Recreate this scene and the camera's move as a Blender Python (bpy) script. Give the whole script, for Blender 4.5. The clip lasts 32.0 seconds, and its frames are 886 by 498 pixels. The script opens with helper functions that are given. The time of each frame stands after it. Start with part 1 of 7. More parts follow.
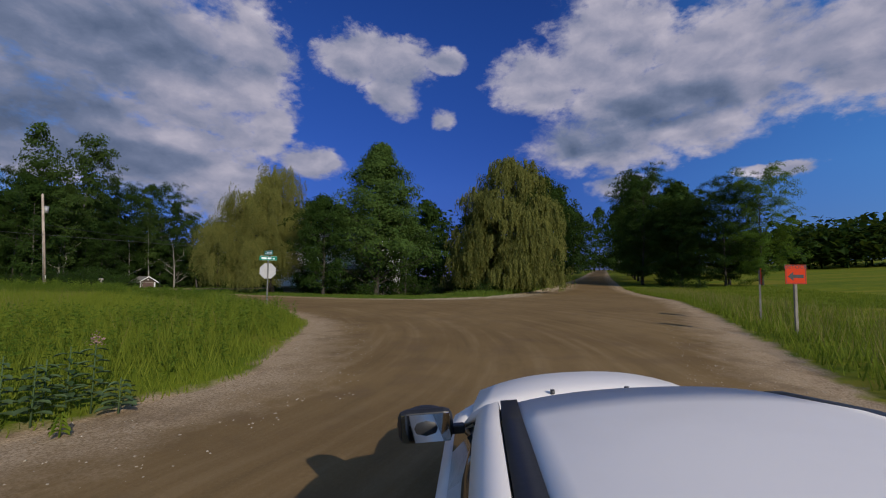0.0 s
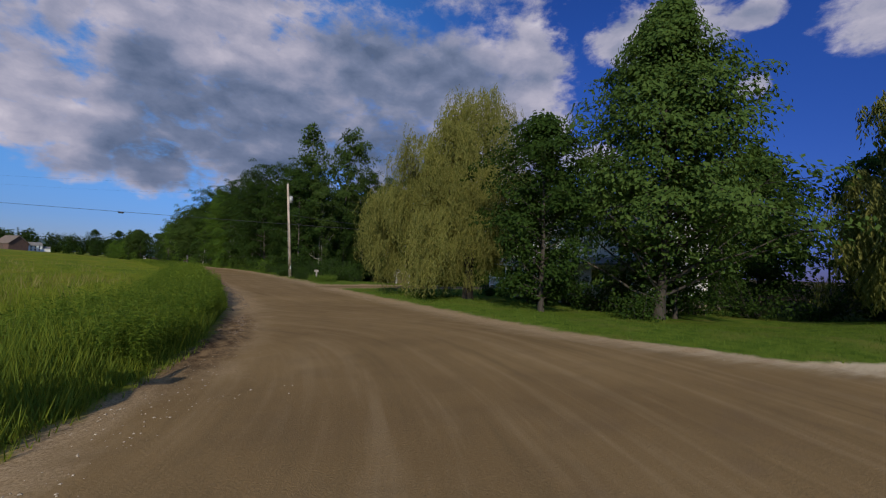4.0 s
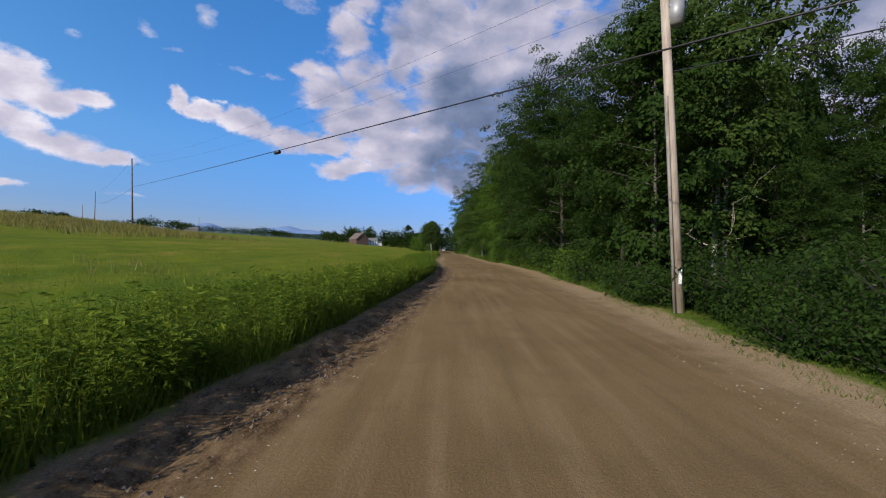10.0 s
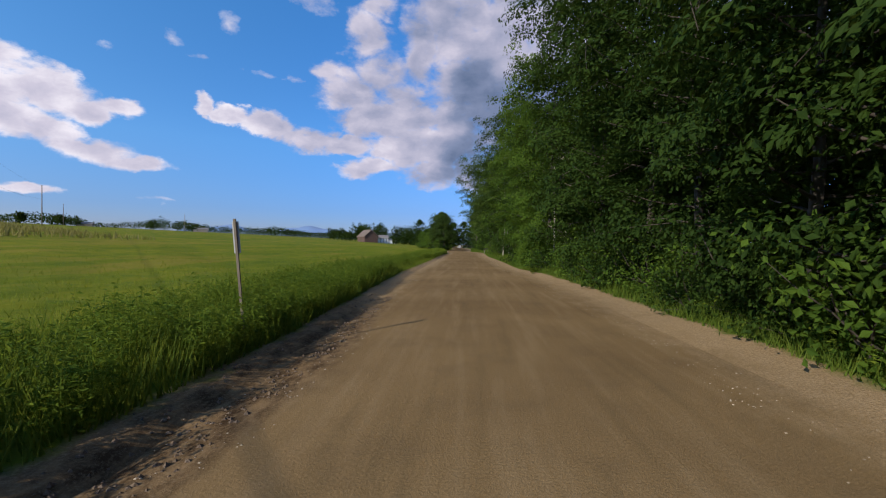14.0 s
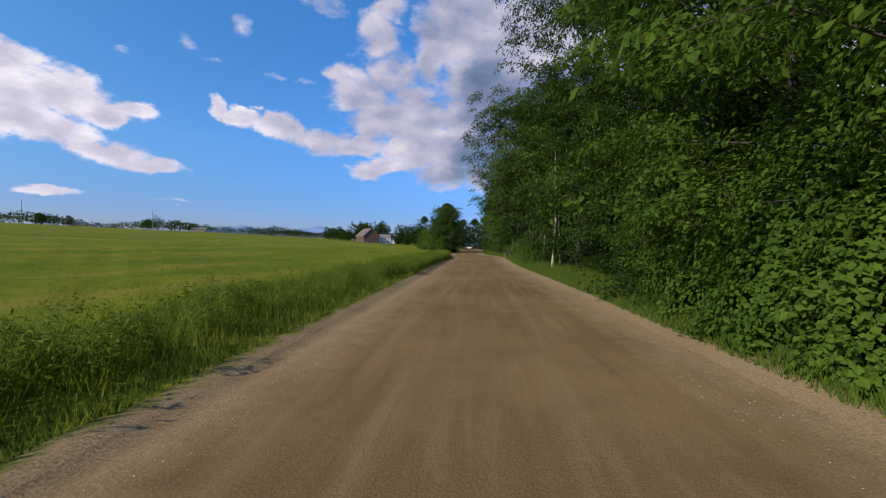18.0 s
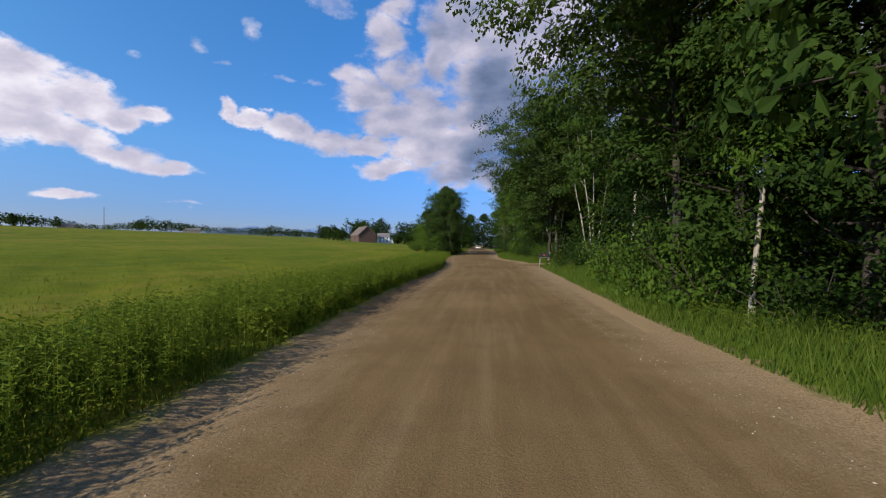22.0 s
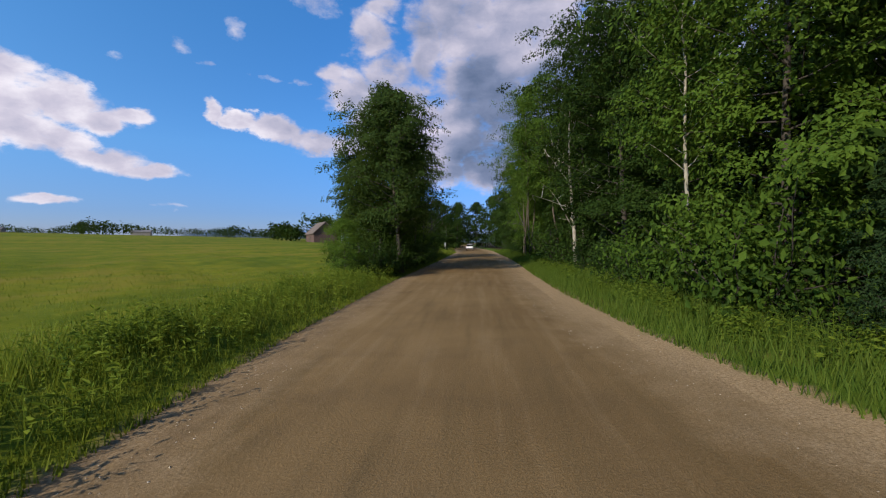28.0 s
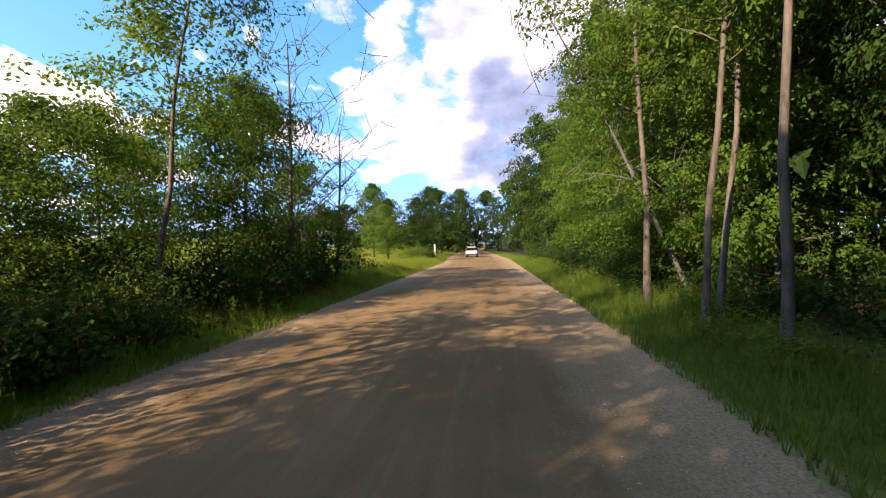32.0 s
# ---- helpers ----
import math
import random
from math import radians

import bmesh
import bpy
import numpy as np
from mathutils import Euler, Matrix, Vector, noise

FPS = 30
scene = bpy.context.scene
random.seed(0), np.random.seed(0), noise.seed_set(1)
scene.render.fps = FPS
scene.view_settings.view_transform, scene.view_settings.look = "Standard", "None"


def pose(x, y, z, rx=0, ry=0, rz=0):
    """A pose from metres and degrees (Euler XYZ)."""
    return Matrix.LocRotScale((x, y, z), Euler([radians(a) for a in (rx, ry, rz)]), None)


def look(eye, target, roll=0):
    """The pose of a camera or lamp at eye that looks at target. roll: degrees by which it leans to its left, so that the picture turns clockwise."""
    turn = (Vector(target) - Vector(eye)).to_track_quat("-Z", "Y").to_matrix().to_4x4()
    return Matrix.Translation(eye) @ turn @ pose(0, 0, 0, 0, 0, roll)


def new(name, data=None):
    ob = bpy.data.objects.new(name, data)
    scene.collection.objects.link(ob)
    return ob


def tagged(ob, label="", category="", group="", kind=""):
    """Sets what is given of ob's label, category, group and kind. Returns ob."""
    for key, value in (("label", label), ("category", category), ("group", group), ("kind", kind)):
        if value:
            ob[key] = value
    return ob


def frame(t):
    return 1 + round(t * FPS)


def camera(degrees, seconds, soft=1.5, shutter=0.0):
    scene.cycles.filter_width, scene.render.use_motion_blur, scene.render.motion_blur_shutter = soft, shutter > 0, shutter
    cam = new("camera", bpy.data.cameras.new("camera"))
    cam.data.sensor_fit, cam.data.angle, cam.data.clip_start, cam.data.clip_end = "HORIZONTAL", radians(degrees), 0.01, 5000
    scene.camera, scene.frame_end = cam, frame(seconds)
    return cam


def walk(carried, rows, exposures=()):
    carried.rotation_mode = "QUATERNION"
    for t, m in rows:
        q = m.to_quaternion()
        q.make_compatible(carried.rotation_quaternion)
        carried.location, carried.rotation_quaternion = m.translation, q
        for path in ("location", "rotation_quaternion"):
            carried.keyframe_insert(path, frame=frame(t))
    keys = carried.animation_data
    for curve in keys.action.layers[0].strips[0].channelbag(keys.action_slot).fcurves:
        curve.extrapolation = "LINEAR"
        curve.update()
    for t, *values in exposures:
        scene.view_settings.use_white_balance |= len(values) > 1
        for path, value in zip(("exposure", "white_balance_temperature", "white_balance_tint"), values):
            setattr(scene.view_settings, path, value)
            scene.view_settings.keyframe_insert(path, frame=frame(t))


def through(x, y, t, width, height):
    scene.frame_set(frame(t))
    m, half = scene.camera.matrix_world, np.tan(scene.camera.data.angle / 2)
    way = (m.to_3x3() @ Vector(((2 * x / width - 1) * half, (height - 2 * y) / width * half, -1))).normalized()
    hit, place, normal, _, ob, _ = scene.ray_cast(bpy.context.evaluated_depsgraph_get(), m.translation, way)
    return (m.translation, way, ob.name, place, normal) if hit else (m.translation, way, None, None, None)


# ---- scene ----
cam = camera(92.0, 32.0, soft=1.15)

# seconds, x, y, z, yaw, pitch, roll
PATH = [
    (0, 0.000, 0.000, 1.979, -72.266, 3.702, 0.661),
    (0.5, 4.267, 1.033, 2.012, -68.375, 3.846, 0.959),
    (1, 7.942, 2.187, 2.048, -64.273, 3.908, 1.222),
    (1.5, 10.981, 3.459, 2.067, -59.844, 3.798, 1.423),
    (2, 13.449, 4.801, 2.072, -55.438, 3.466, 1.521),
    (2.5, 15.535, 6.161, 2.070, -51.049, 3.181, 1.627),
    (3, 17.486, 7.514, 2.071, -46.435, 2.906, 1.749),
    (3.5, 19.369, 8.915, 2.076, -41.566, 2.676, 1.911),
    (4, 21.149, 10.468, 2.085, -36.397, 2.466, 2.169),
    (4.5, 22.750, 12.292, 2.098, -30.913, 2.250, 2.581),
    (5, 24.099, 14.502, 2.107, -25.126, 2.002, 3.201),
    (5.5, 25.174, 17.191, 2.117, -19.585, 1.577, 3.791),
    (6, 26.026, 20.395, 2.125, -14.785, 1.223, 3.462),
    (6.5, 26.740, 24.059, 2.126, -10.614, 0.855, 2.896),
    (7, 27.397, 28.071, 2.124, -7.284, 0.608, 2.453),
    (7.5, 28.035, 32.319, 2.120, -4.819, 0.449, 2.359),
    (8, 28.651, 36.719, 2.123, -3.094, 0.362, 2.328),
    (8.5, 29.233, 41.184, 2.127, -1.879, 0.255, 2.246),
    (9, 29.766, 45.610, 2.127, -0.982, 0.149, 2.156),
    (9.5, 30.291, 49.924, 2.100, -0.272, 0.083, 2.082),
    (10, 30.820, 54.131, 2.065, 0.374, -0.116, 1.748),
    (10.5, 31.320, 58.249, 2.065, 0.908, -0.209, 1.486),
    (11, 31.745, 62.283, 2.065, 1.288, -0.299, 1.367),
    (11.5, 32.107, 66.266, 2.067, 1.566, -0.300, 1.379),
    (12, 32.453, 70.276, 2.068, 1.910, -0.318, 1.343),
    (12.5, 32.848, 74.402, 2.077, 2.229, -0.409, 1.130),
    (13, 33.266, 78.640, 2.076, 2.749, -0.498, 0.814),
    (13.5, 33.617, 82.919, 2.059, 3.056, -0.586, 0.699),
    (14, 33.797, 87.125, 2.056, 3.268, -0.590, 0.715),
    (14.5, 33.766, 91.244, 2.066, 3.497, -0.566, 0.850),
    (15, 33.569, 95.315, 2.082, 3.705, -0.546, 0.899),
    (15.5, 33.300, 99.362, 2.089, 3.895, -0.545, 0.887),
    (16, 33.060, 103.400, 2.091, 4.059, -0.556, 0.839),
    (16.5, 32.941, 107.437, 2.091, 4.194, -0.570, 0.784),
    (17, 32.984, 111.475, 2.089, 4.299, -0.580, 0.762),
    (17.5, 33.144, 115.504, 2.084, 4.491, -0.586, 0.704),
    (18, 33.338, 119.511, 2.085, 4.663, -0.558, 0.656),
    (18.5, 33.440, 123.475, 2.090, 4.881, -0.580, 0.599),
    (19, 33.426, 127.399, 2.092, 5.088, -0.581, 0.593),
    (19.5, 33.321, 131.300, 2.094, 5.263, -0.572, 0.605),
    (20, 33.169, 135.203, 2.093, 5.430, -0.543, 0.583),
    (20.5, 33.023, 139.142, 2.092, 5.590, -0.528, 0.529),
    (21, 32.935, 143.148, 2.090, 5.716, -0.562, 0.440),
    (21.5, 32.942, 147.246, 2.087, 5.841, -0.601, 0.306),
    (22, 33.027, 151.442, 2.087, 5.930, -0.659, 0.145),
    (22.5, 33.130, 155.715, 2.101, 5.997, -0.618, 0.133),
    (23, 33.188, 160.012, 2.086, 6.091, -0.551, 0.151),
    (23.5, 33.169, 164.295, 2.054, 6.186, -0.571, 0.100),
    (24, 33.080, 168.563, 2.061, 6.145, -0.615, -0.031),
    (24.5, 32.931, 172.841, 2.077, 6.089, -0.594, 0.033),
    (25, 32.732, 177.169, 2.116, 5.915, -0.488, 0.233),
    (25.5, 32.473, 181.581, 2.130, 5.743, -0.471, 0.266),
    (26, 32.169, 186.072, 2.113, 5.543, -0.578, 0.106),
    (26.5, 31.860, 190.639, 2.104, 5.321, -0.698, -0.154),
    (27, 31.600, 195.275, 2.097, 5.083, -0.800, -0.455),
    (27.5, 31.439, 199.977, 2.090, 4.837, -0.852, -0.722),
    (28, 31.411, 204.749, 2.090, 4.591, -0.817, -0.867),
    (28.5, 31.518, 209.609, 2.084, 4.447, -0.819, -0.945),
    (29, 31.731, 214.578, 2.081, 4.435, -0.763, -0.968),
    (29.5, 31.990, 219.662, 2.084, 4.506, -0.754, -0.916),
    (30, 32.219, 224.852, 2.103, 4.879, -0.827, -0.799),
    (30.5, 32.365, 230.128, 2.124, 5.286, -0.766, -0.758),
    (31, 32.476, 235.498, 2.110, 5.635, -0.661, -0.676),
    (31.5, 32.550, 240.962, 2.088, 6.028, -0.552, -0.892),
    (32, 32.600, 246.504, 2.041, 6.452, -0.492, -1.189),
]


def heading(x, y, z, yaw, pitch, roll):
    ahead = Vector((-math.sin(radians(yaw)) * math.cos(radians(pitch)), math.cos(radians(yaw)) * math.cos(radians(pitch)), math.sin(radians(pitch))))
    return look((x, y, z), Vector((x, y, z)) + ahead, roll)


EXPOSURES = [(0, -0.52, 6500, 10), (2.5, -0.48, 6500, 10), (6, -0.28, 6500, 10), (10, -0.05, 6500, 10), (14, 0.0, 6500, 10), (28, 0.0, 6500, 10), (30, -0.25, 6500, 10), (31, -0.5, 6500, 10),
             (31.5, 0.45, 6900, 14), (32, 1.4, 7500, 22)]
walk(cam, [(row[0], heading(*row[1:])) for row in PATH], EXPOSURES)

# ---- light ----
SUN_AZ, SUN_EL = 220.5, 26.0          # degrees clockwise from +y, and above the horizon
sun = new("sun", bpy.data.lights.new("sun", "SUN"))
sun.data.energy, sun.data.angle, sun.data.color = 5.0, radians(0.55), (1.0, 0.9, 0.76)
az, el = radians(SUN_AZ), radians(SUN_EL)
sun.matrix_world = look((math.sin(az) * math.cos(el) * 80, math.cos(az) * math.cos(el) * 80, math.sin(el) * 80), (0, 0, 0))

world = bpy.data.worlds.new("sky")
scene.world = world
world.use_nodes = True
wt = world.node_tree
wt.nodes.clear()


def wn(kind, **sets):
    n = wt.nodes.new(kind)
    for k, v in sets.items():
        n.inputs[k].default_value = v
    return n


def wmath(op, a, b=None, c=None, clamp=False):
    n = wt.nodes.new("ShaderNodeMath")
    n.operation, n.use_clamp = op, clamp
    for i, v in enumerate((a, b, c)):
        if v is None:
            continue
        if isinstance(v, (int, float)):
            n.inputs[i].default_value = v
        else:
            wt.links.new(v, n.inputs[i])
    return n.outputs[0]


def wvec(op, a, b):
    n = wt.nodes.new("ShaderNodeVectorMath")
    n.operation = op
    for i, v in enumerate((a, b)):
        if isinstance(v, tuple):
            n.inputs[i].default_value = v
        else:
            wt.links.new(v, n.inputs[i])
    return n


geo = wt.nodes.new("ShaderNodeTexCoord").outputs["Generated"]
split = wt.nodes.new("ShaderNodeSeparateXYZ")
wt.links.new(geo, split.inputs[0])
sx, sy, sz = split.outputs
azim = wmath("MULTIPLY", wmath("ARCTAN2", sx, sy), 57.2958)
elev = wmath("MULTIPLY", wmath("ARCSINE", sz), 57.2958)
flat = wt.nodes.new("ShaderNodeCombineXYZ")
wt.links.new(azim, flat.inputs[0])
wt.links.new(elev, flat.inputs[1])


def wnoise(vec, scale, detail, rough=0.55):
    n = wn("ShaderNodeTexNoise", Scale=scale, Detail=detail, Roughness=rough)
    wt.links.new(vec, n.inputs["Vector"])
    return n


stretch = wvec("MULTIPLY", geo, (1.0, 1.0, 1.7)).outputs[0]
warp = wnoise(stretch, 9.0, 5)
warped = wvec("ADD", flat.outputs[0], wvec("MULTIPLY", wvec("SUBTRACT", warp.outputs["Color"], (0.5, 0.5, 0.5)).outputs[0], (4.5, 3.6, 0.0)).outputs[0]).outputs[0]


def blobs(spots):
    """The upper envelope of soft ellipses: azimuth, elevation, half width, half height."""
    most = None
    for a, e, ra, re in spots:
        d = wvec("MULTIPLY", wvec("SUBTRACT", warped, (a, e, 0.0)).outputs[0], (1.0 / ra, 1.0 / re, 0.0))
        length = wt.nodes.new("ShaderNodeVectorMath")
        length.operation = "LENGTH"
        wt.links.new(d.outputs[0], length.inputs[0])
        v = wmath("SUBTRACT", 1.0, length.outputs["Value"])
        most = v if most is None else wmath("MAXIMUM", most, v)
    return most


# azimuth, elevation, half width and half height of the clouds over the field, the long road and the junction
WHITE = [(-45.8, 14.4, 4.2, 2.7), (-50.5, 12.4, 4.4, 4.0), (-57, 13, 6, 5), (-47.2, 10.8, 4.6, 2.1), (-43.5, 9.5, 5.0, 1.4), (-39.5, 8.7, 4.8, 1.0), (-47.4, 4.8, 3.4, 0.7), (-39.8, 13.8, 2.6, 1.3), (-42.6, 13.2, 3.0, 1.5), (-51, 16.2, 4.2, 2.4), (-66, 20, 7, 4)]
WISPS = [(-36.1, 22.2, 1.3, 1.2), (-30.0, 23.8, 1.3, 1.7), (-41.8, 19.6, 0.8, 0.5), (-25.8, 19.9, 3.6, 0.6), (-21.9, 20.0, 1.7, 0.9), (-20.4, 28.2, 4.1, 1.6), (-36.1, 4.4, 2.2, 0.4), (-33, 20.5, 2.0, 0.5)]
HEAP = [(-32.8, 15.6, 1.2, 1.4), (-30.0, 15.1, 3.4, 1.5), (-25.7, 14.3, 4.0, 1.7), (-20.7, 13.0, 4.6, 2.2), (-15.8, 12.2, 4.1, 1.6), (-17.8, 21.2, 3.0, 1.9), (-16.0, 18.9, 5.0, 3.0), (-13.0, 15.8, 6.2, 3.4),
        (-8.6, 16.1, 6.7, 5.2), (-11.5, 28.3, 2.9, 1.7), (-6.6, 24.4, 3.2, 5.6), (-1.4, 27.4, 7.5, 7.6), (-1.1, 18.0, 6.8, 8.1), (-5.1, 9.4, 6.0, 2.1), (-12.9, 9.6, 5.1, 1.3), (1.3, 9.6, 5.3, 3.3), (-3, 36, 9, 7), (-9, 12.0, 7, 2.8), (-3, 12.5, 6, 4.5), (-13.6, 25.4, 3.4, 3.2), (-11.6, 21.6, 5.0, 3.4), (-16.5, 20.6, 4.0, 2.6)]
GREY = [(7.1, 23.7, 12, 11), (14, 14, 13, 9.5), (22.1, 22.2, 19, 11), (30, 14, 14, 7.5), (36, 23.4, 14, 8), (39.2, 12.0, 13.5, 4.6), (46.3, 24.1, 7.2, 9.5), (49.8, 17.7, 4.2, 4.6), (55.0, 14.2, 4.2, 2.8), (10, 40, 22, 13), (40, 42, 20, 12), (42, 17.5, 9, 6), (4.5, 15.0, 8, 5.5), (3.0, 20.5, 8, 6), (1.5, 11.0, 6, 3.5), (44, 11, 8, 6)]
EAST = [(66.0, 26.6, 6.5, 4.0), (60.9, 27.4, 7.0, 3.8), (65.5, 23.5, 4.2, 3.4), (72.4, 27.2, 3.4, 1.6), (71.6, 20.5, 2.1, 1.7), (85.5, 24.3, 8.1, 4.8), (94.0, 27.0, 10.4, 7.9), (106.1, 23.0, 12.6, 8.6), (118, 21.7, 9, 6.4), (93.8, 16.9, 11.3, 4.7),
        (103.7, 17.2, 9.6, 3.1), (110.6, 11.7, 4.6, 0.9), (95.1, 11.4, 4.2, 2.3), (95, 42, 24, 9), (140, 30, 24, 16), (97, 21, 10, 6)]
REST = [(180, 30, 26, 14), (-120, 28, 26, 13), (-160, 52, 40, 12), (-80, 45, 22, 8)]
DARK = [(30, 25, 15, 8), (0.5, 11.5, 5, 4), (1.0, 19.0, 4.5, 6), (3.5, 9.5, 5, 3), (5, 16, 5, 6), (13.4, 17.3, 11.6, 6.2), (18.1, 13.0, 14.7, 4.6), (29, 15.5, 8, 5.5), (35, 12, 9, 3), (92, 17.5, 8, 3), (101, 20, 9, 3)]

fine = wnoise(warped_dir := wvec("ADD", stretch, wvec("MULTIPLY", wvec("SUBTRACT", warp.outputs["Color"], (0.5, 0.5, 0.5)).outputs[0], (0.07, 0.07, 0.05)).outputs[0]).outputs[0], 13.0, 9, 0.62)
coarse = wnoise(stretch, 3.6, 5, 0.6)
crisp = wnoise(stretch, 46.0, 7, 0.65)


def puffs(vec, scale):
    n = wt.nodes.new("ShaderNodeTexVoronoi")
    n.feature = "SMOOTH_F1"
    n.inputs["Scale"].default_value, n.inputs["Smoothness"].default_value = scale, 0.6
    wt.links.new(vec, n.inputs["Vector"])
    return wmath("SUBTRACT", 0.4, n.outputs["Distance"])


heaped = wmath("ADD", wmath("MULTIPLY", puffs(warped_dir, 15.0), 0.4), wmath("MULTIPLY", puffs(warped_dir, 38.0), 0.3))
ragged = wmath("ADD", wmath("ADD", wmath("MULTIPLY", wmath("SUBTRACT", fine.outputs["Fac"], 0.53), 2.0), wmath("MULTIPLY", wmath("SUBTRACT", crisp.outputs["Fac"], 0.5), 0.95)), heaped)
white, heap, grey, east, rest, dark = blobs(WHITE), blobs(HEAP), blobs(GREY), blobs(EAST), blobs(REST), blobs(DARK)
allc = wmath("MAXIMUM", wmath("MAXIMUM", wmath("MAXIMUM", white, heap), grey), wmath("MAXIMUM", east, rest))
wispy = wmath("MULTIPLY", wmath("MAXIMUM", wmath("ADD", wmath("MULTIPLY", blobs(WISPS), 0.75), wmath("MULTIPLY", ragged, 1.25)), 0.0, clamp=True), 0.7)
body = wmath("ADD", wmath("MINIMUM", wmath("MULTIPLY", allc, 2.0), 1.15), ragged)
mask = wt.nodes.new("ShaderNodeMapRange")
mask.interpolation_type = "SMOOTHSTEP"
mask.inputs["From Min"].default_value = -0.1
wt.links.new(wmath("MULTIPLY_ADD", coarse.outputs["Fac"], 1.7, -0.02), mask.inputs["From Max"])
wt.links.new(body, mask.inputs["Value"])
cover = wmath("MAXIMUM", mask.outputs[0], wispy, clamp=True)
# light on the heaps: the side towards the sun is brighter than the side away from it, the thick bellies are darker
toward = wvec("ADD", warped_dir, (math.sin(az) * 0.03, math.cos(az) * 0.03, 0.03)).outputs[0]
lit, here = wnoise(toward, 5.0, 7, 0.6), wnoise(warped_dir, 5.0, 7, 0.6)
relief = wmath("SUBTRACT", lit.outputs["Fac"], here.outputs["Fac"])
rim = wmath("SUBTRACT", puffs(toward, 15.0), puffs(warped_dir, 15.0))
west = wmath("MULTIPLY", wmath("MULTIPLY_ADD", azim, -0.03, -0.12, clamp=True), 0.23)
thick = wmath("ADD", wmath("MULTIPLY_ADD", wmath("MINIMUM", wmath("MAXIMUM", allc, 0.0), 0.6), 0.2, 0.3), wmath("MULTIPLY", wmath("MAXIMUM", wmath("MINIMUM", dark, 0.5), 0.0), 0.62))
thick = wmath("SUBTRACT", thick, west)
thick = wmath("ADD", thick, wmath("ADD", wmath("MULTIPLY", relief, 0.95), wmath("ADD", wmath("MULTIPLY", rim, 0.24), wmath("MULTIPLY", wmath("SUBTRACT", coarse.outputs["Fac"], 0.5), 0.22))))
ramp = wt.nodes.new("ShaderNodeValToRGB")
ramp.color_ramp.elements[0].position, ramp.color_ramp.elements[0].color = 0.0, (0.92, 0.88, 0.97, 1)
ramp.color_ramp.elements[1].position, ramp.color_ramp.elements[1].color = 0.9, (0.125, 0.175, 0.3, 1)
for at, tone in ((0.2, (0.64, 0.61, 0.74, 1)), (0.42, (0.42, 0.43, 0.58, 1)), (0.66, (0.225, 0.275, 0.43, 1))):
    ramp.color_ramp.elements.new(at).color = tone
wt.links.new(thick, ramp.inputs[0])
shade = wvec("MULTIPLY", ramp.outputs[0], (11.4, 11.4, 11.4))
sky = wt.nodes.new("ShaderNodeTexSky")
sky.sky_type, sky.sun_disc = "NISHITA", False
sky.sun_elevation, sky.sun_rotation = radians(SUN_EL), radians(SUN_AZ)
sky.air_density, sky.dust_density, sky.ozone_density = 1.0, 0.2, 3.0
hue = wn("ShaderNodeHueSaturation", Saturation=1.15)
wt.links.new(sky.outputs[0], hue.inputs["Color"])
depth = wt.nodes.new("ShaderNodeValToRGB")
depth.color_ramp.elements[0].position, depth.color_ramp.elements[0].color = 0.0, (0.5, 0.43, 0.6, 1)
depth.color_ramp.elements[1].position, depth.color_ramp.elements[1].color = 0.7, (0.9, 1.16, 1.03, 1)
for at, tone in ((0.1, (0.5, 0.52, 0.66, 1)), (0.3, (0.78, 0.89, 0.86, 1))):
    depth.color_ramp.elements.new(at).color = tone
wt.links.new(wmath("DIVIDE", elev, 40.0), depth.inputs[0])
# the blue is pale and milky towards the sun's side and deepest across from it
veil = wt.nodes.new("ShaderNodeValToRGB")
veil.color_ramp.elements[0].position, veil.color_ramp.elements[0].color = 0.0, (1.7, 1.92, 2.4, 1)
veil.color_ramp.elements[1].position, veil.color_ramp.elements[1].color = 0.9, (0.95, 1.3, 2.15, 1)
for at, tone in ((0.2, (1.18, 1.56, 2.25, 1)), (0.38, (1.05, 1.4, 2.2, 1)), (0.55, (0.42, 0.52, 1.3, 1)), (0.73, (0.4, 0.5, 1.28, 1))):
    veil.color_ramp.elements.new(at).color = tone
wt.links.new(wmath("MULTIPLY_ADD", azim, 0.005, 0.3), veil.inputs[0])
tint = wvec("MULTIPLY", wvec("MULTIPLY", hue.outputs[0], depth.outputs[0]).outputs[0], veil.outputs[0])
mix = wt.nodes.new("ShaderNodeMix")
mix.data_type = "RGBA"
wt.links.new(cover, mix.inputs["Factor"])
wt.links.new(tint.outputs[0], mix.inputs["A"])
wt.links.new(shade.outputs[0], mix.inputs["B"])
back = wn("ShaderNodeBackground", Strength=0.088)
wt.links.new(mix.outputs["Result"], back.inputs["Color"])
wt.links.new(back.outputs[0], wt.nodes.new("ShaderNodeOutputWorld").inputs["Surface"])


# ---- materials ----
def material(name):
    m = bpy.data.materials.new(name)
    m.use_nodes = True
    nt = m.node_tree
    return m, nt, nt.nodes["Principled BSDF"]


def node(nt, kind, **sets):
    n = nt.nodes.new(kind)
    for k, v in sets.items():
        n.inputs[k].default_value = v
    return n


def mixed(nt, fac, a, b):
    n = nt.nodes.new("ShaderNodeMix")
    n.data_type = "RGBA"
    for key, v in (("Factor", fac), ("A", a), ("B", b)):
        if isinstance(v, (tuple, float, int)):
            n.inputs[key].default_value = v if not isinstance(v, tuple) or len(v) == 4 else (*v, 1)
        else:
            nt.links.new(v, n.inputs[key])
    return n.outputs["Result"]


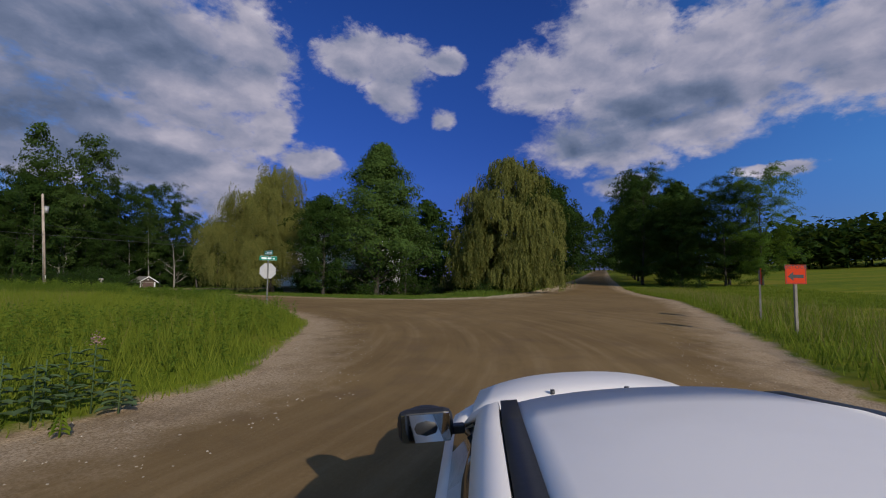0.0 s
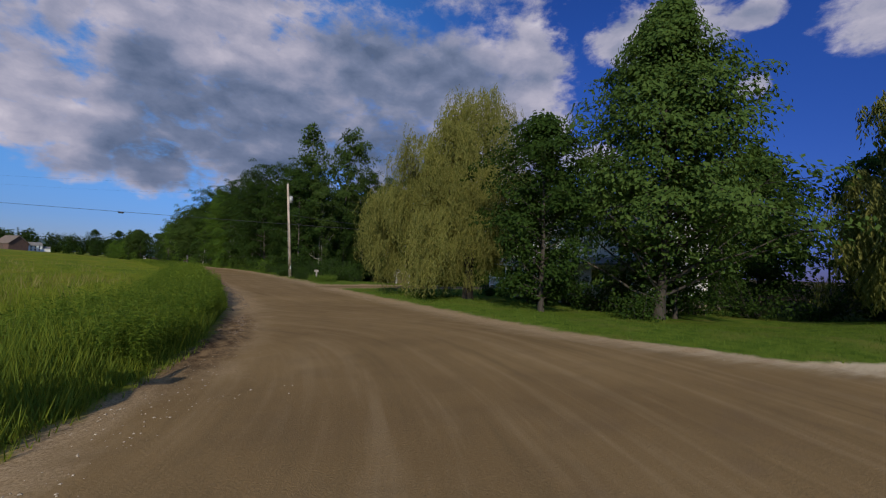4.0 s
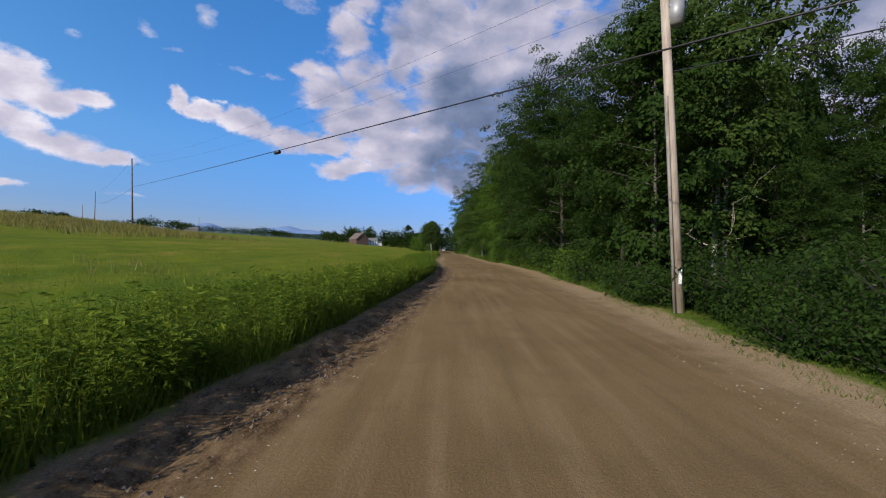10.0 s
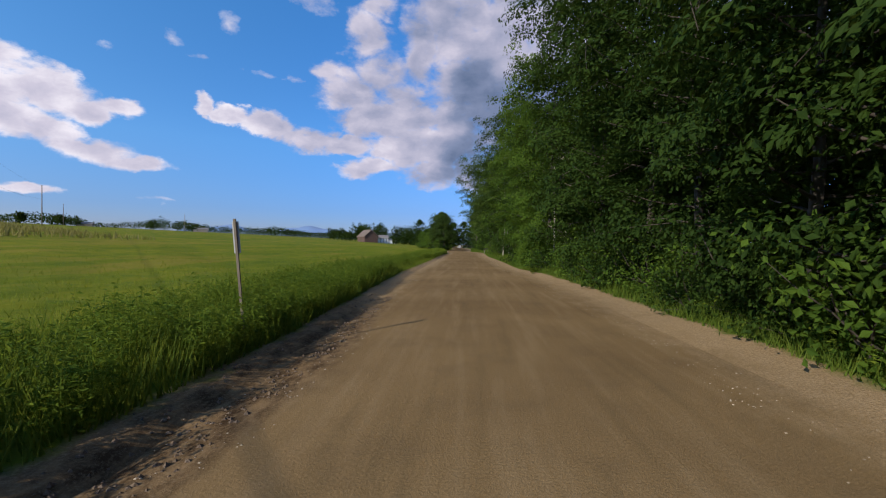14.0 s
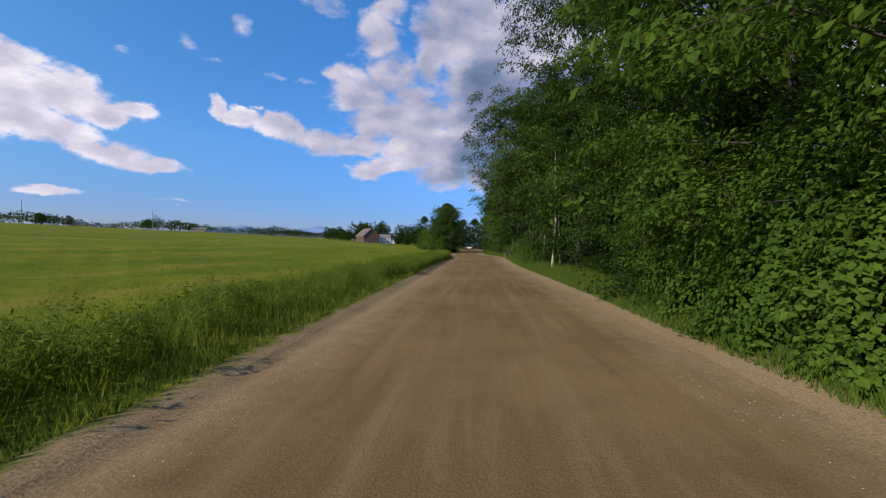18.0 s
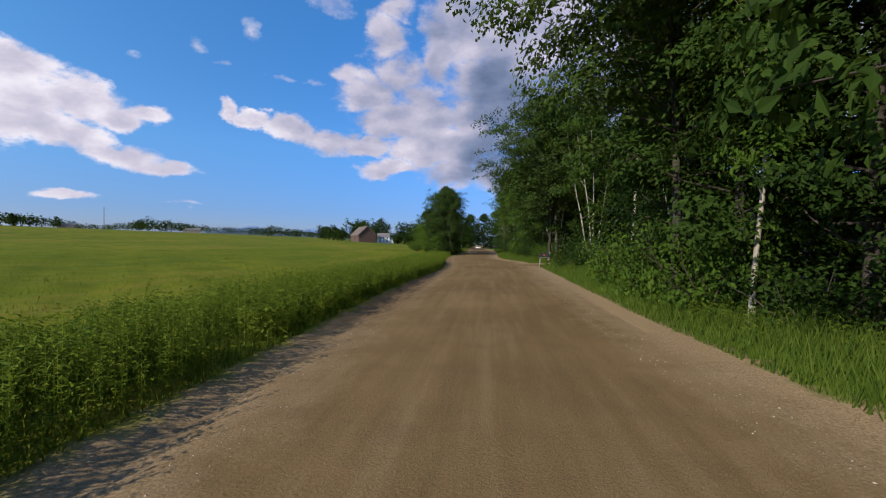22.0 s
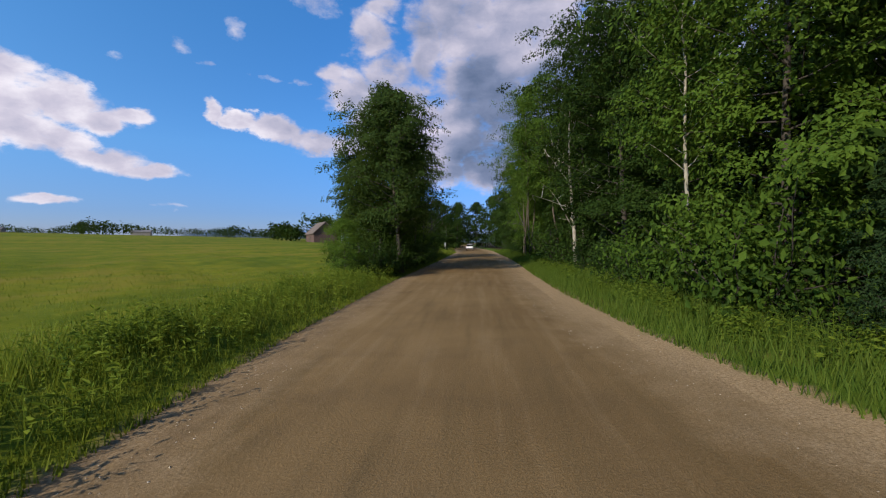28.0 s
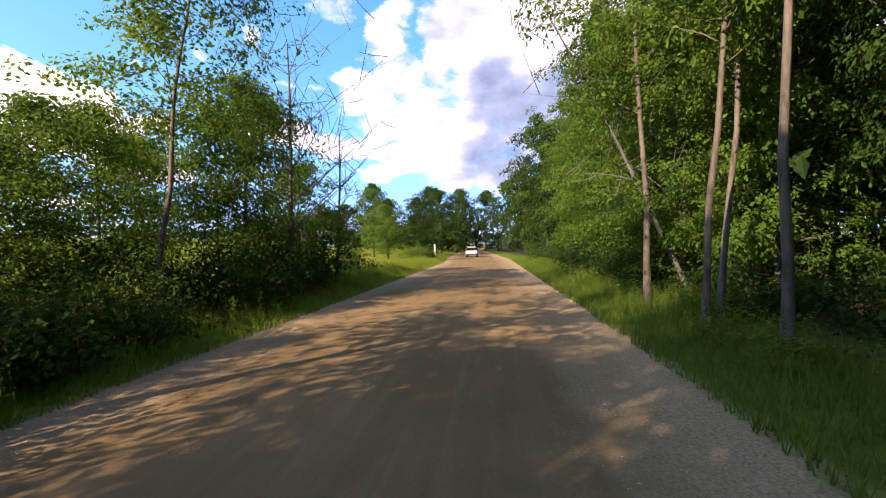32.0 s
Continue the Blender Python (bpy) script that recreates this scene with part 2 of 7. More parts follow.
def ranged(nt, value, a, b, c=0.0, d=1.0):
    n = node(nt, "ShaderNodeMapRange")
    n.inputs["From Min"].default_value, n.inputs["From Max"].default_value = a, b
    n.inputs["To Min"].default_value, n.inputs["To Max"].default_value = c, d
    nt.links.new(value, n.inputs["Value"])
    return n.outputs[0]


def noisy(nt, scale, detail=4, rough=0.55, coord="Object", stretch=None):
    tc = node(nt, "ShaderNodeTexCoord")
    v = tc.outputs[coord]
    if stretch:
        mp = node(nt, "ShaderNodeMapping", Scale=stretch)
        nt.links.new(v, mp.inputs[0])
        v = mp.outputs[0]
    n = node(nt, "ShaderNodeTexNoise", Scale=scale, Detail=detail, Roughness=rough)
    nt.links.new(v, n.inputs["Vector"])
    return n.outputs["Fac"]


def bumped(nt, bsdf, height, strength, distance=0.02):
    b = node(nt, "ShaderNodeBump", Strength=strength, Distance=distance)
    nt.links.new(height, b.inputs["Height"])
    nt.links.new(b.outputs[0], bsdf.inputs["Normal"])


def plain(name, a, b, scale=6.0, rough=0.6, metal=0.0, bump=0.1, stretch=None):
    """Paint, wood, metal: two tones by grain and stains at two scales."""
    m, nt, p = material(name)
    big, small = noisy(nt, scale * 0.25, 3), noisy(nt, scale * 4, 5, stretch=stretch)
    both = node(nt, "ShaderNodeMath")
    both.operation = "ADD"
    nt.links.new(big, both.inputs[0])
    nt.links.new(small, both.inputs[1])
    nt.links.new(mixed(nt, ranged(nt, both.outputs[0], 0.75, 1.25), a, b), p.inputs["Base Color"])
    p.inputs["Roughness"].default_value, p.inputs["Metallic"].default_value = rough, metal
    if bump:
        bumped(nt, p, small, bump)
    return m


def foliage(name, dark, light, through=0.35, glow=0.22):
    """Leaves: a tone of its own for every leaf and tree, some light coming through."""
    m, nt, p = material(name)
    info, geo = node(nt, "ShaderNodeObjectInfo"), node(nt, "ShaderNodeNewGeometry")
    r = node(nt, "ShaderNodeMath")
    r.operation = "MULTIPLY_ADD"
    nt.links.new(geo.outputs["Random Per Island"], r.inputs[0])
    r.inputs[1].default_value = 0.6
    half = node(nt, "ShaderNodeMath")
    half.operation = "MULTIPLY"
    nt.links.new(info.outputs["Random"], half.inputs[0])
    half.inputs[1].default_value = 0.4
    nt.links.new(half.outputs[0], r.inputs[2])
    col = mixed(nt, r.outputs[0], dark, light)
    nt.links.new(col, p.inputs["Base Color"])
    p.inputs["Roughness"].default_value = 0.6
    p.inputs["Specular IOR Level"].default_value = 0.04
    tr = node(nt, "ShaderNodeBsdfTranslucent")
    nt.links.new(mixed(nt, glow, col, (0.25, 0.32, 0.03)), tr.inputs["Color"])
    mx = node(nt, "ShaderNodeMixShader", Fac=through)
    nt.links.new(p.outputs[0], mx.inputs[1])
    nt.links.new(tr.outputs[0], mx.inputs[2])
    nt.links.new(mx.outputs[0], nt.nodes["Material Output"].inputs["Surface"])
    return m


def land_material(name):
    """Dirt on the roads, grass on the field, leaf litter in the wood, by the distance to the road's edge."""
    m, nt, p = material(name)
    edge, wood = (node(nt, "ShaderNodeAttribute") for _ in range(2))
    edge.attribute_name, wood.attribute_name = "edge", "wood"
    wob, grain, grit, broad = noisy(nt, 1.1, 5, 0.65), noisy(nt, 28, 6, 0.7), noisy(nt, 130, 3, 0.7), noisy(nt, 0.16, 4)
    track = node(nt, "ShaderNodeAttribute")
    track.attribute_name = "track"
    lanes = node(nt, "ShaderNodeTexNoise", Scale=1.0, Detail=5.0, Roughness=0.62)
    nt.links.new(track.outputs["Vector"], lanes.inputs["Vector"])
    streak = lanes.outputs["Fac"]
    # dirt
    base = mixed(nt, ranged(nt, broad, 0.35, 0.65), (0.168, 0.108, 0.048), (0.222, 0.146, 0.066))
    corner = node(nt, "ShaderNodeAttribute")
    corner.attribute_name = "corner"
    scuffed = node(nt, "ShaderNodeMath")
    scuffed.operation = "MULTIPLY"
    nt.links.new(ranged(nt, streak, 0.5, 0.66, 0, 1.0), scuffed.inputs[0])
    nt.links.new(ranged(nt, corner.outputs["Fac"], 0, 1, 0.4, 0.44), scuffed.inputs[1])
    base = mixed(nt, scuffed.outputs[0], base, (0.285, 0.2, 0.105))
    base = mixed(nt, ranged(nt, streak, 0.46, 0.32, 0, 0.36), base, (0.1, 0.072, 0.034))
    base = mixed(nt, ranged(nt, grain, 0.5, 0.7, 0, 0.3), base, (0.27, 0.195, 0.105))
    base = mixed(nt, ranged(nt, grit, 0.62, 0.75, 0, 0.4), base, (0.34, 0.27, 0.18))
    base = mixed(nt, ranged(nt, grain, 0.42, 0.3, 0, 0.25), base, (0.075, 0.052, 0.034))
    # pale loose shoulder
    sh = node(nt, "ShaderNodeMath")
    sh.operation = "MULTIPLY_ADD"
    nt.links.new(wob, sh.inputs[0])
    sh.inputs[1].default_value = 2.6
    nt.links.new(edge.outputs["Fac"], sh.inputs[2])
    wide = node(nt, "ShaderNodeMath")
    wide.operation = "MULTIPLY"
    nt.links.new(ranged(nt, sh.outputs[0], -0.7, 0.9, 0, 1.0), wide.inputs[0])
    nt.links.new(ranged(nt, corner.outputs["Fac"], 0, 1, 0.78, 1.0), wide.inputs[1])
    shoulder = wide.outputs[0]
    mud = noisy(nt, 0.9, 4, 0.6)
    base = mixed(nt, ranged(nt, mud, 0.5, 0.7, 0, 0.28), base, (0.115, 0.079, 0.042))
    base = mixed(nt, shoulder, base, mixed(nt, ranged(nt, grain, 0.35, 0.65), (0.2, 0.135, 0.07), mixed(nt, corner.outputs["Fac"], (0.46, 0.335, 0.195), (0.54, 0.405, 0.26))))
    swept = node(nt, "ShaderNodeAttribute")
    swept.attribute_name = "gravel"
    drift = node(nt, "ShaderNodeMath")
    drift.operation = "MULTIPLY"
    nt.links.new(ranged(nt, noisy(nt, 0.8, 6, 0.68, stretch=(0.25, 1.6, 1)), 0.4, 0.6, 0.1, 1.0), drift.inputs[0])
    nt.links.new(swept.outputs["Fac"], drift.inputs[1])
    base = mixed(nt, drift.outputs[0], base, (0.5, 0.4, 0.26))
    caked = node(nt, "ShaderNodeMath")
    caked.operation = "MULTIPLY"
    nt.links.new(ranged(nt, noisy(nt, 0.75, 5, 0.6), 0.52, 0.66, 0, 0.5), caked.inputs[0])
    nt.links.new(corner.outputs["Fac"], caked.inputs[1])
    base = mixed(nt, caked.outputs[0], base, (0.15, 0.1, 0.056))
    # turned soil
    turned_soil = node(nt, "ShaderNodeAttribute")
    turned_soil.attribute_name = "dug"
    lumps = noisy(nt, 2.6, 6, 0.7, stretch=(1.6, 0.7, 1))
    dirt = mixed(nt, ranged(nt, lumps, 0.4, 0.62), (0.06, 0.036, 0.018), (0.215, 0.14, 0.07))
    dirt = mixed(nt, ranged(nt, grain, 0.5, 0.72, 0, 0.6), dirt, (0.3, 0.22, 0.125))
    base = mixed(nt, turned_soil.outputs["Fac"], base, dirt)
    # grass sod
    sod = mixed(nt, ranged(nt, noisy(nt, 0.05, 4, 0.6, stretch=(1, 0.5, 1)), 0.35, 0.65), (0.11, 0.15, 0.011), (0.2, 0.2, 0.017))
    sod = mixed(nt, ranged(nt, noisy(nt, 0.7, 6, 0.7), 0.4, 0.7, 0, 0.7), sod, (0.06, 0.11, 0.012))
    sod = mixed(nt, ranged(nt, noisy(nt, 9.0, 4, 0.7), 0.5, 0.8, 0, 0.5), sod, (0.19, 0.2, 0.04))
    rows = noisy(nt, 0.22, 5, 0.6, stretch=(1.5, 0.22, 1))
    sod = mixed(nt, ranged(nt, rows, 0.52, 0.64, 0, 0.75), sod, (0.22, 0.185, 0.03))
    sod = mixed(nt, ranged(nt, rows, 0.46, 0.36, 0, 0.55), sod, (0.07, 0.115, 0.012))
    mown = node(nt, "ShaderNodeAttribute")
    mown.attribute_name = "lawn"
    turf = mixed(nt, ranged(nt, noisy(nt, 1.6, 6, 0.7), 0.35, 0.65), (0.05, 0.09, 0.01), (0.105, 0.15, 0.018))
    turf = mixed(nt, ranged(nt, noisy(nt, 0.35, 4, 0.6), 0.5, 0.7, 0, 0.6), turf, (0.16, 0.145, 0.035))
    sod = mixed(nt, mown.outputs["Fac"], sod, turf)
    litter = mixed(nt, ranged(nt, grain, 0.4, 0.65), (0.03, 0.028, 0.014), (0.07, 0.055, 0.03))
    sod = mixed(nt, wood.outputs["Fac"], sod, litter)
    k = node(nt, "ShaderNodeMath")
    k.operation = "MULTIPLY_ADD"
    nt.links.new(wob, k.inputs[0])
    k.inputs[1].default_value = -1.3
    nt.links.new(edge.outputs["Fac"], k.inputs[2])
    nt.links.new(mixed(nt, ranged(nt, k.outputs[0], -0.55, -0.2), base, sod), p.inputs["Base Color"])
    p.inputs["Roughness"].default_value = 0.95
    p.inputs["Specular IOR Level"].default_value = 0.03
    h = node(nt, "ShaderNodeMath")
    h.operation = "ADD"
    nt.links.new(grain, h.inputs[0])
    nt.links.new(wob, h.inputs[1])
    bumped(nt, p, h.outputs[0], 0.4, 0.03)
    return m


LAND = land_material("land")
BARK = plain("bark", (0.022, 0.018, 0.014), (0.06, 0.05, 0.038), 3, 0.9, bump=0.6, stretch=(1, 1, 0.2))
PALE_BARK = plain("pale_bark", (0.2, 0.18, 0.14), (0.42, 0.39, 0.32), 3, 0.85, bump=0.4, stretch=(1, 1, 0.3))
BROWN_BARK = plain("brown_bark", (0.036, 0.028, 0.02), (0.13, 0.1, 0.07), 4, 0.9, bump=0.6, stretch=(1, 1, 0.25))
GREY_BARK = plain("grey_bark", (0.05, 0.044, 0.036), (0.125, 0.11, 0.09), 3, 0.9, bump=0.5, stretch=(1, 1, 0.25))
# LEAF and LEAF_LIGHT also carry the wood's shade and sun in their tone
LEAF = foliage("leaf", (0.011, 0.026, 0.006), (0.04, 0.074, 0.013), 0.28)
LEAF_LIGHT = foliage("leaf_light", (0.034, 0.074, 0.011), (0.108, 0.18, 0.025), 0.42, 0.45)
LEAF_ASH = foliage("leaf_ash", (0.022, 0.046, 0.011), (0.066, 0.104, 0.022), 0.32, 0.3)
LEAF_WILLOW = foliage("leaf_willow", (0.058, 0.07, 0.015), (0.27, 0.265, 0.078), 0.4, 0.35)
LEAF_MAPLE = foliage("leaf_maple", (0.03, 0.062, 0.014), (0.095, 0.15, 0.034), 0.34, 0.3)
NEEDLE = foliage("needle", (0.014, 0.032, 0.012), (0.04, 0.07, 0.022), 0.15)
GRASS = foliage("grass_blade", (0.042, 0.088, 0.012), (0.148, 0.2, 0.032), 0.42, 0.38)
GRASS_DRY = foliage("grass_straw", (0.14, 0.13, 0.03), (0.3, 0.26, 0.1), 0.35)
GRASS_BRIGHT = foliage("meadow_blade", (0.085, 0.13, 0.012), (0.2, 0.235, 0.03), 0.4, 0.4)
WEED = foliage("weed_leaf", (0.045, 0.092, 0.012), (0.21, 0.27, 0.032), 0.46, 0.45)
MILKWEED = foliage("milkweed_leaf", (0.045, 0.085, 0.034), (0.13, 0.185, 0.085), 0.25, 0.2)
# WEED lightened: the verge's sunlight put into the leaf colour
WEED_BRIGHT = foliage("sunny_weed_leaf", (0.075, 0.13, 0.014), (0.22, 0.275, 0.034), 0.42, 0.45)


# ---- plan ----
def along(points):
    a = np.array(points, float)
    return lambda s: np.interp(s, a[:, 0], a[:, 1])


# the long road's edges, x by y
LEFT = along([(-50, 0), (13, 18.2), (15, 19.6), (18, 21.2), (23, 23.2), (31, 25.2), (40, 26.5), (50, 27.3), (57, 28.0), (61, 28.5), (65, 29.0), (71, 29.5), (75, 29.8), (85, 30.5), (95, 30.7),
              (105, 30.3), (118, 29.7), (150, 29.6), (170, 29.2), (190, 29.1), (205, 27.9), (209, 27.4), (215, 27.0), (230, 26.6), (250, 26.8), (300, 26.8), (420, 20)])
RIGHT = along([(13, 35.4), (20, 32.9), (26, 33.2), (33, 33.8), (46, 35.2), (58, 36.2), (70, 37.2), (86, 38.0), (95, 38.7), (110, 38.5), (125, 37.7), (140, 37.6),
               (165, 36.9), (190, 37.3), (203, 36.9), (209, 35.4), (214, 34.6), (222, 34.2), (232, 34.3), (246, 34.7), (260, 34.8), (300, 34.5), (420, 28)])
# the cross road's edges, y by x
NORTH = along([(-80, 9.5), (0, 6.5), (6.8, 6.0), (12.6, 9.0), (16, 11.0), (19.6, 15.1), (22, 20), (32, 20), (35.3, 13.6), (44, 8.7), (57, 7), (74, 4.6), (130, 0), (300, -8.5), (900, -40)])
SOUTH = along([(-80, 0), (0, -3.6), (10, -4.65), (16.4, -5.4), (29, -7.1), (45, -8.4), (74, -6.4), (130, -8.2), (300, -16.5), (900, -48)])


def smooth(v, a, b):
    t = np.clip((v - a) / (b - a), 0, 1)
    return t * t * (3 - 2 * t)


def wave(x, y, s, seed=0):
    """Cheap rolling unevenness, about -1 to 1, of wavelength s."""
    k = 6.283 / s
    return (np.sin(x * k + 1.3 + seed) * np.cos(y * k * 0.9 + seed * 2.1) + 0.6 * np.sin(x * k * 2.1 - y * k * 1.7 + seed) + 0.4 * np.cos(x * k * 3.3 + y * k * 2.9 + 0.7 * seed)) / 2


def edge_of(x, y):
    """Metres outside the roads' edges; below zero on a road."""
    long_road = np.maximum(np.maximum(LEFT(y) - x, x - RIGHT(y)), 13 - y)
    cross = np.maximum(y - NORTH(x), SOUTH(x) - y)
    drive_a = np.maximum(np.abs(y - 47.5 - 0.12 * (x - 35)) - 2.3, np.maximum(34 - x, x - 62))      # to the shed and the house
    drive_b = np.maximum(np.abs(y - 196 + 0.1 * (x - 37)) - 3.0, np.maximum(35 - x, x - 60))        # into the wood
    return np.minimum(np.minimum(long_road, cross), np.minimum(drive_a, drive_b))


def height(x, y):
    x, y = np.asarray(x, float), np.asarray(y, float)
    d = LEFT(y) - x
    field = (0.052 * np.clip(d - 3, 0, 100) + 0.04 * np.clip(d - 103, 0, 320)) * (0.25 + 0.75 * smooth(y, 15, 70)) * smooth(y, -30, 25)
    field += 1.6 * np.exp(-((x + 32) / 22) ** 2 - ((y - 118) / 26) ** 2)
    hill = 0.028 * np.clip(x - 62, 0, 400) * (1 - smooth(y, 15, 60))
    south = 0.05 * np.clip(SOUTH(x) - 4 - y, 0, 200) * smooth(x, 0, 40)
    lawn = -0.1 * np.clip(x - RIGHT(y) - 5, 0, 32) * smooth(y, 45, 75) * (1 - smooth(y, 110, 150))
    lawn += -0.055 * np.clip(x - RIGHT(y) - 5, 0, 13) * smooth(y, 13, 20) * (1 - smooth(y, 40, 50))
    e = edge_of(x, y)
    away = smooth(e, 0.2, 2.5)
    left = d > 0
    bank = np.where(left, 0.22, 0.1) * smooth(e, 0.3, 1.6)
    berm = 0.16 * np.exp(-((e - 0.45) / 0.35) ** 2) * np.where(left, smooth(y, 20, 50) * (1 - smooth(y, 165, 200)) * (0.6 + 0.4 * wave(x, y, 5)), 0.1)
    ditch = -0.13 * np.exp(-((e + 0.05 + 0.12 * wave(x, y, 4, 3)) / 0.2) ** 2) * np.where(left, smooth(y, 38, 55) * (1 - smooth(y, 96, 112)) + 0.15, 0.2)
    hump = 0.15 * np.exp(-((x - 3.6) / 2.0) ** 2 - ((y - 0.2) / 3) ** 2)
    crown = hump + 0.05 * np.clip(-e, 0, 3) / 3
    ruts = 0.012 * wave(x, y * 0.2, 1.3) * smooth(-e, 0.2, 1)
    return field + hill + south + lawn + bank + berm + ditch + crown + ruts + (0.12 * wave(x, y, 9, 2) + 0.05 * wave(x, y, 2.7, 5)) * away - 0.05


def ground_z(x, y):
    return float(height(x, y))


def np_mesh(name, verts, faces, mats=(), smoothed=False):
    """A mesh from arrays of places and of faces with equal corners."""
    verts, faces = np.asarray(verts, np.float32), np.asarray(faces, np.int32)
    me = bpy.data.meshes.new(name)
    me.vertices.add(len(verts))
    me.vertices.foreach_set("co", verts.ravel())
    me.loops.add(faces.size)
    me.loops.foreach_set("vertex_index", faces.ravel())
    me.polygons.add(len(faces))
    me.polygons.foreach_set("loop_start", np.arange(0, faces.size, faces.shape[1], dtype=np.int32))
    me.polygons.foreach_set("loop_total", np.full(len(faces), faces.shape[1], np.int32))
    me.polygons.foreach_set("use_smooth", np.full(len(faces), smoothed))
    for m in mats:
        me.materials.append(m)
    me.update(calc_edges=True)
    return me


def spread(marks):
    out = []
    for (a, s), (b, _) in zip(marks, marks[1:]):
        out += list(np.arange(a, b, s))
    return np.array(out + [marks[-1][0]])


gx = spread([(-4200, 900), (-1500, 250), (-500, 60), (-140, 20), (-40, 6), (-10, 2), (0, 0.45), (26.1, 0.2), (32.4, 0.45), (48, 1.5), (66, 4), (90, 12), (150, 40), (400, 200), (1000, 800), (4200, 1)])
gy = spread([(-4200, 900), (-1500, 250), (-500, 60), (-80, 8), (-24, 2), (-12, 0.7), (310, 3), (340, 10), (450, 40), (900, 200), (1500, 900), (4200, 1)])
GX, GY = np.meshgrid(gx, gy)
GZ = height(GX, GY)
EDGE = edge_of(GX, GY)
WOODS = smooth(GX - RIGHT(GY), 2.5, 6) * smooth(GY, 74, 84) + smooth(GX, 55, 70) * smooth(GY, 10, 22)
nx, ny = len(gx), len(gy)
idx = np.arange(nx * ny).reshape(ny, nx)
quads = np.stack([idx[:-1, :-1], idx[:-1, 1:], idx[1:, 1:], idx[1:, :-1]], -1).reshape(-1, 4)
allv = np.stack([GX, GY, GZ], -1).reshape(-1, 3)
on_road = (EDGE.ravel()[quads].mean(1) < 0.15)


def land(name, faces, label, category):
    used, inverse = np.unique(faces, return_inverse=True)
    me = np_mesh(name, allv[used], inverse.reshape(-1, 4), [LAND], True)
    dug = smooth(GX - LEFT(GY), -1.0, -0.3) * (1 - smooth(GX - LEFT(GY), 0.55, 1.0)) * (smooth(GY, 17, 21) * (1 - smooth(GY, 26, 31)) + smooth(GY, 44, 52) * (1 - smooth(GY, 96, 106)) + 0.7 * smooth(GY, 158, 166) * (1 - 0.5 * smooth(GY, 176, 182)) * (1 - smooth(GY, 226, 236)))
    for key, grid in (("dug", dug), ("edge", EDGE - np.where(LEFT(GY) > GX, 0.5 * smooth(GY, 25, 45) * (1 - 0.6 * smooth(GY, 100, 130)) * (1 - smooth(GY, 165, 190)) - 0.12 * smooth(GY, 170, 190), 0.1 + 0.4 * smooth(GY, 14, 20) + 0.6 * smooth(GY, 48, 58) * (1 - smooth(GY, 116, 132)))), ("wood", np.clip(WOODS, 0, 1)), ("lawn", smooth(GX - RIGHT(GY), -1.0, 0.0) * smooth(GY, 5, 8)), ("gravel", smooth(EDGE, -4.8, -1.0) * smooth(GX, 31, 37) * (1 - smooth(GX, 78, 95)) * smooth(GY, -2, 1) * (1 - smooth(GY, 14, 22))), ("corner", 1 - smooth(GY, 10, 19))):
        at = me.attributes.new(key, "FLOAT", "POINT")
        at.data.foreach_set("value", grid.ravel()[used].astype(np.float32))
    turn = 1 - smooth(GY, 20, 34)
    r, a = np.hypot(GX - 6, GY - 24), np.arctan2(GY - 24, GX - 6)
    lane = np.stack([(GX * (1 - turn) + r * turn) * 2.2, GY * 0.14 * (1 - turn) + a * 2.6 * turn, 0 * GX], -1).reshape(-1, 3)[used]
    at = me.attributes.new("track", "FLOAT_VECTOR", "POINT")
    at.data.foreach_set("vector", lane.astype(np.float32).ravel())
    return tagged(new(name, me), label, category, kind="structure")


land("ground", quads[~on_road], "green hayfield and grassy verges rising gently away from road", "ground")
land("road", quads[on_road], "brown packed dirt road with pale gravel shoulders and wheel ruts", "road")


# ---- growing things ----
def part(name, me, parent, label=""):
    ob = new(name, me)
    ob.parent = parent
    if label:
        ob["label"] = label
    return ob


def leaf_quads(places, size, rng, droop=0.25, slim=0.55, flatness=0.5, facing=None):
    """A folded four-cornered leaf at each place; facing: the way that its upper side turns."""
    n = len(places)
    d = rng.normal(size=(n, 3))
    if facing is not None:
        w = facing / (np.linalg.norm(facing, axis=1)[:, None] + 1e-9) + rng.normal(size=(n, 3)) * 0.32
        d = np.cross(w, d)
        d /= np.linalg.norm(d, axis=1)[:, None] + 1e-9
    d[:, 2] = d[:, 2] * (flatness if facing is None else 1.0) - droop
    d /= np.linalg.norm(d, axis=1)[:, None]
    side = np.cross(d, rng.normal(size=(n, 3)) * (1 - flatness) + np.array([0, 0, 1.0]) if facing is None else w)
    side /= np.linalg.norm(side, axis=1)[:, None] + 1e-9
    up = np.cross(side, d)
    s = (size * rng.uniform(0.6, 1.35, n))[:, None]
    a, b = places, places + d * s
    mid = places + d * s * 0.5 + up * s * 0.10
    l, r = mid + side * s * slim * 0.5, mid - side * s * slim * 0.5
    v = np.stack([a, l, b, r], 1).reshape(-1, 3)
    return v, np.arange(4 * n).reshape(n, 4)


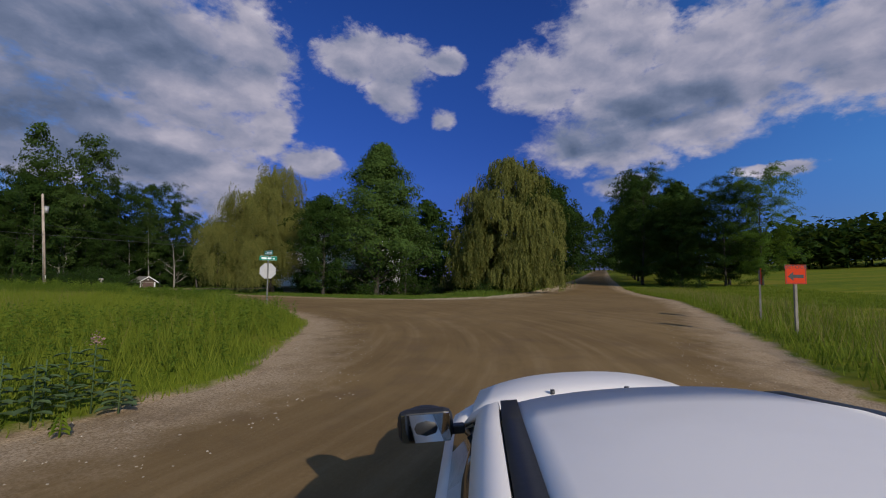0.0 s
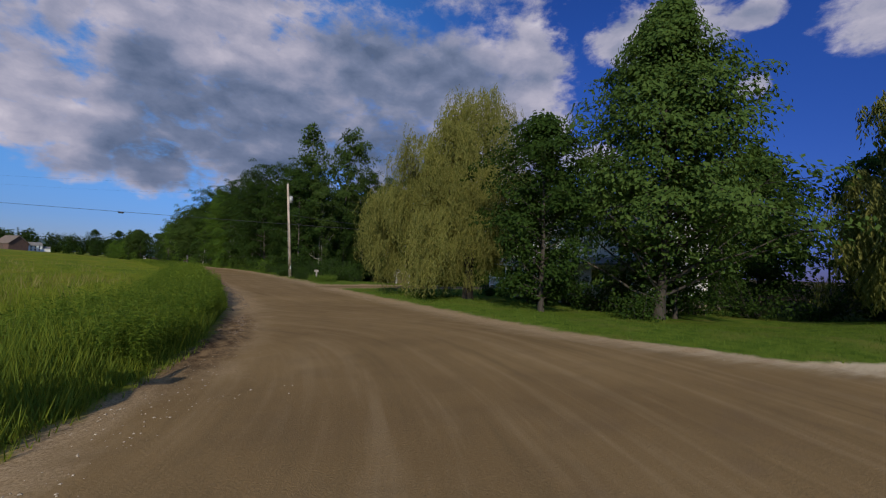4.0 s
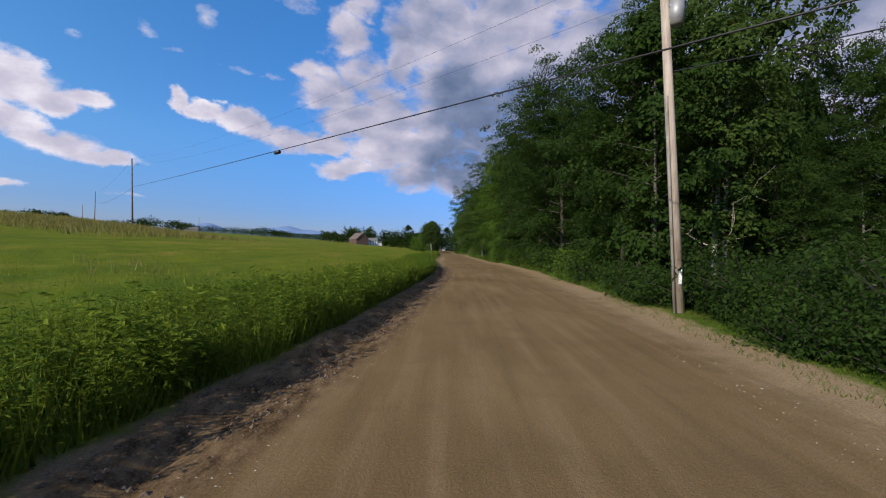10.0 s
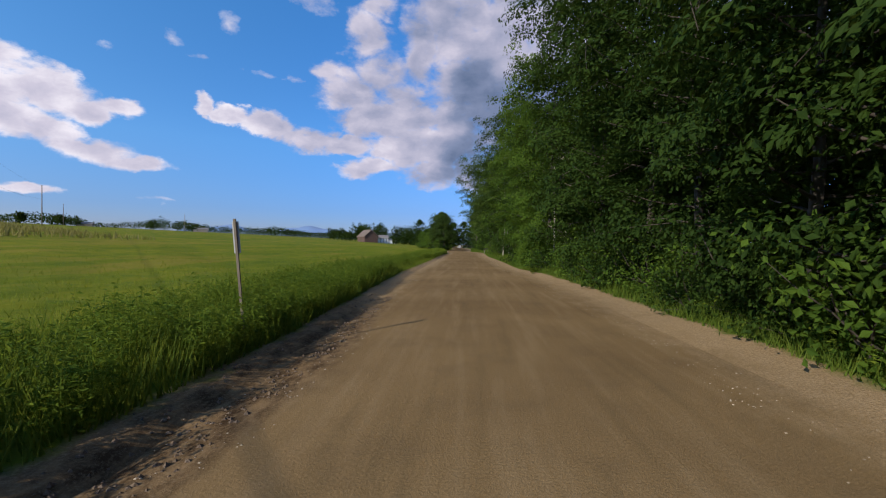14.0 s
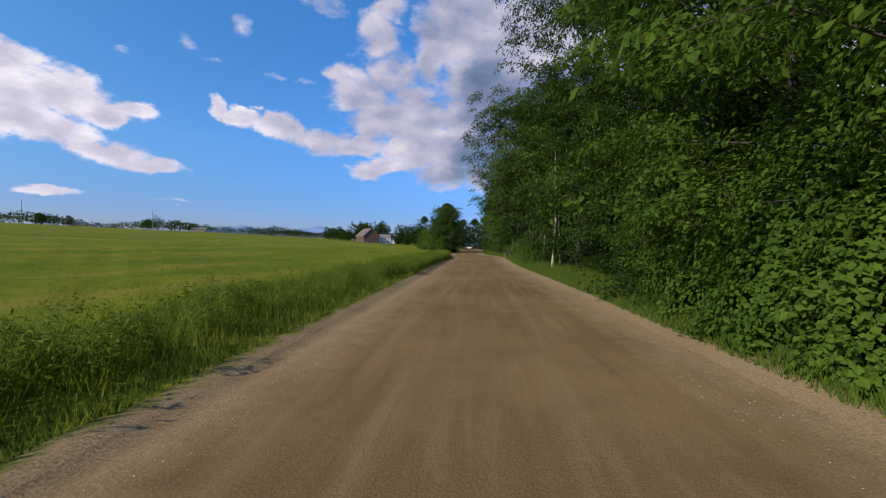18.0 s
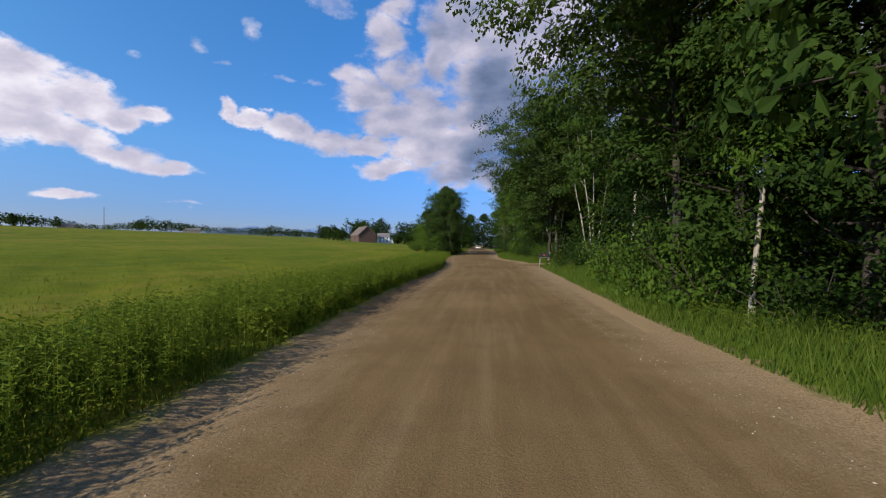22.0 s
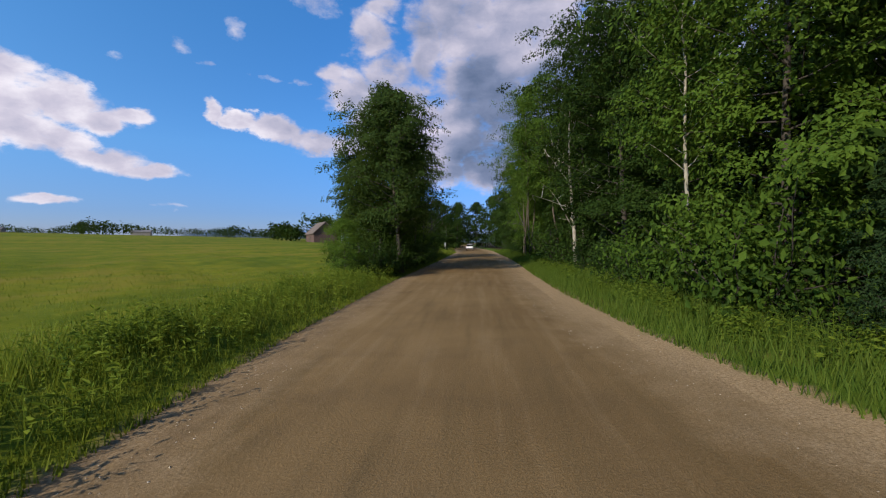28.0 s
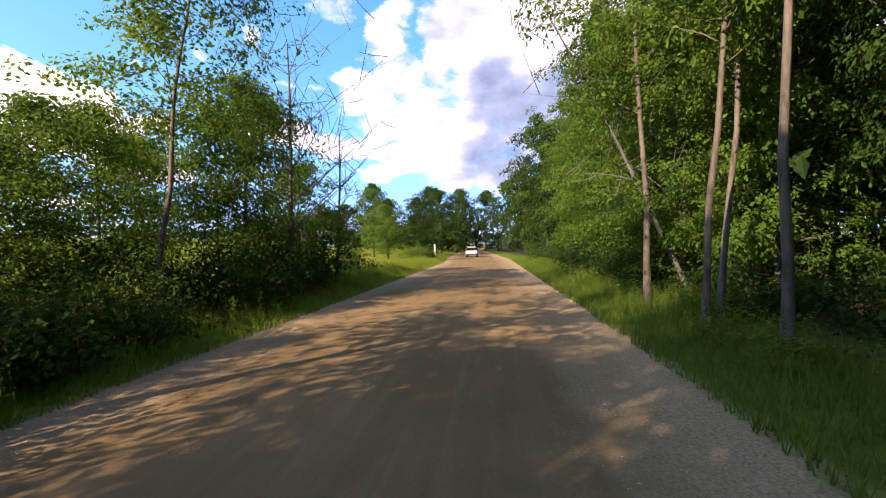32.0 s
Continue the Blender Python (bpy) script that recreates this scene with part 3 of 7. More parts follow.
def tubes(lines, sides=5):
    """Tapered tubes along polylines of (place, radius)."""
    vs, fs, off = [], [], 0
    ang = np.arange(sides) / sides * 2 * np.pi
    for line in lines:
        p = np.array([q for q, _ in line], float)
        rad = np.array([q for _, q in line], float)
        t = np.gradient(p, axis=0)
        t /= np.linalg.norm(t, axis=1)[:, None] + 1e-9
        ref = np.where(np.abs(t[:, 2:3]) > 0.8, [[1.0, 0, 0]], [[0, 0, 1.0]])
        u = np.cross(t, ref)
        u /= np.linalg.norm(u, axis=1)[:, None] + 1e-9
        w = np.cross(t, u)
        ring = p[:, None] + rad[:, None, None] * (np.cos(ang)[None, :, None] * u[:, None] + np.sin(ang)[None, :, None] * w[:, None])
        vs.append(ring.reshape(-1, 3))
        m = len(p)
        i = np.arange(m - 1)[:, None] * sides + off
        j = np.arange(sides)[None]
        k = (j + 1) % sides
        fs.append(np.stack([i + j, i + k, i + sides + k, i + sides + j], -1).reshape(-1, 4))
        off += m * sides
    return np.concatenate(vs), np.concatenate(fs)


def limb(rng, start, way, length, r0, bend=0.15, lift=0.1, steps=5):
    line, p, d = [], np.array(start, float), np.array(way, float)
    for i in range(steps + 1):
        line.append((p.copy(), r0 * (1 - 0.82 * i / steps)))
        d = d + rng.normal(size=3) * bend + np.array([0, 0, lift])
        d /= np.linalg.norm(d)
        p = p + d * length / steps
    return line


def make_tree(seed, tall, wide, low, leaf_mat, bark_mat, leaves=6500, leaf=0.24, shape="round", trunk_r=0.16, limbs=22, clump=0.75, slim=0.55, droop=0.25, stems=1, twigs=True):
    """Trunk and limbs as one mesh and the crown of single leaves as another. low: the height at which the crown begins."""
    rng = np.random.default_rng(seed)
    lines, tips, core = [], [], []
    for s in range(stems):
        lean = rng.normal(size=2) * (0.04 if stems == 1 else 0.16)
        trunk, p = [], np.array([0.0, 0.0, -0.2]) + (np.r_[rng.normal(size=2) * 0.25, 0] if stems > 1 else 0)
        steps = 10
        for i in range(steps + 1):
            trunk.append((p.copy(), trunk_r * (1 - 0.88 * (i / steps)) * (1.35 if i == 0 else 1)))
            p = p + np.array([lean[0] + rng.normal() * 0.035, lean[1] + rng.normal() * 0.035, 1.0]) * tall * 0.97 / steps
        lines.append(trunk)
        tp, tr = np.array([q for q, _ in trunk]), np.array([q for _, q in trunk])
        for i in range(limbs // stems):
            f = (i + rng.uniform(0, 0.9)) / (limbs // stems)
            h = low + (tall * 0.97 - low) * f
            where = np.array([np.interp(h, tp[:, 2], tp[:, k]) for k in range(3)])
            if shape == "round":
                reach = wide * math.sqrt(max(0.05, 1 - (2 * f - 0.85) ** 2)) * rng.uniform(0.7, 1.15)
            elif shape == "edge":
                reach = wide * min(0.55 + 0.8 * f, math.sqrt(max(0.04, 1 - ((f - 0.55) / 0.5) ** 2 * 0.9)) if f > 0.55 else 1.0) * rng.uniform(0.75, 1.12)
            elif shape == "cone":
                reach = wide * (1.02 - f) ** 0.8 * rng.uniform(0.8, 1.12) + 0.15
            else:
                reach = wide * (0.45 + 0.55 * math.sin(math.pi * min(1, f * 0.9 + 0.1))) * rng.uniform(0.6, 1.2)
            a = i * 2.4 + rng.uniform(-0.5, 0.5)
            rise = {"round": 0.5, "cone": -0.12 if leaf_mat is NEEDLE else 0.65, "tall": 0.8, "edge": 0.3}[shape]
            way = np.array([math.cos(a), math.sin(a), rise + 0.4 * (f - 0.5)])
            way /= np.linalg.norm(way)
            r0 = max(0.012, np.interp(h, tp[:, 2], tr) * 0.32)
            line = limb(rng, where, way, reach, r0, 0.12, 0.05 if shape != "cone" else 0.0)
            lines.append(line)
            pts = np.array([q for q, _ in line])
            out = np.array([math.cos(a), math.sin(a), 0.0])
            core += [pts[0], pts[1], (pts[1] + pts[2]) / 2]
            for k in range(2, 6):
                tips.append((pts[k], clump * (0.5 + 0.1 * k) * rng.uniform(0.8, 1.2), out))
                for m in range(2 if k > 3 else 1 if k > 2 else 0):
                    w = rng.normal(size=3) * np.array([1, 1, 0.5])
                    w = w / np.linalg.norm(w) + way * 0.4
                    q = pts[k] + w * reach * 0.32 * rng.uniform(0.5, 1.1)
                    if twigs and m == 0 and k > 3:
                        lines.append([(pts[k], r0 * 0.3), ((pts[k] + q) / 2 + rng.normal(size=3) * 0.05, r0 * 0.2), (q, 0.008)])
                    tips.append((q, clump * rng.uniform(0.55, 1.0), out))
    # leaves in flat drooping sprays round the tips, and a dim core of larger leaves along the limbs
    weights = np.array([r ** 2 for _, r, _ in tips])
    pick = rng.choice(len(tips), leaves, p=weights / weights.sum())
    centre, rad, out = (np.array([t[i] for t in tips])[pick] for i in range(3))
    a, rr = rng.uniform(0, 6.283, leaves), np.sqrt(rng.uniform(0, 1, leaves))
    off = np.stack([np.cos(a) * rr, np.sin(a) * rr, 0.2 * rng.normal(size=leaves) + 0.12 - 0.35 * rr ** 2], -1)
    off[:, 2] -= 0.28 * (off * out).sum(1)
    v, f = leaf_quads(centre + off * rad[:, None], leaf, rng, droop, slim, facing=off * np.array([0.7, 0.7, 0.3]) + out * 0.6 + np.array([0, 0, 0.5]))
    inner = np.array(core)[rng.integers(0, len(core), max(60, leaves // 22))]
    inner = inner + rng.normal(size=inner.shape) * clump * 0.45
    iv, jf = leaf_quads(inner, leaf * 1.15, rng, droop, 0.65)
    v, f = np.concatenate([v, iv]), np.concatenate([f, jf + len(v)])
    v[:, 2] = np.maximum(v[:, 2], 0.05)
    tv, tf = tubes(lines)
    return np_mesh("trunk", tv, tf, [bark_mat], True), np_mesh("crown", v, f, [leaf_mat])


def plant(name, meshes, label, category="tree", group=""):
    top = new(name)
    part("trunk", meshes[0], top)
    part("crown", meshes[1], top)
    return tagged(top, label, category, group)


def stood(x, y, turn=0.0, size=1.0, tallness=1.0, sink=0.0):
    return pose(x, y, ground_z(x, y) - sink, 0, 0, turn) @ Matrix.Diagonal((size, size, size * tallness, 1))


KINDS = {
    "maple_a": (make_tree(1, 13, 4.4, 0.9, LEAF, BARK, 11000, 0.29, limbs=30, clump=0.85), "dark green broadleaf maple with dense low crown at wood edge"),
    "maple_b": (make_tree(2, 15.5, 4.8, 1.4, LEAF, GREY_BARK, 11000, 0.31, limbs=32, clump=0.9), "tall dark green maple with broad heavy crown"),
    "ash_a": (make_tree(3, 17, 3.6, 3.0, LEAF_ASH, GREY_BARK, 9000, 0.3, "tall", 0.19, 34, 0.8), "tall slender ash with grey trunk and open crown"),
    "ash_b": (make_tree(4, 20, 3.0, 6.0, LEAF_ASH, PALE_BARK, 2800, 0.38, "tall", 0.14, 26, 0.9), "tall poplar with pale trunk and high thin crown"),
    "light_a": (make_tree(5, 11, 3.8, 0.6, LEAF_LIGHT, BARK, 7000, 0.25, limbs=28, clump=0.9), "bright green young maple with low sunlit branches"),
    "spruce": (make_tree(6, 15, 3.0, 0.6, NEEDLE, BARK, 7000, 0.36, "cone", 0.17, 50, 0.6, 0.3, 0.35), "dark green spruce with drooping boughs"),
    "birch": (make_tree(7, 14, 2.8, 4.5, LEAF_LIGHT, PALE_BARK, 5600, 0.2, "tall", 0.1, 26, 0.8, stems=4), "birch clump with several pale leaning trunks"),
    "deep_maple": (make_tree(8, 16, 5.0, 0.5, LEAF, BARK, 4200, 0.5, limbs=30, clump=1.15, twigs=False), "dark maple standing deep in the wood"),
    "deep_spruce": (make_tree(9, 18, 3.6, 0.5, NEEDLE, BARK, 4200, 0.5, "cone", 0.2, 40, 0.9, 0.4, 0.35, twigs=False), "dark spruce standing deep in the wood"),
}
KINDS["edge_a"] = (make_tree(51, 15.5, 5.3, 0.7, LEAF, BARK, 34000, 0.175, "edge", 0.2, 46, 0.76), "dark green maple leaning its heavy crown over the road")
# the ash takes LEAF, a darker tone standing in for the wood's shade
KINDS["edge_b"] = (make_tree(52, 17.5, 5.2, 1.2, LEAF, BARK, 34000, 0.175, "edge", 0.2, 48, 0.76), "tall ash with shade-dark leafy branches down to the verge")
KINDS["edge_c"] = (make_tree(53, 13.5, 4.8, 0.5, LEAF_LIGHT, BARK, 28000, 0.165, "edge", 0.17, 44, 0.7), "bright green young maple with low sunlit branches at verge")
KINDS["over_maple"] = (make_tree(54, 16, 7.4, 5.2, LEAF_ASH, BARK, 36000, 0.23, "round", 0.19, 70, 0.85), "large spreading maple with boughs hanging over the road")
KINDS["birch_one"] = (make_tree(56, 15, 3.0, 4.0, LEAF_LIGHT, PALE_BARK, 5600, 0.2, "tall", 0.1, 26, 0.85), "single birch with pale slender trunk at the wood edge")
KINDS["small_maple"] = (make_tree(57, 8, 2.9, 0.4, LEAF_LIGHT, BARK, 9500, 0.165, "round", 0.09, 32, 0.75), "bright sunlit young maple thick with leaves")
KINDS["bare_ash"] = (make_tree(55, 17, 4.0, 6.0, LEAF_LIGHT, BROWN_BARK, 12000, 0.185, "tall", 0.11, 30, 0.85), "slim tall ash with bare lower trunk beside road")
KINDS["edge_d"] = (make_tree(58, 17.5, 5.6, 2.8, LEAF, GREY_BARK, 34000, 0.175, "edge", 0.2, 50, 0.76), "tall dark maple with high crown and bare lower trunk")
SPENT = {}


def grow(kind, x, y, turn, size=1.0, tallness=1.0, label=""):
    meshes, text = KINDS[kind]
    name = {"deep": "forest_tree", "clump": "ash_tree", "gap": "ash_tree", "edge": "maple_tree", "over": "maple_tree", "small": "young_maple_tree", "bare": "ash_tree", "maple": "maple_tree", "ash": "ash_tree", "light": "young_maple_tree", "spruce": "spruce_tree", "birch": "birch_tree"}[kind.split("_")[0]]
    if kind not in SPENT:
        SPENT[kind] = plant(name, meshes, text, "tree", "trees along the wood edge")
        ob = SPENT[kind]
        ob.matrix_basis = stood(x, y, turn, size, tallness)
    else:
        src = SPENT[kind]
        top = new(name)
        for k in src.children:
            c = part(k.name.split(".")[0], k.data, top)
        tagged(top, text, "tree", "trees along the wood edge")
        top.matrix_basis = stood(x, y, turn, size, tallness)
        ob = top
    if label:
        ob["label"] = label
    return ob


def make_bush(seed, tall, wide, leaf_mat, leaves=1900, leaf=0.16):
    rng = np.random.default_rng(seed)
    lines, tips = [], []
    for i in range(16):
        a = i * 2.4 + rng.uniform(-0.4, 0.4)
        way = np.array([math.cos(a) * 0.6, math.sin(a) * 0.6, rng.uniform(0.5, 1.3)])
        way /= np.linalg.norm(way)
        line = limb(rng, (rng.normal() * 0.2, rng.normal() * 0.2, -0.1), way, tall * rng.uniform(0.7, 1.1), 0.03, 0.16, -0.02)
        lines.append(line)
        for q, _ in line[1:]:
            tips.append(q + rng.normal(size=3) * 0.2 * wide * np.array([1, 1, 0.4]))
    tips = np.array(tips)
    pick = rng.integers(0, len(tips), leaves)
    off = rng.normal(size=(leaves, 3)) * 0.2 * wide * np.array([1, 1, 0.7])
    v, f = leaf_quads(tips[pick] + off, leaf, rng, 0.2, 0.6, facing=off / (0.27 * wide) + np.array([0, 0, 0.7]))
    v[:, 2] = np.maximum(v[:, 2], 0.02)
    tv, tf = tubes(lines, 3)
    return np_mesh("stem", tv, tf, [BARK], True), np_mesh("leaves", v, f, [leaf_mat])


BUSHES = [make_bush(11, 1.9, 1.2, LEAF, 1800, 0.145), make_bush(12, 2.6, 1.5, LEAF_LIGHT, 2200, 0.16), make_bush(13, 1.5, 1.3, LEAF, 1500, 0.14), make_bush(14, 3.4, 1.6, LEAF, 1800, 0.19)]


def bush(k, x, y, turn, size=1.0, label="leafy green shrub at edge of wood", tallness=1.0):
    top = new("shrub")
    part("stem", BUSHES[k][0], top)
    part("leaves", BUSHES[k][1], top)
    tagged(top, label, "shrub", "shrubs along the roadside")
    top.matrix_basis = stood(x, y, turn, size, tallness)
    return top


rnd = random.Random(7)
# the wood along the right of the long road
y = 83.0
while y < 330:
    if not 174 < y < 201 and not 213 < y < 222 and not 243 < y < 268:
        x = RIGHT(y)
        # sun and shade go into leaf colour: darker kinds where shaded, lighter where sunlit
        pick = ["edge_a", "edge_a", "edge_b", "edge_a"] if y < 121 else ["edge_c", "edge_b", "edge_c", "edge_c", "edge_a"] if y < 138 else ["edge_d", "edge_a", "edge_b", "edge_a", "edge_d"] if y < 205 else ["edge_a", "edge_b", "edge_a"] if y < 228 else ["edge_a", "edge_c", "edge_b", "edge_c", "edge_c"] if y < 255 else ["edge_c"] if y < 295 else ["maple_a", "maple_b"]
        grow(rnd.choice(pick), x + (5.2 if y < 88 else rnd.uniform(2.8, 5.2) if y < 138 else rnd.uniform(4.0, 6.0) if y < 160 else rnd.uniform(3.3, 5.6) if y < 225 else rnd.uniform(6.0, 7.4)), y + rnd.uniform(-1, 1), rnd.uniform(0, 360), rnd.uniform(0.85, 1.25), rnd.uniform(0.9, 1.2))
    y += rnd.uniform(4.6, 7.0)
y = 84.0
while y < 330:
    if not 190 < y < 202:
        grow(rnd.choice(["ash_b", "ash_a", "spruce", "ash_b"] if 172 < y < 204 else ["deep_maple", "ash_b", "deep_maple", "deep_spruce"]), RIGHT(y) + rnd.uniform(9.5, 12.5), y, rnd.uniform(0, 360), rnd.uniform(0.95, 1.15), rnd.uniform(0.95, 1.15))
    y += rnd.uniform(4.5, 6)
y = 96.0
while y < 320:
    if not 176 < y < 214:
        grow(rnd.choice(["deep_maple", "deep_spruce", "deep_maple"]), RIGHT(y) + 19.5 + rnd.uniform(-2, 2), y, rnd.uniform(0, 360), rnd.uniform(1.0, 1.25))
    y += rnd.uniform(5, 7)
y = 77.0
while y < 300:
    if not 192 < y < 200 and not 242 < y < 265:
        # only dark-leaved bushes on two stretches, their tone standing in for shade
        bush(rnd.choice([0, 2, 2, 3, 0] if 138 < y < 192 or y > 208 else [0, 1, 2, 3, 0]), RIGHT(y) + rnd.uniform(2.2, 3.6) + (1.3 if 138 < y < 192 else -0.1 if y < 118 else 1.4 if y > 205 else 0), y, rnd.uniform(0, 360), rnd.uniform(0.8, 1.2))
    y += rnd.uniform(1.7, 2.6)

# mounds of vines over the wood edge
def make_mound(seed, tall, wide, leaves=8500, leaf=0.17):
    rng = np.random.default_rng(seed)
    u = rng.normal(size=(leaves, 3))
    u[:, 2] = np.abs(u[:, 2]) * 0.9
    u /= np.linalg.norm(u, axis=1)[:, None]
    lump = 1 + 0.16 * np.sin(u[:, 0] * 7 + seed) * np.cos(u[:, 2] * 8) + 0.1 * np.sin(u[:, 1] * 11 + u[:, 2] * 6)
    p = u * (lump * rng.uniform(0.9, 1.03, leaves))[:, None] * np.array([wide, wide, tall])
    v, f = leaf_quads(p, leaf, rng, 0.35, 0.85, facing=u + np.array([0, 0, 0.35]))
    v[:, 2] = np.maximum(v[:, 2], 0.03)
    lines = [limb(rng, (rng.normal() * 0.4, rng.normal() * 0.4, -0.1), (math.cos(k) * 0.35, math.sin(k) * 0.35, 1), tall * 0.9, 0.04, 0.1, 0.0) for k in range(9)]
    return np_mesh("stem", *tubes(lines, 4), [BARK], True), np_mesh("leaves", v, f, [LEAF_LIGHT])


MOUNDS = [make_mound(15, 4.6, 1.9, 15000, 0.125), make_mound(16, 3.4, 1.7, 11000, 0.125)]
for k, x, y, turn, t in ((0, 40.5, 129.2, 0, 1.1), (0, 40.9, 132.2, 140, 1.05), (1, 40.2, 126.6, 60, 1.0), (1, 41.0, 135.0, 200, 1.1), (1, 41.2, 137.6, 20, 0.9)):
    top = new("vine_mound")
    part("stem", MOUNDS[k][0], top)
    part("leaves", MOUNDS[k][1], top)
    tagged(top, "bright green mound of broad-leaved vines over the wood edge", "vines", "vine mounds at the wood edge")
    top.matrix_basis = stood(x, y, turn, 1.0, t)

# thickets hung with pale vine leaves
for x, y, s in ((40.4, 122.5, 0.9), (40.8, 124.5, 0.9), (41.2, 113, 1.0), (39.4, 165, 1.0), (39.0, 168, 0.9), (39.2, 173, 0.9), (38.0, 222, 0.9), (38.2, 216, 1.2)):
    bush(1, x, y, (x * 53 + y * 17) % 360, s, "bright green thicket of vines over the wood edge", 1.25)



# ---- willows, the corner maple, the house's trees ----
def make_willow(seed, lobes, strands, per=24, leaf=0.2):
    """lobes: x, y, radius, top and skirt height of each dome of hanging strands."""
    rng = np.random.default_rng(seed)
    tallest = max(l[3] for l in lobes)
    trunk = limb(rng, (0, 0, -0.2), (0.05, 0.02, 1), tallest * 0.4, 0.42, 0.05, 0.2, 5)
    lines, hubs = [trunk], []
    for lx, ly, r, top, low in lobes:
        for m in range(3):
            a = rng.uniform(0, 6.283)
            goal = np.array([lx + math.cos(a) * r * 0.5, ly + math.sin(a) * r * 0.5, top - r * 0.7])
            start = trunk[2 + m][0]
            lines.append(limb(rng, start, (goal - start) / np.linalg.norm(goal - start), np.linalg.norm(goal - start), 0.15, 0.05, 0.03, 6))
        for m in range(int(r * r * 3.2)):                               # the dome
            u = rng.normal(size=3)
            u[2] = abs(u[2]) + 0.05
            u /= np.linalg.norm(u)
            hubs.append((np.array([lx, ly, top - r]) + u * r * rng.uniform(0.7, 1.0), u, low))
        for m in range(int(r * max(0.5, top - r - low) * 1.5)):         # the cascades below it
            a = rng.uniform(0, 6.283)
            u = np.array([math.cos(a), math.sin(a), 0.0])
            hubs.append((np.array([lx, ly, rng.uniform(low + 1.2, top - r)]) + u * r * rng.uniform(0.75, 1.05), u, low))
    spots, face = [], []
    for k in range(strands):
        hub, u, low = hubs[k % len(hubs)]
        p = hub + rng.normal(size=3) * np.array([0.36, 0.36, 0.28])
        out = np.array([u[0], u[1], 0.0])
        d = out * 0.55 + np.array([0, 0, 0.1])
        length = max(0.5, min(rng.uniform(0.9, 2.9), p[2] - low + rng.uniform(-0.5, 0.4)))
        t = np.linspace(0, 1, per)[:, None]
        pts = p + d * 0.75 * np.minimum(t * 2.5, 1.0) * 0.6 + np.array([0, 0, -1.0]) * t ** 1.25 * length
        spots.append(pts)
        face.append(np.repeat((out + u * 0.4 + np.array([0, 0, 0.3]))[None], per, 0))
    pts = np.concatenate(spots)
    pts = pts + rng.normal(size=pts.shape) * 0.07
    v, f = leaf_quads(pts, leaf, rng, 2.0, 0.34, 0.6, facing=np.concatenate(face))
    v[:, 2] = np.maximum(v[:, 2], 0.12)
    return np_mesh("trunk", *tubes(lines), [BARK], True), np_mesh("crown", v, f, [LEAF_WILLOW])


def turned(lobes, right, ahead):
    """Lobes given across and along one's view, as plan coordinates."""
    return [(a * right[0] + b * ahead[0], a * right[1] + b * ahead[1], r, top, low) for a, b, r, top, low in lobes]


w1 = plant("willow_tree", make_willow(21, turned([(0.3, 0.2, 2.7, 14.6, 5.5), (-0.9, -0.8, 2.5, 12.6, 1.6), (-2.7, -0.4, 2.3, 11.6, 0.8), (-5.2, 0.2, 2.1, 8.0, 0.5), (-4.0, 1.8, 2.4, 9.4, 0.6), (-0.8, 2.6, 2.4, 11.5, 2.0), (-1.6, -2.3, 2.0, 8.6, 0.6), (1.5, -0.6, 1.7, 9.6, 4.2), (0.6, -2.0, 1.5, 7.2, 2.6)],
                                                 (0.72, -0.69), (0.69, 0.72)), 7000, 32, 0.155), "yellow-green weeping willow with hanging strands beside the lawn", "tree")
w1.matrix_basis = stood(40.0, 33.0, 0)
w2 = plant("willow_tree", make_willow(22, turned([(0.6, 1.0, 4.6, 19.2, 3.0), (-3.8, 0.0, 3.0, 14.6, 1.5), (4.4, 0.4, 2.9, 13.8, 1.0), (-1.2, -3.4, 3.2, 13.6, 1.0), (2.6, -3.0, 2.8, 11.5, 0.8), (-6.4, -0.8, 2.0, 8.6, 0.6), (-4.0, -3.8, 2.0, 7.2, 0.5), (5.8, -1.8, 1.8, 8.0, 0.6), (0.8, -5.6, 1.8, 6.4, 0.5)],
                                                 (0.14, -0.99), (0.99, 0.14)), 5200, 22, 0.32), "large weeping willow with rounded crown at the road corner", "tree")
w2.matrix_basis = stood(58.6, 9.6, 0)
corner = plant("maple_tree", make_tree(23, 17.8, 7.0, 0.8, LEAF_MAPLE, BARK, 48000, 0.26, "cone", 0.28, 110, 1.0), "tall pointed green maple standing on the lawn", "tree")
corner.matrix_basis = stood(44.6, 22.3, 0)
mid = plant("maple_tree", make_tree(24, 10.2, 3.2, 0.5, LEAF, BARK, 22000, 0.19, limbs=54, clump=0.7), "dark round maple in front of the white house", "tree")
mid.matrix_basis = stood(38.4, 25.2, 40)

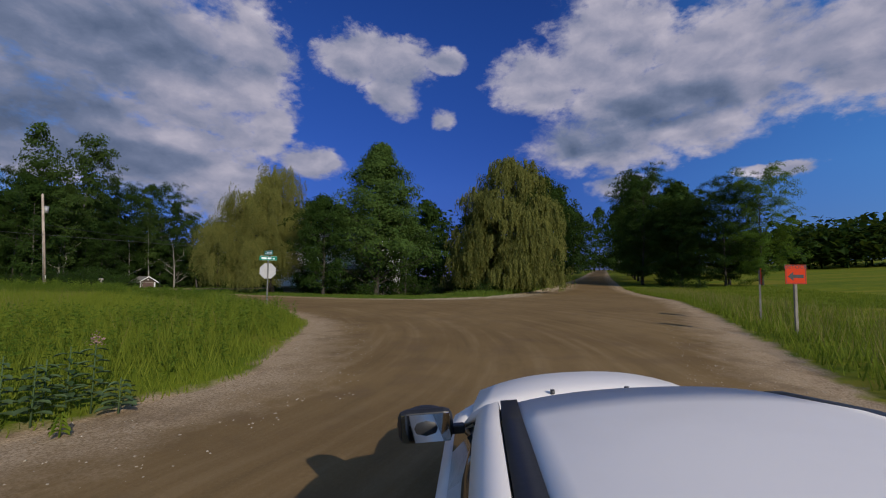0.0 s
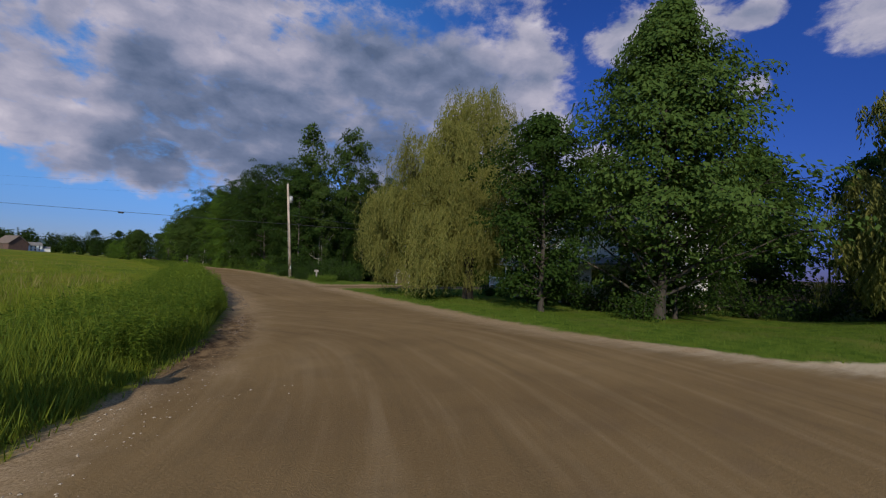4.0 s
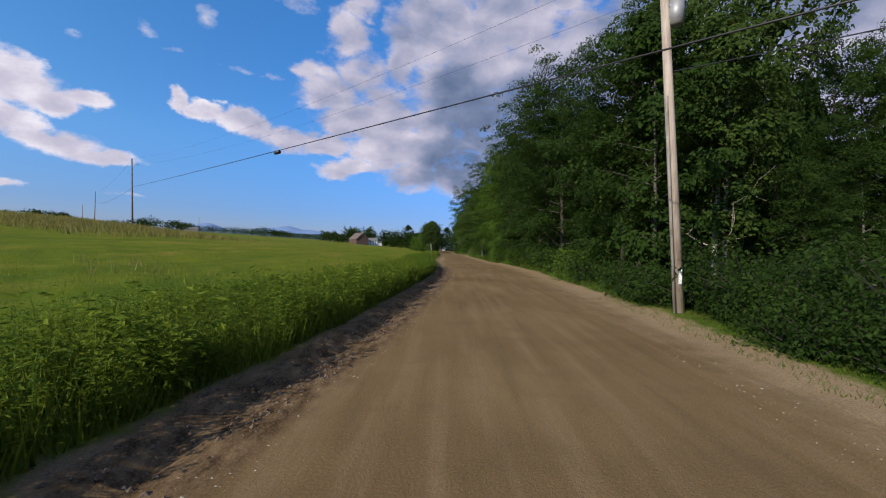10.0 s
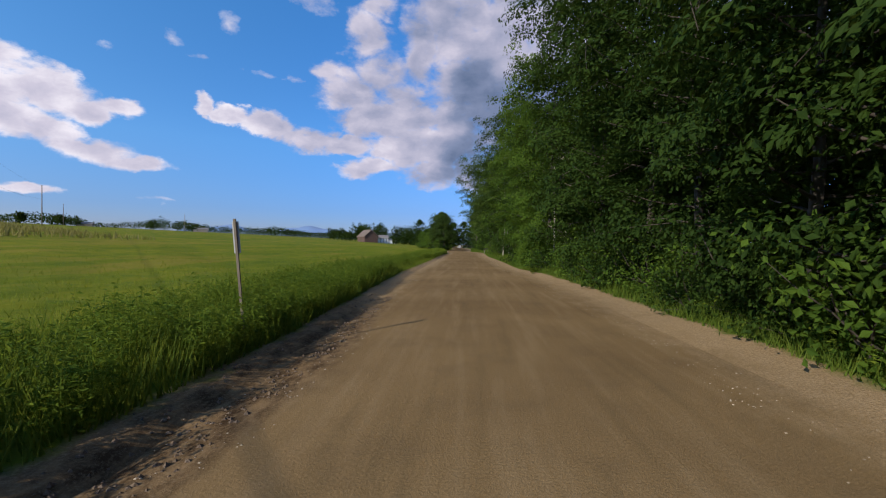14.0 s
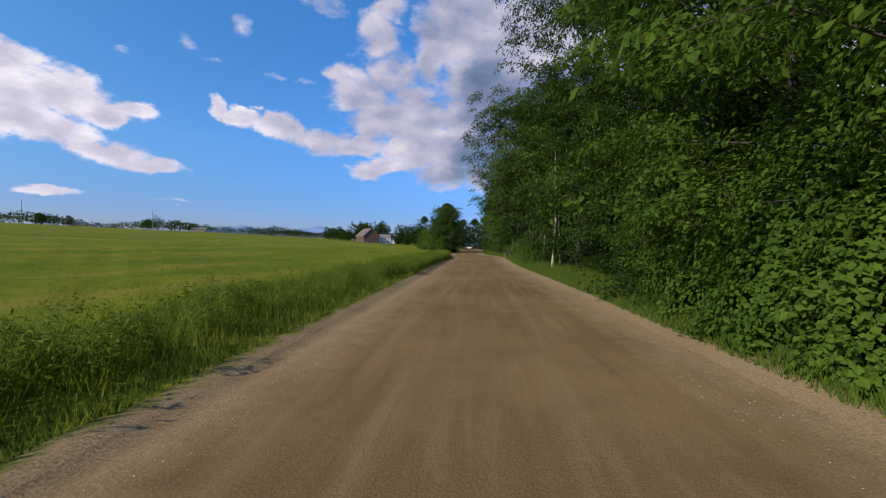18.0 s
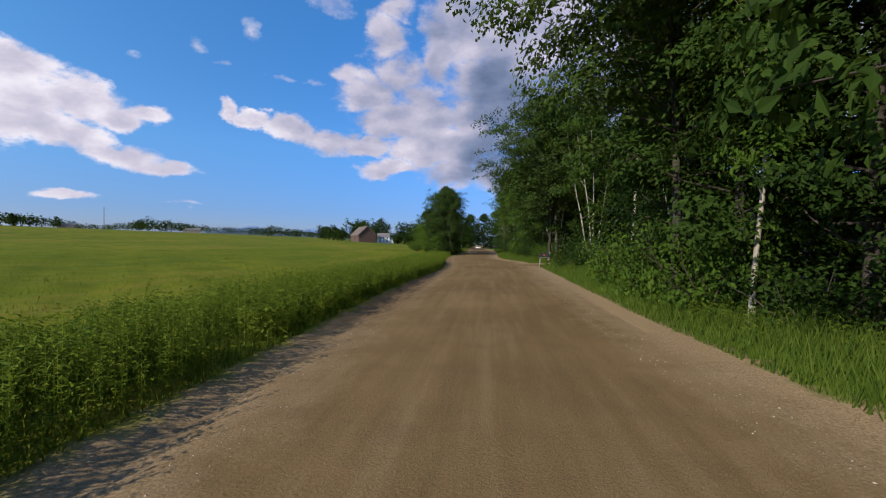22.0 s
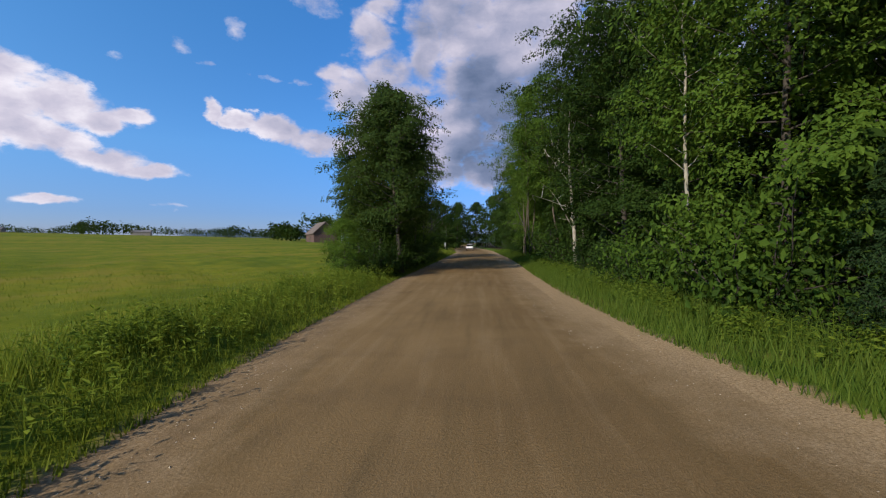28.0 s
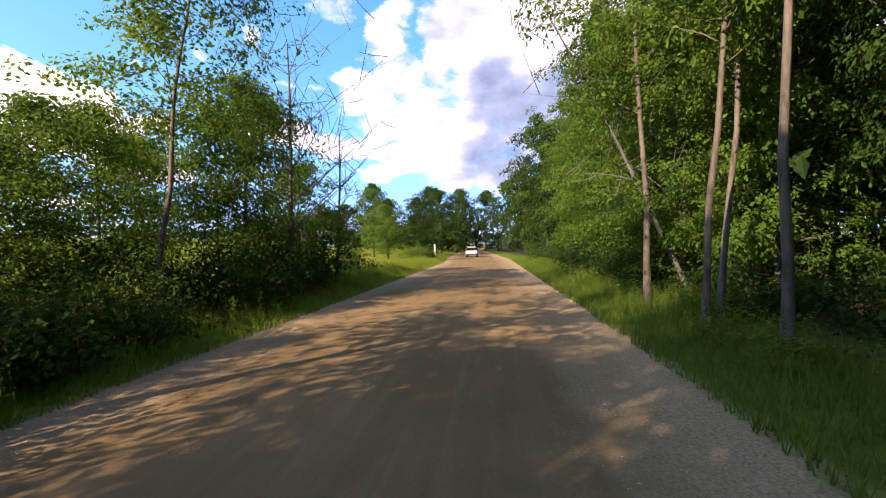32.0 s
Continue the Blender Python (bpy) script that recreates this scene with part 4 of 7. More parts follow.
# round the house, behind the shed and along the hill road
for k, x, y, s, t in (("maple_a", 48, 23, 0.8, 0.9), ("maple_a", 46.2, 33.2, 0.6, 1.05), ("maple_b", 62, 26, 0.85, 0.9), ("maple_a", 70, 17, 1.0, 1.0), ("deep_maple", 66, 38, 0.75, 1.0), ("deep_maple", 57, 45, 0.9, 0.95), ("deep_maple", 64, 46, 0.95, 1.0), ("deep_maple", 71, 44, 1.0, 1.0), ("deep_maple", 76, 37, 1.0, 1.0), ("deep_maple", 75, 27, 1.0, 1.05),
                      ("ash_a", 44.5, 85, 1.1, 1.05), ("ash_b", 48.5, 87, 1.25, 1.1), ("ash_a", 52, 86, 1.35, 1.15), ("ash_a", 47, 79, 0.9, 1.0), ("maple_b", 43.5, 80, 0.95, 1.1),
                      ("edge_b", 61.5, 88.5, 1.0, 1.2), ("edge_a", 69.0, 93.5, 1.1, 1.3), ("edge_d", 74.0, 91.5, 1.1, 1.25), ("edge_a", 57.5, 86.0, 0.8, 1.0), ("spruce", 59, 90, 1.15, 1.1), ("ash_a", 64, 95, 1.2, 1.1), ("ash_b", 70, 90, 1.0, 1.05), ("spruce", 76, 93, 1.1, 1.1), ("ash_a", 81, 88, 1.1, 1.0), ("light_a", 86, 80, 1.2, 1.1),
                      ("edge_a", 55, 90, 0.85, 0.9), ("edge_b", 60.5, 94, 0.9, 0.9), ("edge_a", 66.5, 95, 0.85, 0.9), ("edge_b", 72, 94, 0.9, 0.95), ("edge_a", 78, 91, 0.85, 0.9), ("edge_b", 84, 85, 0.85, 0.9), ("edge_a", 52, 82, 0.7, 0.9), ("deep_maple", 55, 97, 1.0, 1.0), ("deep_maple", 62, 101, 1.2, 1.1), ("deep_spruce", 69, 99, 1.1, 1.1), ("deep_maple", 76, 101, 1.2, 1.0), ("deep_spruce", 83, 97, 1.2, 1.1),
                      ("deep_maple", 90, 92, 1.2, 1.0), ("deep_maple", 96, 84, 1.2, 1.0), ("deep_spruce", 94, 74, 1.2, 1.1), ("deep_maple", 92, 64, 1.2, 1.0), ("deep_maple", 90, 54, 1.1, 1.0),
                      ("deep_maple", 82, 46, 1.0, 1.0), ("deep_maple", 84, 36, 1.0, 1.0), ("deep_maple", 78, 28, 0.95, 1.0), ("edge_a", 73, 9.5, 1.1, 1.1), ("edge_a", 83, 9, 1.1, 1.1),
                      ("edge_a", 94, 8.5, 1.1, 1.2), ("deep_maple", 106, 8, 1.3, 1.2), ("deep_maple", 120, 7, 1.3, 1.2), ("deep_maple", 136, 6, 1.3, 1.2), ("deep_maple", 155, 5, 1.3, 1.2), ("edge_b", 90, -11.5, 1.1, 1.1), ("edge_a", 99, -12.5, 1.2, 1.15), ("edge_b", 109, -13, 1.15, 1.15), ("edge_a", 120, -13.5, 1.2, 1.2), ("deep_maple", 133, -14.5, 1.3, 1.25), ("deep_maple", 150, -16, 1.3, 1.25), ("deep_maple", 172, -17, 1.3, 1.25),
                      ("edge_a", 84, -17.0, 0.95, 1.0), ("edge_b", 79, -18.5, 0.8, 0.95), ("edge_a", 76.5, -21.5, 0.95, 0.95), ("edge_c", 74, -25.5, 1.1, 1.1), ("edge_b", 80, -23, 1.0, 0.95), ("edge_a", 88, -17.5, 0.95, 1.0), ("deep_maple", 92, -18, 1.1, 1.1),
                      ("deep_maple", 102, -20, 1.2, 1.1), ("deep_maple", 114, -22, 1.2, 1.1), ("deep_maple", 128, -24, 1.3, 1.1), ("deep_maple", 146, -26, 1.3, 1.1), ("deep_maple", 170, -28, 1.3, 1.1),
                      ("deep_maple", 180, 3, 1.3, 1.2), ("deep_spruce", 205, 1, 1.3, 1.2), ("deep_maple", 200, -32, 1.3, 1.1), ("deep_maple", 230, -19, 1.6, 1.2), ("deep_maple", 300, -3, 1.6, 1.3), ("deep_maple", 312, -22, 1.7, 1.4), ("deep_maple", 340, -14, 2.0, 1.5)):
    grow(k, x, y, (x * 37 + y * 91) % 360, s, t)
# shrubs before the pole and the shed
for k, x, y, s in ((0, 39.8, 70.8, 0.9), (2, 39.7, 72.6, 1.0), (0, 39.8, 74.6, 1.1), (2, 39.9, 67.6, 0.8), (2, 39.5, 65.5, 0.8), (2, 38.4, 63.2, 0.8), (2, 38.7, 61.2, 0.8), (0, 39.5, 62.2, 0.8), (0, 39.8, 60.2, 0.75), (2, 40.6, 58.9, 0.85), (2, 39.4, 64.2, 0.9), (0, 41.8, 59.4, 0.9), (2, 43.2, 58.8, 0.9), (0, 39.6, 65.2, 0.8), (3, 40.4, 69.4, 0.8), (2, 40.6, 62.8, 0.9), (0, 41.4, 61.4, 0.9), (2, 43.0, 62.0, 1.0), (3, 40.2, 66.5, 0.8), (3, 41.6, 63.8, 0.95), (3, 43.5, 66.5, 0.9), (0, 45.8, 66.5, 1.1), (3, 42.5, 64.5, 0.75), (3, 44.0, 64.2, 1.0), (0, 45.9, 64.6, 0.9), (0, 47.5, 67.5, 1.1),
                   (3, 42, 70, 1.0), (0, 40, 72.5, 1.0), (3, 45, 72, 1.1), (2, 73, 87, 1.3), (0, 77, 84, 1.3), (3, 82, 82, 1.0), (3, 48, 73, 1.2), (3, 50, 78, 1.2), (3, 61, 92, 1.2), (0, 71, 91, 1.2),
                   (0, 47.5, 39, 0.7), (3, 45.4, 31.6, 0.75), (0, 44.6, 30.2, 0.9), (3, 46, 27, 1.1), (3, 49, 25, 1.2), (3, 51.5, 28, 1.2), (3, 54, 24.5, 1.1), (3, 57, 22, 1.2), (3, 52, 33, 1.0), (0, 54, 13.5, 0.9), (2, 50.5, 11, 1.0), (0, 61, 8.2, 1.0), (2, 65, 7.2, 1.1), (0, 70, 6.5, 1.0), (3, 59, 15.5, 1.1), (3, 63, 14, 1.2), (3, 67, 13, 1.2), (3, 71, 12.5, 1.2), (3, 76, 13, 1.3), (0, 42, 22, 0.9), (3, 60, 19, 1.2), (2, 40.5, 252, 0.7), (2, 43, 254.5, 0.8), (2, 41, 259.5, 0.7), (2, 44.5, 249, 0.8), (2, 43.5, 265.5, 0.8), (2, 46, 257, 0.9), (2, 72, -17, 1.0), (0, 76, -15.5, 1.0), (0, 82, -14.5, 1.1), (2, 88, -14.5, 1.0)):
    bush(k, x, y, (x * 53 + y * 17) % 360, s, "dark green shrub in the hedge beside the lawn")
# the clump on the left that shades the road
KINDS["clump"] = (make_tree(41, 14, 4.3, 2.6, LEAF_ASH, BARK, 27000, 0.19, limbs=52, clump=0.8, trunk_r=0.22), "leafy tree in the roadside clump")
KINDS["gap_tree"] = (make_tree(42, 13, 4.2, 4.0, LEAF_LIGHT, BARK, 9000, 0.21, limbs=36, clump=0.68, trunk_r=0.2), "tree with clear dark trunk and open sunlit crown")
for k, x, y, s, t in (("clump", 26.0, 235.0, 0.93, 1.0), ("clump", 23.6, 238.4, 0.92, 1.02), ("clump", 25.3, 239.6, 0.76, 1.1), ("small_maple", 23.6, 229.6, 0.5, 0.85), ("gap_tree", 23.6, 247.6, 1.0, 1.0), ("ash_a", 21.6, 240.0, 0.7, 0.75), ("small_maple", 19.8, 246.0, 0.8, 0.9), ("small_maple", 22.4, 242.2, 1.0, 1.0), ("small_maple", 18.5, 252.5, 0.8, 0.8), ("small_maple", 21.8, 254.5, 0.7, 0.8), ("small_maple", 16.0, 258, 0.9, 0.8), ("small_maple", 20.4, 256.6, 0.8, 0.9), ("small_maple", 17.8, 263, 0.9, 0.9), ("small_maple", 24.0, 267.8, 0.6, 0.8),
                      ("bare_ash", 23.6, 257, 0.85, 0.9), ("small_maple", 19.6, 259.5, 0.85, 0.95), ("small_maple", 23.2, 260.4, 0.75, 1.1), ("small_maple", 22.4, 263.2, 1.0, 1.1), ("small_maple", 21.2, 267, 1.05, 1.1), ("small_maple", 20.2, 273, 1.0, 0.9), ("light_a", 15.5, 266, 0.7, 0.9),
                      ("light_a", 19.5, 300, 0.7, 0.9), ("light_a", 16, 306, 0.8, 1.1), ("maple_a", 19, 325, 0.9, 0.9), ("maple_a", 12, 330, 0.9, 0.9), ("maple_b", 22, 338, 0.9, 1.0), ("maple_a", 8, 318, 0.8, 0.8), ("deep_maple", 24, 352, 1.0, 1.0),
                      ("deep_maple", 31, 372, 1.1, 1.0), ("deep_maple", 16, 360, 1.1, 1.0), ("deep_maple", 38, 352, 1.1, 1.0), ("deep_maple", 40, 340, 1.1, 1.0), ("deep_maple", 24, 385, 1.1, 1.0), ("deep_maple", 5, 345, 1.0, 1.0)):
    grow(k, x, y, (x * 37 + y * 91) % 360, s, t, "leafy tree in the roadside clump casting shade on road")
for k, x, y, s in ((0, 24.6, 230.4, 0.8), (2, 25.4, 232.2, 1.1), (0, 23.4, 232.2, 0.9), (3, 25.4, 233.8, 0.7), (3, 22.6, 234.6, 0.7), (3, 25.2, 235.0, 0.8), (0, 22, 236.5, 0.9), (0, 25.3, 237.0, 1.1), (3, 23.6, 236.6, 0.8), (3, 24.8, 238.5, 0.9), (3, 25.3, 240.4, 0.8), (0, 23.8, 241.6, 1.1), (0, 25.0, 243, 1.1), (3, 24.6, 246, 0.9), (0, 24.6, 249, 1.0), (2, 24.6, 251, 1.1), (0, 22.5, 250, 0.9), (0, 22.2, 253, 1.0), (0, 25.7, 246.6, 0.8), (2, 25.5, 248.4, 0.95), (0, 25.6, 250.2, 0.8), (2, 25.6, 252.4, 0.95), (2, 25.5, 244.6, 1.0), (0, 25.4, 254.4, 0.75), (3, 22.0, 256.5, 0.8), (0, 23.0, 259, 1.1), (3, 20.5, 256, 0.8), (3, 19.0, 254, 0.8), (0, 24.6, 253, 0.75), (2, 24.7, 255, 0.8), (3, 24.3, 261.5, 0.9), (3, 24.2, 264.5, 0.9), (3, 23.5, 266.5, 0.9), (3, 24.0, 255, 0.7), (0, 24.4, 259, 1.1), (1, 23.6, 263, 0.9), (1, 23, 267, 0.8),
                   (1, 17, 248, 0.9), (1, 15, 256, 0.9), (1, 21.5, 278, 0.7), (1, 19, 286, 0.8), (2, 23.4, 276, 0.9), (1, 22.5, 300, 0.8), (2, 23.5, 312, 1.0), (1, 21, 318, 0.9)):
    bush(k, x, y, (x * 53 + y * 17) % 360, s, "shrub under the roadside trees")
for k, x, y, s in ((2, 40.8, 243.5, 1.0), (0, 42.0, 245.2, 1.0), (3, 43.4, 243.0, 0.9), (2, 44.6, 245.8, 1.1), (0, 40.0, 246.0, 0.8), (2, 42.8, 241.6, 1.0), (0, 38.6, 251.0, 0.7), (2, 39.4, 253.0, 0.9), (0, 40.4, 255.6, 0.9), (2, 39.0, 257.6, 0.8), (3, 41.8, 253.6, 0.8), (0, 42.6, 257.4, 1.0), (2, 41.0, 259.6, 1.0), (3, 44.2, 255.4, 0.9), (0, 39.6, 261.0, 0.8), (3, 43.4, 251.0, 0.9), (3, 46.6, 257.8, 1.0), (0, 40.2, 249.2, 0.9)):
    bush(k, x, y, (x * 53 + y * 17) % 360, s, "dark undergrowth shrub between the slim trunks")
# the great maple over the road, and slim trunks beside the last bend
# dark kinds near y 250 and pale edge_c carry shade and sun as colour
for k, x, y, s, t in (("deep_maple", 52.5, 211.5, 0.9, 0.9), ("deep_spruce", 56.5, 209.5, 0.9, 0.9), ("deep_maple", 49.5, 213.5, 0.9, 0.8), ("over_maple", 39.6, 198.5, 1.02, 1.0), ("over_maple", 39.2, 166.5, 1.0, 1.05), ("bare_ash", 37.4, 260.4, 1.0, 1.0), ("bare_ash", 37.1, 256.2, 0.75, 1.2), ("bare_ash", 37.8, 257.0, 0.75, 1.25), ("bare_ash", 37.4, 254.1, 0.85, 1.25),
                      ("bare_ash", 44.2, 258, 0.9, 1.0), ("bare_ash", 46.5, 264, 0.9, 1.0), ("bare_ash", 43, 268, 1.0, 1.0), ("edge_c", 40.2, 267, 0.9, 1.1), ("edge_c", 39.6, 263.2, 0.75, 1.2), ("edge_c", 40.6, 259.6, 0.7, 1.25), ("bare_ash", 45.5, 252, 1.0, 1.0), ("bare_ash", 39.4, 247.0, 1.0, 1.0), ("edge_a", 42.6, 254.0, 0.85, 1.1), ("edge_d", 41.6, 247.0, 0.9, 1.0), ("small_maple", 44, 262.5, 1.0, 1.0), ("edge_c", 39.8, 217.2, 0.95, 1.05), ("spruce", 46.2, 187.4, 1.05, 1.1), ("deep_spruce", 49.8, 189.0, 1.0, 1.0), ("spruce", 48.4, 183.6, 1.0, 1.2), ("deep_maple", 53.0, 193.0, 1.0, 1.0), ("ash_a", 45.8, 181.6, 1.05, 1.15), ("maple_b", 50.5, 186.0, 1.0, 1.1), ("ash_b", 44.0, 185.2, 1.0, 1.1), ("deep_maple", 50.5, 205.5, 1.0, 1.1), ("deep_spruce", 47.0, 207.0, 1.0, 1.1), ("spruce", 44.2, 203.6, 1.0, 1.2), ("deep_maple", 56.0, 201.5, 1.1, 1.1), ("small_maple", 45.5, 268, 1.0, 1.0), ("small_maple", 39.2, 264.5, 0.7, 1.0), ("edge_a", 47, 257, 1.0, 1.0), ("edge_b", 48, 248, 1.0, 1.0)):
    grow(k, x, y, (x * 77 + y * 31) % 360, s, t)
# birches and pale trunks at the edge of the wood
for x, y, s in ((39.4, 155.2, 1.0), (40.6, 157.6, 0.9), (39.9, 163.4, 0.8), (38.6, 219.5, 0.9)):
    grow("birch_one", x, y, (x * 77 + y * 31) % 360, s)
for x, y, s in ((38.6, 212.2, 0.24), (38.9, 230.4, 0.2), (37.9, 232.6, 0.13), (39.6, 214.0, 0.3)):
    grow("spruce", x, y, x * 50, s, 0.9, "small young spruce with soft boughs beside the verge")
for x, y, s in ((43.2, 193.8, 1.0), (44.6, 178, 0.8), (46.5, 181, 0.9), (44.0, 150, 0.8), (41.2, 203.5, 0.85)):
    grow("birch", x, y, (x * 77 + y * 31) % 360, s)


# ---- dead trees ----
def make_snag(seed, tall, r, twigs, bark=PALE_BARK, reach=1.0):
    rng = np.random.default_rng(seed)
    trunk = limb(rng, (0, 0, -0.2), (0.03, 0.02, 1), tall, r, 0.03, 0.1, 8)
    lines = [trunk]
    for i in range(twigs):
        q, rr = trunk[2 + i % 6]
        a = i * 2.4
        way = np.array([math.cos(a), math.sin(a), rng.uniform(0.4, 1.2)])
        br = limb(rng, q, way / np.linalg.norm(way), tall * rng.uniform(0.15, 0.32) * reach, max(0.012, rr * 0.35), 0.15, 0.05, 4)
        lines.append(br)
        for p, _ in br[1:]:
            w = rng.normal(size=3)
            lines.append([(p, 0.02), (p + w / np.linalg.norm(w) * tall * 0.05 + np.array([0, 0, 0.2]), 0.014), (p + w / np.linalg.norm(w) * tall * 0.1 + np.array([0, 0, 0.5]), 0.008)])
    return np_mesh("trunk", *tubes(lines, 5), [bark], True)


def snag(x, y, tall, r, twigs, seed, label, bark=PALE_BARK, reach=1.0):
    ob = tagged(new("dead_tree", make_snag(seed, tall, r, twigs, bark, reach)), label, "dead tree", "dead trees")
    ob.matrix_basis = stood(x, y, seed * 40)


snag(46.6, 79.4, 12, 0.2, 7, 31, "tall bare dead trunk with pale peeled bark")
snag(65.7, 90.0, 11, 0.18, 4, 32, "bare pale dead trunk behind the shed")
snag(74.5, 88.0, 12, 0.18, 9, 33, "dead tree with forked pale top")
snag(23.9, 264.5, 11.0, 0.14, 34, 34, "bare grey dead tree with many fine twigs", GREY_BARK, 1.75)
snag(24.4, 268.5, 8.5, 0.11, 26, 35, "smaller bare dead tree beside the road", BARK)
snag(40.9, 122.5, 9, 0.12, 6, 36, "leaning dead trunk inside the wood edge")
snag(41.8, 126.0, 13, 0.14, 5, 37, "tall pale dead trunk inside the wood edge")
snag(38.2, 235.0, 12, 0.16, 10, 38, "pale forked dead trunk over the verge")


leaner = tagged(new("dead_tree", make_snag(39, 12.5, 0.1, 10, GREY_BARK)), "leaning dead tree with bare branches reaching over the road", "dead tree", "dead trees")
leaner.matrix_basis = stood(39.4, 262.0, 0) @ pose(0, 0, 0, 0, -24, 0)


# ---- ferns ----
def make_fern(seed, tall):
    rng = np.random.default_rng(seed)
    v, f = [], []
    for i in range(13):
        a, L = i * 2.4 + rng.uniform(-0.2, 0.2), tall * rng.uniform(0.8, 1.15)
        out, side = np.array([math.cos(a), math.sin(a), 0]), np.array([-math.sin(a), math.cos(a), 0])
        for k in range(11):
            t = (k + 1) / 11
            c = out * L * 0.75 * t ** 1.3 + np.array([0, 0, L * (1.05 * t - 0.42 * t * t)])
            w = L * 0.17 * math.sin(math.pi * min(1, 0.16 + 0.84 * t) ** 0.8) + 0.01
            for s in (-1, 1):
                n = len(v)
                v += [c, c + side * s * w * 0.6 + out * 0.02 * L, c + side * s * w + out * 0.07 * L - np.array([0, 0, 0.03 * L]), c + side * s * w * 0.5 + out * 0.06 * L]
                f.append((n, n + 1, n + 2, n + 3))
    return np_mesh("fronds", v, f, [WEED])


FERN = make_fern(44, 0.75)
for x, y, s in ((38.6, 118.9, 0.9), (38.9, 120.1, 1.0), (39.0, 121.6, 0.8), (38.7, 123.0, 0.6), (36.9, 236.6, 1.0), (37.2, 237.5, 0.9), (36.8, 238.3, 0.8), (37.4, 235.9, 1.0), (37.0, 214.5, 0.8), (36.9, 216.0, 0.7), (39.6, 139.5, 0.8), (39.4, 141.0, 0.7)):
    fern = tagged(new("fern"), "bright green fern with arching fronds in verge grass", "fern", "ferns at the wood edge")
    part("fronds", FERN, fern)
    fern.matrix_basis = stood(x, y, x * 97, s)


# ---- grass and weeds ----
def blades(name, x, y, tall, wide, mat, seed, label, lean=0.35):
    rng = np.random.default_rng(seed)
    n = len(x)
    z = height(x, y) - 0.03
    a, b = rng.uniform(0, 6.283, n), rng.uniform(0, 6.283, n)
    h = tall * rng.uniform(0.55, 1.15, n)
    w = wide * rng.uniform(0.7, 1.3, n)
    base = np.stack([x, y, z], -1)
    side = np.stack([np.cos(a), np.sin(a), 0 * a], -1) * w[:, None]
    tip = base + np.stack([np.cos(b) * lean * h, np.sin(b) * lean * h, h], -1)
    v = np.stack([base - side, base + side, tip], 1).reshape(-1, 3)
    return tagged(new(name, np_mesh(name, v, np.arange(3 * n).reshape(n, 3), [mat])), label, "grass", kind="stuff")


def strewn(seed, n, x0, x1, y0, y1):
    rng = np.random.default_rng(seed)
    return rng.uniform(x0, x1, n), rng.uniform(y0, y1, n)


def patchy(x, y, s, cut, seed):
    return wave(x, y, s, seed) + 0.5 * wave(x, y, s * 0.37, seed + 3) > cut


# tall verge on the field side
rng = np.random.default_rng(51)
y = rng.uniform(16, 300, 175000)
off = 0.45 - 0.42 * smooth(y, 168, 186) + 0.3 * smooth(y, 30, 50) * (1 - 0.6 * smooth(y, 100, 130)) * (1 - smooth(y, 160, 185)) + 4.0 * rng.uniform(0, 1, len(y)) ** 1.3
x = LEFT(y) - off
tall = 0.3 + 0.5 * np.clip((off - 0.8 * smooth(y, 100, 125)) / 1.6, -0.2, 1) + 0.2 * wave(x, y, 6) + 0.12 * wave(x, y, 2.1, 4) - 0.2 * np.clip((off - 3) / 2, 0, 1)
keep = (edge_of(x, y) > 0.25 - 0.24 * smooth(y, 168, 186))
tall = np.clip(tall, 0.22, 1.15) * (1 - 0.25 * smooth(y, 112, 130))
# a random share of blades in the lighter tone, sunlight put into their colour
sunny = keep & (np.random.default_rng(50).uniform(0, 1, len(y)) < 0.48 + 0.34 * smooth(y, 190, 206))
blades("verge_grass", x[sunny], y[sunny], tall[sunny], 0.014, GRASS_BRIGHT, 50, "yellow-green grass in a sunlit tone along the field side of road")
keep = keep & ~sunny
blades("verge_grass", x[keep], y[keep], tall[keep], 0.013, GRASS, 52, "tall green grass growing thick along the field side of road")
# open field
y = rng.uniform(-5, 230, 120000)
off = 3.8 + 22 * rng.uniform(0, 1, len(y)) ** 1.6
x = LEFT(np.maximum(y, 14)) - off
keep = (edge_of(x, y) > 0.5) & (y > NORTH(x) + 0.4)
blades("field_grass", x[keep], y[keep], 0.17 + 0.05 * wave(x, y, 11)[keep] + 0.2 * (1 - smooth(y, 45, 75))[keep], 0.011, GRASS_BRIGHT, 53, "bright green hay grass across the open field", 0.5)
# corner of the junction
x, y = strewn(54, 130000, -14, 23, 5, 34)
e = edge_of(x, y)
keep = (e > 0.12) & (x < LEFT(np.maximum(y, 13)) - 0.1) & (e < 9 + 8 * np.random.default_rng(1).uniform(0, 1, len(x)))
x, y, e = x[keep], y[keep], e[keep]
blades("corner_grass", x, y, 0.14 + 0.44 * np.clip(e / 1.8, 0, 1) + 0.12 * wave(x, y, 5), 0.012, GRASS_BRIGHT, 55, "tall meadow grass on the junction corner")
x, y = strewn(56, 9000, -14, 20, 9, 45)
keep = (edge_of(x, y) > 2) & patchy(x, y, 13, 0.2, 1)
blades("straw_grass", x[keep], y[keep], 0.85, 0.012, GRASS_DRY, 57, "dry seed heads of ripe grass above the meadow", 0.3)
y = rng.uniform(20, 140, 26000)
x = LEFT(y) - rng.uniform(6, 60, len(y))
keep = patchy(x, y, 30, 0.35, 2) & (y < 75)
blades("straw_grass", x[keep], y[keep], 0.6, 0.022, GRASS_DRY, 58, "patches of dry straw-coloured grass in the field", 0.4)
